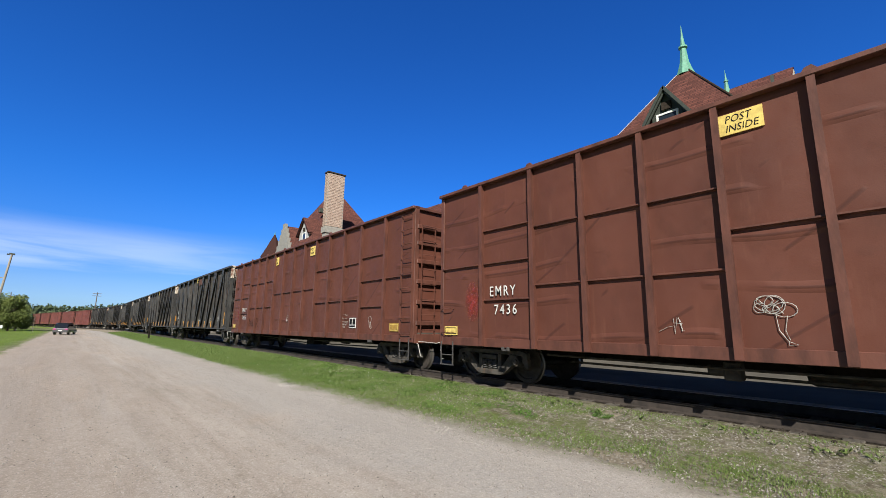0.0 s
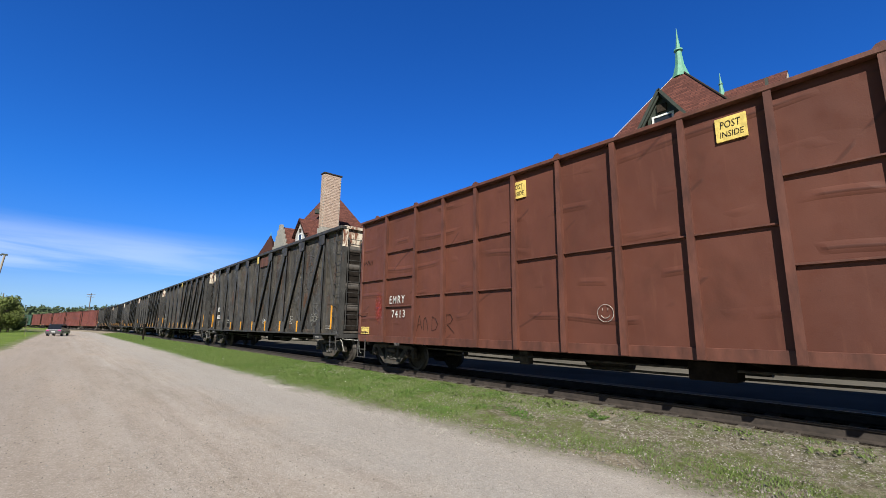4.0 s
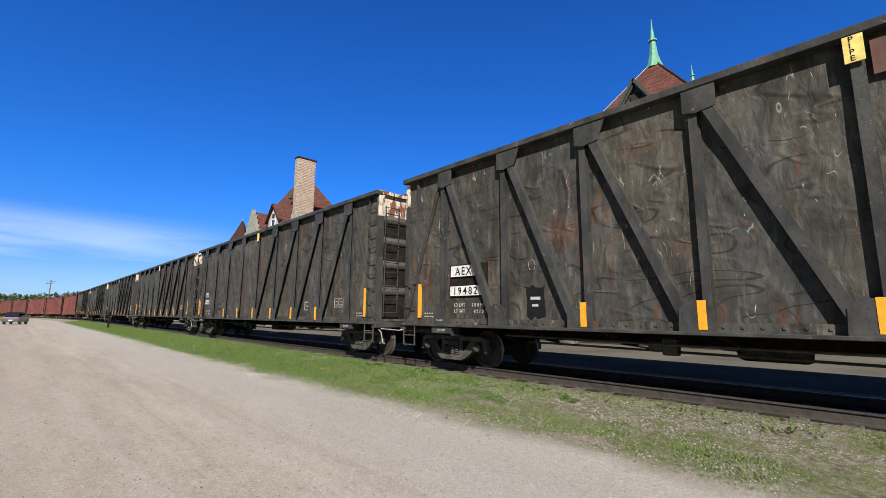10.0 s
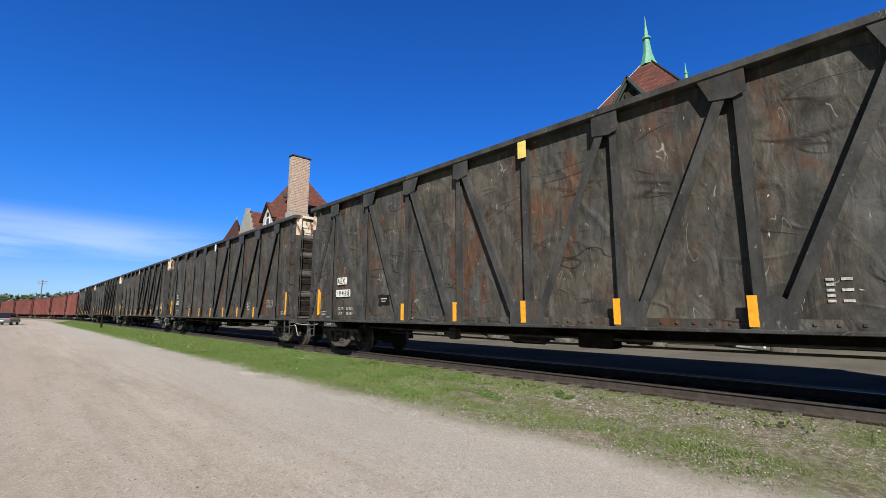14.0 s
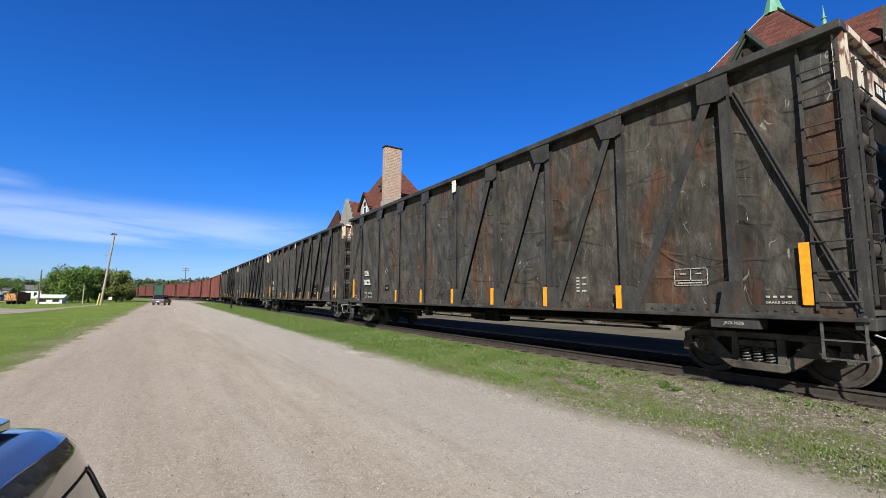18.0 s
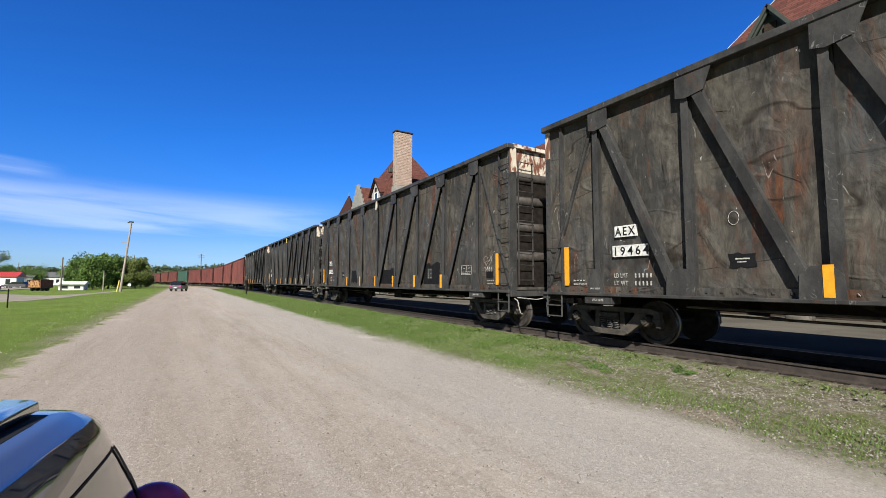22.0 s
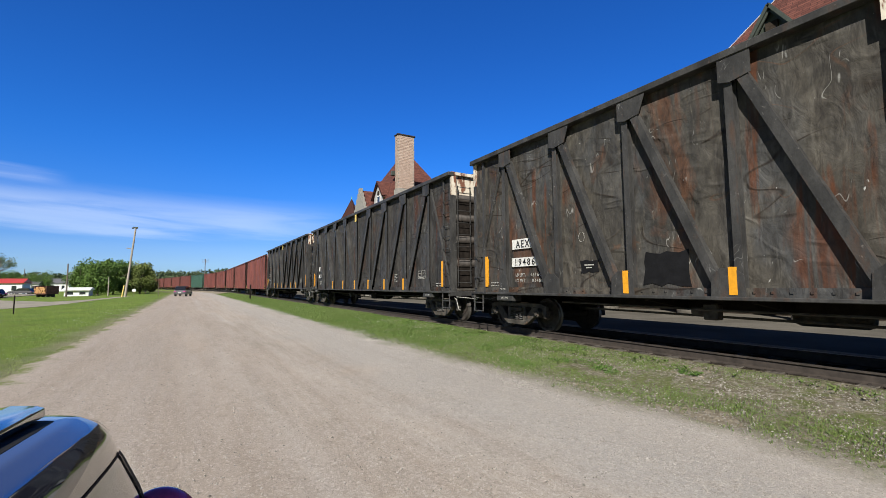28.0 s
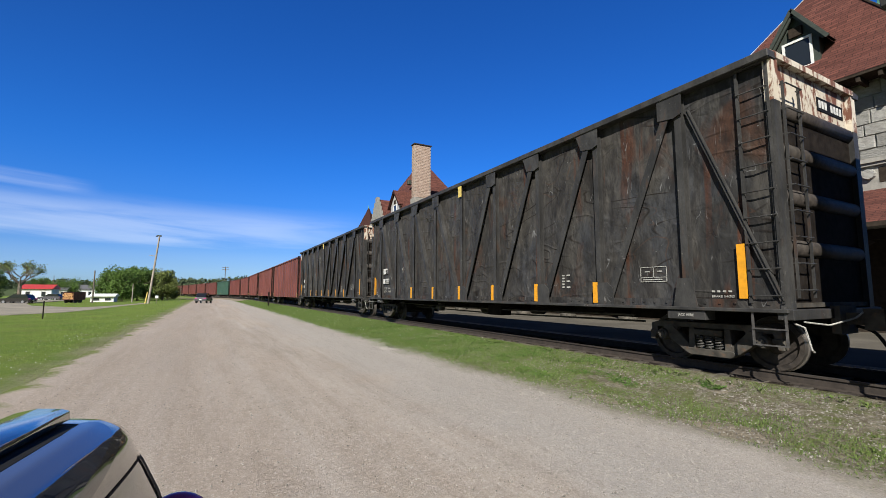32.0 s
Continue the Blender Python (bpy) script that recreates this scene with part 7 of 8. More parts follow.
utility_pole(-4.6, 190, 11.0, 0, (), M_POLE_DARK, "dark pole rising behind the trees", 0.16)
utility_pole(-13.5, 210, 8.0, 0, (), M_POLE_DARK, "slim dark pole behind the houses", 0.13)

# lamp head of the leaning pole and its guard
bm = boxed((-0.35, 0.30, -0.12, 0.12, 11.0, 11.22), (-0.5, -0.25, -0.16, 0.16, 10.9, 11.08), bevel=0.03)
_pole = [o for o in scene.objects if o.name.startswith("utility_pole")][0]
part("lamp_head", bm, M_TRIM, _pole, "dark flood lamp head")
part("bracket", boxed((-0.9, -0.15, -0.05, 0.05, 7.7, 7.8)), M_POLE, _pole)
bm = bmesh.new()
tube(bm, [(-0.45, 0.3, 0), (-0.35, 0.2, 1.9)], 0.09, 8)
part("guard", bm, M_PALE, _pole, "yellow guy-wire guard")


def post_sign(at, h, w, hh, label):
    s = empty("road_sign", Matrix.Translation(at), label=label, category="sign")
    part("post", boxed((-0.03, 0.03, -0.02, 0.02, 0, h)), M_POLE_DARK, s)
    if w:
        part("face", boxed((-w / 2, w / 2, -0.05, -0.03, h - hh, h)), M_SIGN, s)
    return s


post_sign(at_bearing(-4.9, 84), 1.25, 0.42, 0.4, "small white sign on a post beside the road")
post_sign(at_bearing(-2.7, 92), 3.0, 0, 0, "slim signpost at the bend of the road")


def rail_post(at, h, name, label, r=0.06):
    bm = bmesh.new()
    lathe(bm, [(-0.1, r), (h - 0.03, r), (h, r * 0.8)], 8, "z")
    ob = thing(name, bm, M_SOOT_SHADE, m=Matrix.Translation(at), label=label, category="post")
    return ob


rail_post(at_bearing(-14.05, 37.5), 1.15, "bollard", "dark steel post at the edge of the lawn", 0.035)
rail_post((6.5, 56, 0.05), 1.75, "track_marker", "dark marker post in the grass beside the track", 0.09)


def house(at, w, d, h, rise, wall, roof, label, yaw=0, shed=False):
    hs = empty("house", Matrix.Translation(at) @ pose(0, 0, 0, 0, 0, yaw), label=label, category="house")
    part("wall", boxed((-w / 2, w / 2, -d / 2, -d / 2 + 0.2, 0, h), (-w / 2, w / 2, d / 2 - 0.2, d / 2, 0, h), (-w / 2, -w / 2 + 0.2, -d / 2 + 0.2, d / 2 - 0.2, 0, h), (w / 2 - 0.2, w / 2, -d / 2 + 0.2, d / 2 - 0.2, 0, h)), wall, hs)
    bm = bmesh.new()
    prism(bm, [(-d / 2 - 0.4, h), (d / 2 + 0.4, h), (d / 2 + 0.4, h + 0.12), (0, h + rise), (-d / 2 - 0.4, h + 0.12)], -w / 2 - 0.3, w / 2 + 0.3, 0)
    part("roof", bm, roof, hs)
    bm = bmesh.new()
    n = max(2, int(w / 2.6))
    for i in range(n):
        x = -w / 2 + w * (i + 0.5) / n
        wn_ = part("window", boxed((x - 0.45, x + 0.45, -d / 2 - 0.03, -d / 2 - 0.005, h * 0.35, h * 0.78)), M_GLASS, hs)
        for u in (x - 0.52, x + 0.45):
            part("window_frame", boxed((u, u + 0.07, -d / 2 - 0.05, -d / 2 - 0.005, h * 0.32, h * 0.81)), M_SASH, wn_)
    bm.free()
    return hs


house(at_bearing(-14.4, 165, -0.3), 6.5, 7, 3.0, 1.3, M_HOUSE_WHITE, M_ROOF_RED, "white cottage with a bright red metal roof")
house(at_bearing(-9.45, 106, -0.15), 3.5, 4, 1.15, 0.55, M_HOUSE_WHITE, M_HOUSE_WHITE, "long low white shed", 0)
house(at_bearing(-11.3, 230, -0.6), 10, 8, 3.6, 2.0, M_HOUSE_WHITE, M_ROOF_GREY, "white house with a grey shingle roof")
house(at_bearing(-12.9, 215, -0.6), 5, 7, 3.4, 1.2, M_HOUSE_GREY, M_ROOF_GREY, "grey house with a dark roof")
house(at_bearing(0.35, 330, 3.2), 9, 8, 3.4, 1.6, M_HOUSE_WHITE, M_HOUSE_GREY, "white house on the far wooded slope")

# parking lot on the left
_lot = bmesh.new()
prism(_lot, [(-80, 43.5), (-13, 44.2), (-10.8, 48), (-10, 55), (-9.5, 69), (-8, 90), (-9.2, 90), (-11.2, 69), (-13, 64), (-20, 75), (-26, 95), (-28, 140), (-80, 140)], -0.6, 0.012, 2)
thing("parking_lot", _lot, M_LOT, kind="structure", label="pale asphalt parking lot beyond the lawn", category="parking lot")


def road_car(at, yaw, paint, label, scale=1.0, l=4.6, w=1.85, h=1.5):
    """A car in parts, its nose along +y of its own space."""
    car = empty("parked_car", Matrix.Translation(at) @ pose(0, 0, 0, 0, 0, yaw), label=label, category="car")
    bm = bmesh.new()
    body = [(-l / 2, 0.32), (-l / 2, 0.72), (-l / 2 + 0.12, 0.92), (-l * 0.22, 0.95), (l * 0.20, 0.95), (l / 2 - 0.25, 0.82), (l / 2, 0.62), (l / 2, 0.32)]
    prism(bm, body, -w / 2, w / 2, 0)
    bmesh.ops.bevel(bm, geom=bm.edges[:], offset=0.05, segments=2, affect="EDGES")
    part("body", bm, paint, car, smooth=False)
    bm = bmesh.new()
    top = [(-l / 2 + 0.20, 0.93), (-l / 2 + 0.55, h - 0.06), (-l * 0.18, h), (l * 0.06, h - 0.02), (l * 0.25, 0.93)]
    prism(bm, top, -w / 2 + 0.14, w / 2 - 0.14, 0)
    bmesh.ops.bevel(bm, geom=bm.edges[:], offset=0.05, segments=2, affect="EDGES")
    part("cabin", bm, M_CARGLASS, car)
    part("roof", boxed((-w / 2 + 0.2, w / 2 - 0.2, -l / 2 + 0.62, l * 0.04, h - 0.02, h + 0.025), bevel=0.012), paint, car)
    for s in (-1, 1):
        part("tail_lamp", boxed((s * (w / 2 - 0.22) - 0.18, s * (w / 2 - 0.22) + 0.18, -l / 2 - 0.015, -l / 2 + 0.1, 0.70, 0.86), bevel=0.01), M_LAMP, car)
        for y in (-l * 0.30, l * 0.30):
            bm = bmesh.new()
            lathe(bm, [(-0.1, 0.2), (-0.11, 0.32), (0.11, 0.32), (0.1, 0.2)], 18, "x", (s * (w / 2 - 0.1), y, 0.32))
            wh = part("wheel", bm, M_TYRE, car)
            bm = bmesh.new()
            lathe(bm, [(-0.112, 0.02), (-0.115, 0.2), (0.115, 0.2), (0.112, 0.02)], 12, "x", (s * (w / 2 - 0.1), y, 0.32))
            part("rim", bm, M_ALLOY, wh)
    part("number_plate", boxed((-0.2, 0.2, -l / 2 - 0.012, -l / 2 + 0.02, 0.52, 0.62)), M_SIGN, car)
    return car


road_car((-0.5, 84.0, 0.02), -14, M_CAR_FAR, "grey car parked on the gravel road", l=4.2, w=1.74, h=1.62)
road_car(at_bearing(-12.6, 150, -0.1), 80, M_HOUSE_WHITE, "white car in the parking lot")
road_car(at_bearing(-13.6, 140, -0.1), 75, M_CAR_FAR, "dark car in the parking lot")
road_car(at_bearing(-15.9, 100, -0.1), 70, M_CAR_DARK, "black car in the parking lot")


def log_trailer(at, yaw):
    t = empty("log_trailer", Matrix.Translation(at) @ pose(0, 0, 0, 0, 0, yaw), label="rusty trailer loaded with a stack of sawn logs", category="trailer")
    part("bed", boxed((-1.0, 1.0, -1.2, 1.2, 0.55, 0.68)), M_RUST_DARK, t)
    for x in (-1.0, 0.94):
        part("side_board", boxed((x, x + 0.06, -1.2, 1.2, 0.68, 1.95)), M_RUST_DARK, t)
    for x in (-0.8, 0.8):
        for y in (-0.6, 0.3):
            bm = bmesh.new()
            lathe(bm, [(-0.1, 0.15), (-0.1, 0.36), (0.1, 0.36), (0.1, 0.15)], 14, "x", (x, y, 0.36))
            part("wheel", bm, M_TYRE, t)
    return t


log_trailer(at_bearing(-11.85, 100, -0.1), -30)
_r = rnd(17)
_o = Matrix.Translation(at_bearing(-11.85, 100, -0.1)) @ pose(0, 0, 0, 0, 0, -30)
_log = bmesh.new()
lathe(_log, [(-1.3, 0.02), (-1.3, 0.15), (1.0, 0.14), (1.0, 0.02)], 9, "y")
_log = mesh_from(_log, "log")
_log.materials.append(M_LOG)
for _j in range(4):
    for _i in range(6 - (_j % 2)):
        _ob = tagged(new("log", _log), label="sawn log with an orange cut end", category="log", group="logs on the trailer")
        _ob.matrix_basis = _o @ Matrix.Translation((-0.77 + 0.305 * _i + 0.15 * (_j % 2), _r.uniform(-0.1, 0.1), 0.84 + 0.265 * _j))

# ================= the dark hatchback beside the viewer =================
def near_car():
    """Rear of a hatchback whose tail looks at the track; a runs to its tail, b across it."""
    c = empty("parked_hatchback", pose(0, 0, 0, 0, 0, -10.5), label="bronze-grey hatchback with roof spoiler and mirrored rear window", category="car")
    mid = 0.66
    prof = [(-3.95, 0.35), (-4.0, 0.6), (-3.85, 0.80), (-2.9, 1.0), (-2.2, 1.33), (-1.6, 1.385), (-1.0, 1.375), (-0.72, 1.352), (-0.60, 1.358), (-0.50, 1.354), (-0.440, 1.345), (-0.402, 1.322), (-0.382, 1.288), (-0.374, 1.228), (-0.358, 1.175), (-0.340, 1.11), (-0.33, 1.05), (-0.31, 0.95), (-0.28, 0.82), (-0.22, 0.68), (-0.20, 0.50), (-0.24, 0.33)]

    def at(p):
        p = min(max(p, 0.0), len(prof) - 1.0001)
        i = int(p)
        u = p - i
        return prof[i][0] + (prof[i + 1][0] - prof[i][0]) * u, prof[i][1] + (prof[i + 1][1] - prof[i][1]) * u

    def half(z):
        return float(np.interp(z, (0.3, 0.7, 1.0, 1.06, 1.17, 1.21, 1.27, 1.35, 1.40), (0.85, 0.895, 0.89, 0.868, 0.808, 0.79, 0.742, 0.695, 0.67)))

    def skin(p, s, off=0.0):
        x, z = at(p)
        k = abs(s)
        drop = 0.010 * k ** 8 + 0.003 * k * k
        tail = 1.0 if p > 4 else 0.3
        return Vector((x - tail * (0.014 * k * k + 0.02 * k ** 10) + off * 0.6, mid + half(z) * s * (1 - 0.02 * k ** 8), z - drop + off * 0.8))

    def patch(us, vs, put):
        bm = bmesh.new()
        rows = [[bm.verts.new(put(u, v)) for v in vs] for u in us]
        for r0, r1 in zip(rows, rows[1:]):
            for i in range(len(vs) - 1):
                bm.faces.new((r0[i], r0[i + 1], r1[i + 1], r1[i]))
        bmesh.ops.recalc_face_normals(bm, faces=bm.faces[:])
        return bm

    def steps(a, b, n):
        return [a + (b - a) * i / n for i in range(n + 1)]
    bm = patch(steps(0, len(prof) - 1.001, 80), [math.sin(v) for v in steps(-math.pi / 2, math.pi / 2, 30)], lambda p, s: skin(p, s))
    part("body", bm, M_CAR, c, "glossy bronze-grey body", True)

    def rounded(u, v):
        """A square's point drawn in to a rounded rectangle."""
        k = max(abs(u), abs(v))
        n = (abs(u) ** 2.8 + abs(v) ** 2.8) ** (1 / 2.8) if k else 1.0
        return (u * k / n, v * k / n) if k else (0.0, 0.0)

    def pane(p0, p1, wide, off, sag):
        def put(u, v):
            a, b = rounded(u, v)
            p = (p0 + p1) / 2 + (p1 - p0) / 2 * a + sag * (1 - b * b) * (a + 1) / 2
            return skin(p, b * wide, off)
        return patch(steps(-1, 1, 16), steps(-1, 1, 28), put)
    part("window_border", pane(8.8, 11.9, 0.955, 0.002, 1.3), M_CAR_DARK, c, "black ceramic border", True)
    part("rear_window", pane(8.8, 11.4, 0.885, 0.005, 1.3), M_TAILGLASS, c, "sky-reflecting tinted rear window", True)
    # roof spoiler
    bm = bmesh.new()
    ring = [(-0.64, 1.357), (-0.60, 1.383), (-0.56, 1.390), (-0.515, 1.386), (-0.50, 1.380), (-0.497, 1.362), (-0.515, 1.358), (-0.58, 1.352)]
    rows = []
    for s in (-1, -0.985, -0.95, -0.5, 0, 0.5, 0.95, 0.985, 1):
        k = 0.0 if abs(s) < 0.96 else (0.25 if abs(s) < 0.99 else 0.55)
        rows.append([bm.verts.new((x + (-0.57 - x) * k, mid + 0.612 * s, z + (1.368 - z) * k)) for x, z in ring])
    for r0, r1 in zip(rows, rows[1:]):
        for i in range(len(ring)):
            j = (i + 1) % len(ring)
            bm.faces.new((r0[i], r0[j], r1[j], r1[i]))
    bm.faces.new(rows[0])
    bm.faces.new(rows[-1])
    bmesh.ops.recalc_face_normals(bm, faces=bm.faces[:])
    part("spoiler", bm, M_CAR, c, "roof spoiler reflecting the sky", True)
    # black strip on the body paints the shade below the spoiler
    part("spoiler_shadow_gap", patch(steps(8.3, 9.5, 4), steps(-0.84, 0.84, 12), lambda p, s: skin(p, s, 0.006)), M_HOSE, c, "black strip standing in for the shade under the spoiler")
    for s in (-1, 1):
        part("tailgate_gap", patch(steps(13.0, 17.0, 14), (0.925 * s, 0.95 * s, 0.975 * s), lambda p, v: skin(p, v, 0.004)), M_HOSE, c, "dark shut line beside the tailgate")
        part("roof_seam", patch(steps(10.6, 11.9, 8), (0.955, 0.962), lambda p, v: skin(p, v * s + 0.02 * s * (p - 10.6) / 1.3, 0.003)), M_HOSE, c)
        bm = bmesh.new()
        bmesh.ops.create_uvsphere(bm, u_segments=24, v_segments=16, radius=1.0)
        bm.transform(Matrix.Translation((-0.325, mid + 0.84 * s, 0.932)) @ Matrix.Diagonal((0.115, 0.065, 0.14, 1)))
        part("tail_lamp", bm, M_LAMP, c, "red tail lamp with the reflected sky's blue in its colour", True)
    part("tailgate_crease", patch((13.0, 13.1), steps(-0.94, 0.94, 24), lambda p, s: skin(p + 0.2 * (1 - abs(s / 0.94) ** 1.5), s, 0.003)), M_HOSE, c)
    # flanks, floor and windscreen close the body
    top_a = [q[0] for q in prof[1:18]]
    top_z = [q[1] for q in prof[1:18]]
    for s in (-1, 1):
        def side(x, v):
            z1 = float(np.interp(x + 0.034, top_a, top_z)) - 0.014
            z = 0.33 + (z1 - 0.33) * v
            return Vector((x, mid + s * half(z) * 0.975, z))
        part("flank", patch(steps(-3.97, -0.375, 40), steps(0, 1, 12), side), M_CAR, c, "bronze-grey body side", True)
    part("underbody", boxed((-3.9, -0.3, mid - 0.80, mid + 0.80, 0.30, 0.345)), M_HOSE, c)
    part("windscreen", patch(steps(3.12, 3.95, 6), steps(-0.86, 0.86, 12), lambda p, s: skin(p, s, 0.012)), M_CARGLASS, c, "dark windscreen", True)
    part("bumper", boxed((-0.40, -0.16, mid - 0.84, mid + 0.84, 0.34, 0.60), bevel=0.05), M_CAR, c)
    for s in (-1, 1):
        for x in (-0.85, -3.3):
            y = mid + s * 0.80
            bm = bmesh.new()
            lathe(bm, [(-0.11, 0.2), (-0.12, 0.32), (0.12, 0.32), (0.11, 0.2)], 20, "y", (x, y, 0.325))
            wh = part("wheel", bm, M_TYRE, c)
            bm = bmesh.new()
            lathe(bm, [(-0.122, 0.02), (-0.125, 0.21), (0.125, 0.21), (0.122, 0.02)], 14, "y", (x, y, 0.325))
            part("rim", bm, M_ALLOY, wh)
        bm = patch(steps(-2.1, -0.9, 6), steps(1.05, 1.27, 4), lambda x, z: Vector((x, mid + s * (half(z) * 0.985 + 0.006), z)))
        part("side_window", bm, M_CARGLASS, c)
    return c


near_car()

# ================= grass, weeds and pebbles =================
def scatter(name, count, place, shape, mat, seed, **tags):
    r = rnd(seed)
    verts, faces = [], []
    for _ in range(count):
        p = place(r)
        if p is None:
            continue
        v, f = shape(r, p)
        k = len(verts)
        verts += v
        faces += [tuple(i + k for i in q) for q in f]
    me = bpy.data.meshes.new(name)
    me.from_pydata(verts, [], faces)
    return thing(name, me, mat, kind="stuff", **tags)


def blade(lo, hi, lean=0.5):
    def make(r, p):
        h = r.uniform(lo, hi)
        a = r.uniform(0, math.tau)
        w = h * 0.07 + 0.003
        dx, dy = math.cos(a), math.sin(a)
        b = r.uniform(0, math.tau)
        lx, ly = math.cos(b) * h * lean * r.random(), math.sin(b) * h * lean * r.random()
        x, y, z = p
        return [(x - dx * w, y - dy * w, z - 0.01), (x + dx * w, y + dy * w, z - 0.01), (x + lx * 0.4 + dx * w * .7, y + ly * 0.4 + dy * w * .7, z + h * 0.6), (x + lx * 0.4 - dx * w * .7, y + ly * 0.4 - dy * w * .7, z + h * 0.6), (x + lx, y + ly, z + h)], [(0, 1, 2, 3), (3, 2, 4)]
    return make


def broad_leaf(lo, hi):
    def make(r, p):
        out_v, out_f = [], []
        n = r.randint(3, 6)
        s = r.uniform(lo, hi)
        for i in range(n):
            a = r.uniform(0, math.tau)
            k = len(out_v)
            c, d = math.cos(a), math.sin(a)
            x, y, z = p
            u = r.uniform(0.3, 0.9)
            out_v += [(x, y, z), (x + (c - d * 0.35) * s * .5, y + (d + c * 0.35) * s * .5, z + s * u * .6), (x + c * s, y + d * s, z + s * u), (x + (c + d * 0.35) * s * .5, y + (d - c * 0.35) * s * .5, z + s * u * .6)]
            out_f.append((k, k + 1, k + 2, k + 3))
        return out_v, out_f
    return make


def pebble(lo, hi):
    def make(r, p):
        s = r.uniform(lo, hi) * (0.6 + r.random())
        x, y, z = p
        a = r.uniform(0, math.tau)
        pts = [(x + s * math.cos(a + k * math.tau / 5) * r.uniform(.7, 1.2), y + s * math.sin(a + k * math.tau / 5) * r.uniform(.7, 1.2), z - 0.004) for k in range(5)]
        return pts + [(x + r.uniform(-.2, .2) * s, y + r.uniform(-.2, .2) * s, z + s * r.uniform(0.4, 0.8))], [(k, (k + 1) % 5, 5) for k in range(5)]
    return make


def density(x, y):
    """Where grass stands thick on the verge: patchy near the viewer, thick further on."""
    n = noise.noise((x * 0.9, y * 0.8, 7.0)) + 0.5 * noise.noise((x * 2.6, y * 2.6, 1.0))
    far = min(1.0, max(0.0, (y - 4.0) / 6.0))
    edge = 1.0 if x > 5.7 else (x - 5.0) / 0.7
    return edge * (0.02 + 0.90 * far + 0.65 * n + (0.30 if x < 6.2 or x > 7.15 else 0.0) * (1 - far))


def on_verge(y0, y1, power):
    def place(r):
        y = y0 + (y1 - y0) * r.random() ** power
        x = r.uniform(5.0, 7.74)
        if r.random() > density(x, y):
            return None
        return (x + curve_x(y), y, cross(x) + 0.015)
    return place


scatter("grass", 210000, on_verge(-1, 26, 1.0), blade(0.010, 0.030, 1.7), M_BLADE, 1, label="patchy short grass on the stony verge", category="grass")
scatter("grass", 60000, on_verge(20, 100, 1.5), blade(0.04, 0.10, 1.0), M_BLADE, 2, label="thicker grass along the track", category="grass")
scatter("weeds", 16000, on_verge(-1, 30, 1.0), broad_leaf(0.012, 0.036), M_BLADE, 3, label="low broad-leaved weeds on the verge", category="weeds")


def clumps(y0, y1):
    """Low leafy clumps, crowded in patches along the track side of the verge."""
    def place(r):
        y = y0 + (y1 - y0) * r.random() ** 1.3
        x = r.uniform(5.7, 7.7)
        if noise.noise((x * 1.6, y * 1.1, 12.0)) + 0.25 * noise.noise((x * 5, y * 5, 3.0)) < 0.02 + max(0.0, 0.55 - 0.05 * y):
            return None
        return (x, y, cross(x) + 0.012)
    return place


scatter("weeds", 42000, clumps(4, 60), broad_leaf(0.016, 0.045), M_WEED, 14, label="leafy green clumps of plantain and clover on the verge", category="weeds")


def tuft(r):
    k = ((7.35, 4.3), (7.5, 2.4), (7.2, 6.3), (7.6, 8.2), (7.55, 10.5), (7.3, 1.2), (7.0, 7.6), (7.5, 5.3))[r.randrange(8)]
    return (k[0] + r.gauss(0, 0.12), k[1] + r.gauss(0, 0.28), cross(k[0]) + 0.02)


scatter("weeds", 330, tuft, broad_leaf(0.025, 0.065), M_BLADE, 4, label="bright green weed tufts beside the rail", category="weeds")


def left_lawn(r):
    y = 5 + 60 * r.random() ** 1.7
    x = -2.3 - r.random() ** 1.3 * (4 + y * 0.25)
    if x > -3.9 and noise.noise((x * 0.9, y * 0.7, 3.0)) < -0.05 + (x + 3.9) * 0.28 or y > 43 and x < -8.5:
        return None
    return (x, y, cross(x) + 0.0)


scatter("grass", 60000, left_lawn, blade(0.010, 0.028), M_LAWN_BLADE, 5, label="lush green lawn beyond the road", category="grass")


def flowers(r):
    if r.random() < 0.5:
        y = 8 + 30 * r.random()
        x = -3.2 - 1.6 * r.random()
        return (x, y, cross(x) + 0.05)
    y = 10 + 30 * r.random()
    x = r.uniform(5.9, 7.8)
    return (x, y, cross(x) + 0.05)


scatter("flowers", 700, flowers, pebble(0.006, 0.011), M_WHITE, 6, label="tiny white clover flowers in the grass", category="flowers")


def on_road(r):
    y = -7.0 + 30 * r.random() ** 1.25
    return (r.uniform(-2.6, 5.3), y, 0.022)


scatter("pebbles", 20000, on_road, pebble(0.003, 0.010), M_PEBBLE, 7, label="loose pebbles scattered on the gravel road", category="pebbles")


def stones_verge(r):
    y = -1.0 + 19 * r.random() ** 1.2
    x = r.uniform(4.6, 7.9)
    return (x, y, cross(x) + 0.012)


scatter("pebbles", 20000, stones_verge, pebble(0.004, 0.014), M_PEBBLE, 8, label="grey stones on the verge beside the track", category="pebbles")


def bed_stones(r):
    y = -6 + 50 * r.random() ** 1.2
    x = r.choice((r.uniform(7.7, 8.15), r.uniform(8.3, 9.6), r.uniform(9.8, 10.5)))
    return (x, y, cross(x) + 0.015)


scatter("ballast_stones", 9000, bed_stones, pebble(0.015, 0.034), M_BALLAST, 9, label="dark ballast stones between the rails", category="ballast")


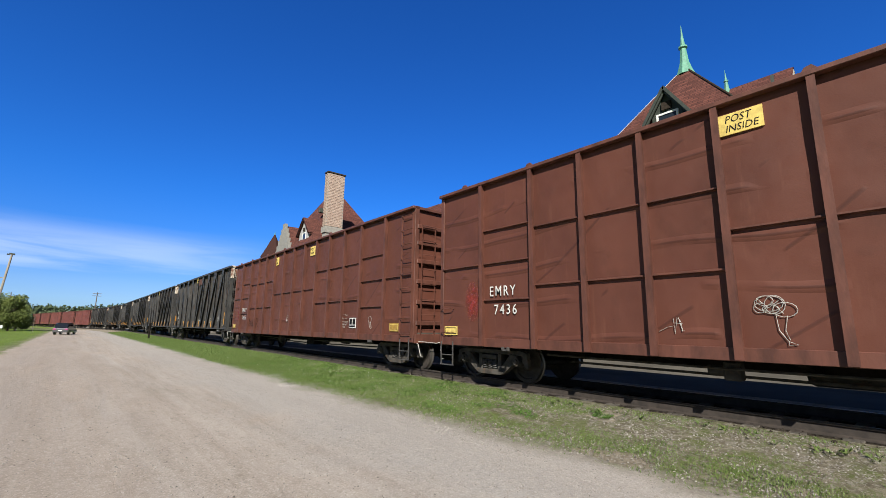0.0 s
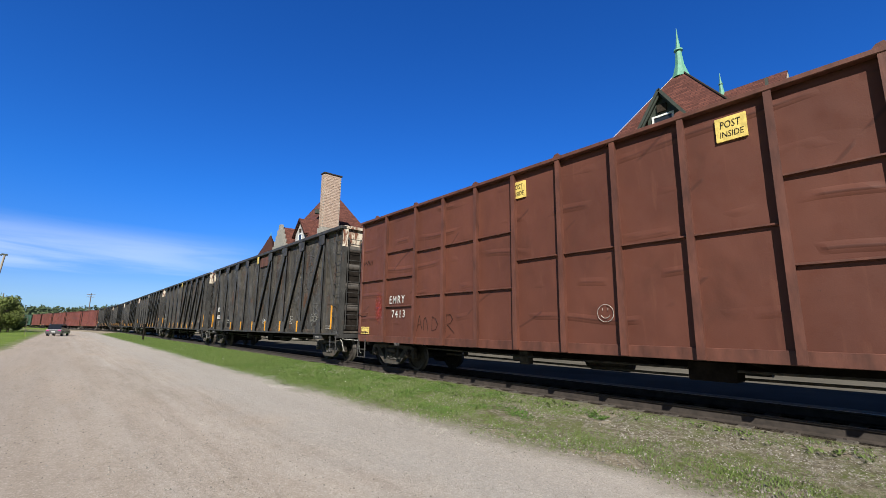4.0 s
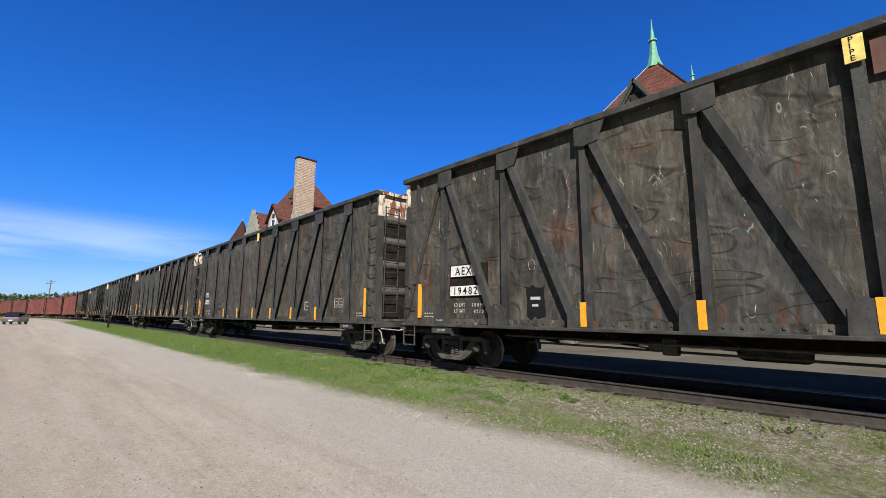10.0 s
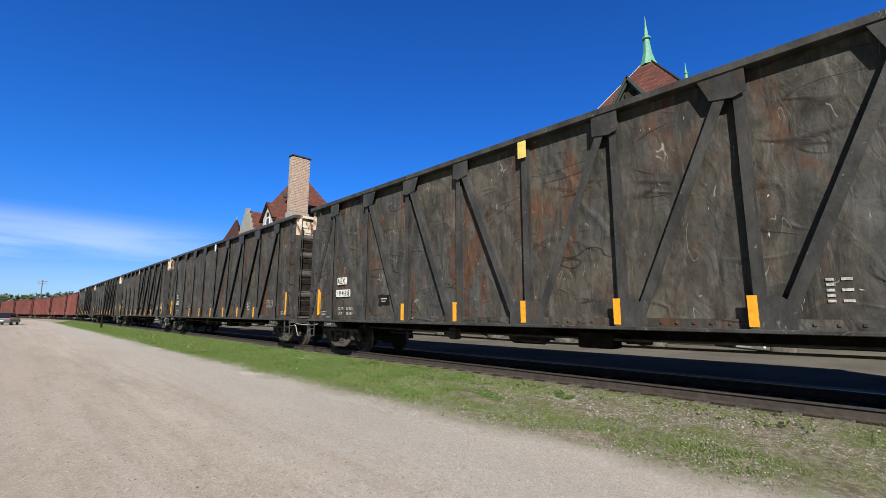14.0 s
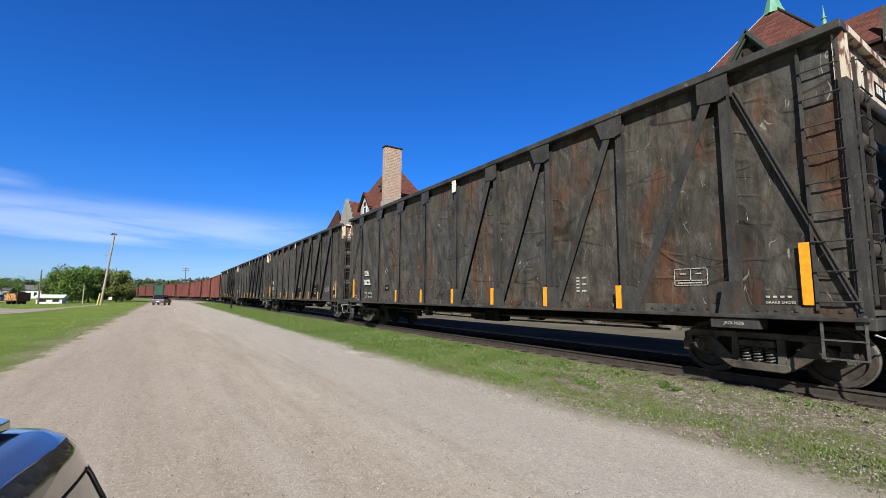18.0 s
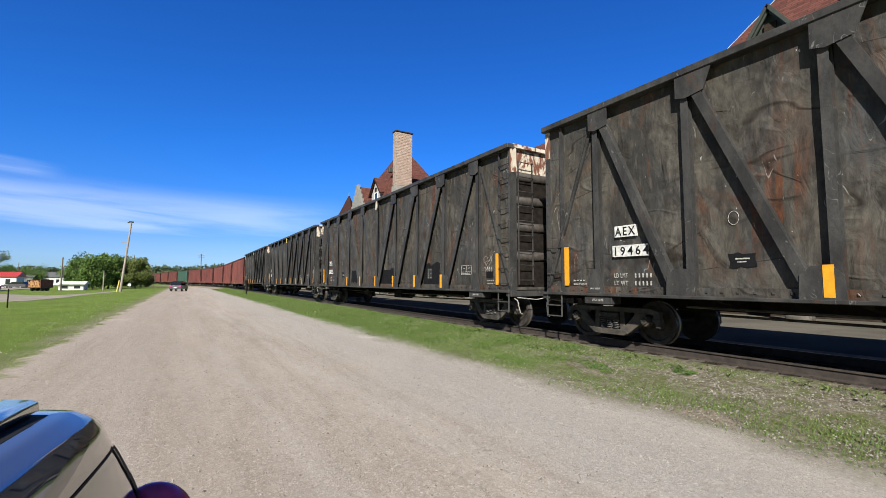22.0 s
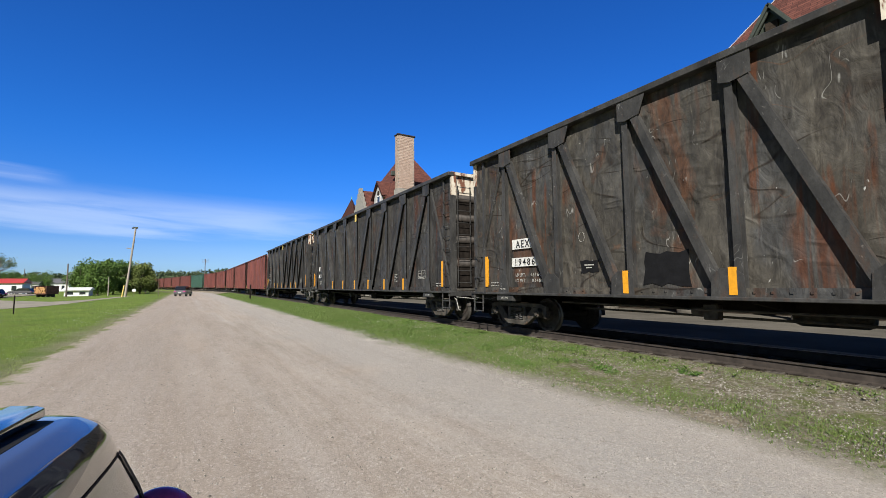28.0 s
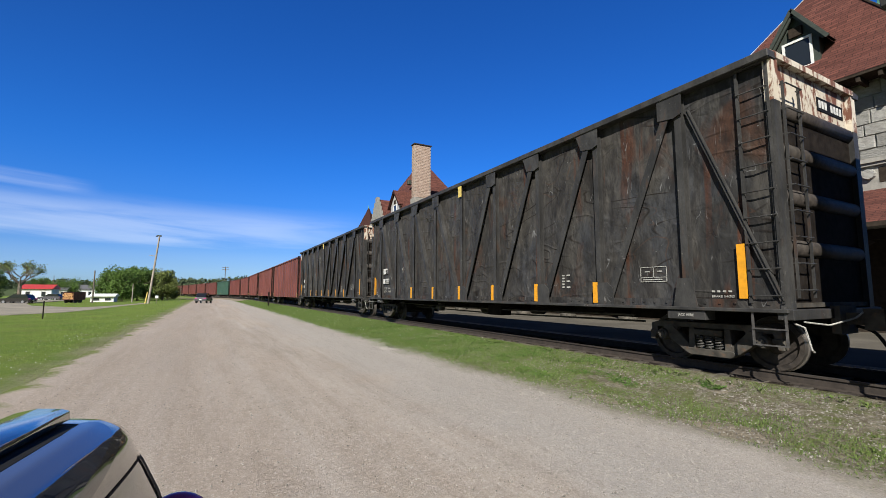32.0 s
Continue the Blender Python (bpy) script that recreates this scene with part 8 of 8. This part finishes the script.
# ================= two flies that cross close to the viewer =================
def fly(label):
    f = empty("fly", pose(0.4, -1.5, 1.3), label=label, category="insect", group="flies in the air")
    bm = bmesh.new()
    lathe(bm, [(-0.0045, 0.0003), (-0.003, 0.0014), (-0.0005, 0.0018), (0.001, 0.0012), (0.002, 0.0015), (0.0035, 0.0012), (0.0042, 0.0003)], 8, "y")
    part("body", bm, M_HOSE, f, smooth=True)
    for k in (-1, 1):
        bm = bmesh.new()
        prism(bm, [(k * 0.001, 0.001), (k * 0.005, 0.0005), (k * 0.0062, -0.0022), (k * 0.004, -0.0035), (k * 0.001, -0.0005)], 0.0012, 0.0014, 2)
        part("wing", bm, M_SOFFIT, f)
    return f


flies = (fly("small black fly in flight over the road"), fly("small dark fly in flight near the viewer"))
# seconds, degrees east of the line of the track, degrees above eye level, metres from the eye
FLIGHTS = (((0, 175, -20, 1.2), (5.5, -30, -5, 0.9), (5.7, -7, -6.2, 0.62), (5.8, 0, -6.5, 0.58), (5.9, 3.2, -7, 0.55), (6.0, 9.6, -7.5, 0.52), (6.1, 20.8, 17.7, 0.55), (6.2, 45.7, 38.1, 0.6), (6.3, 33.4, 31.6, 0.62), (6.4, 18.8, 21.5, 0.55), (6.5, -1.8, 8.7, 0.36), (6.6, -30, -2, 0.4), (7.2, -120, -12, 0.9), (32, -170, -15, 1.2)),
           ((0, 185, -20, 1.3), (23.2, 110, -35, 0.9), (23.7, 30, -22, 0.42), (23.8, 9.4, -8.5, 0.36), (23.9, 18, 14, 0.26), (24.0, 26.5, 29.1, 0.28), (24.1, 6.3, 11.9, 0.42), (24.2, 2.4, 5.6, 0.55), (24.3, -14, 4, 0.7), (24.8, -80, 0, 1.1), (32, -165, -12, 1.3)))


def flight(row):
    t, az, up, far = row
    a, b = radians(az), radians(up)
    return t, pose(far * math.sin(a) * math.cos(b), far * math.cos(a) * math.cos(b), EYE + far * math.sin(b), 0, 0, 60)


# ================= motion of the train =================
def motions():
    for f, rows in zip(flies, FLIGHTS):
        walk(f, [flight(r) for r in rows])
    times = [0.5 * i for i in range(65)]
    for car, start in train:
        walk(car, [(t, car_pose(start - gone(t))) for t in times])
    spin = [0.15 * i for i in range(214)] + [32.0]
    turns = [(t, gone(t) / WHEEL_R) for t in spin]
    for car, start in train[:8]:
        for b in [o for o in car.children if o.name.startswith("bogie")]:
            for w in [o for o in b.children if o.name.startswith("wheelset")]:
                at = Matrix.Translation(w.location)
                walk(w, [(t, at @ Matrix.Rotation(a, 4, "X")) for t, a in turns])


motions()
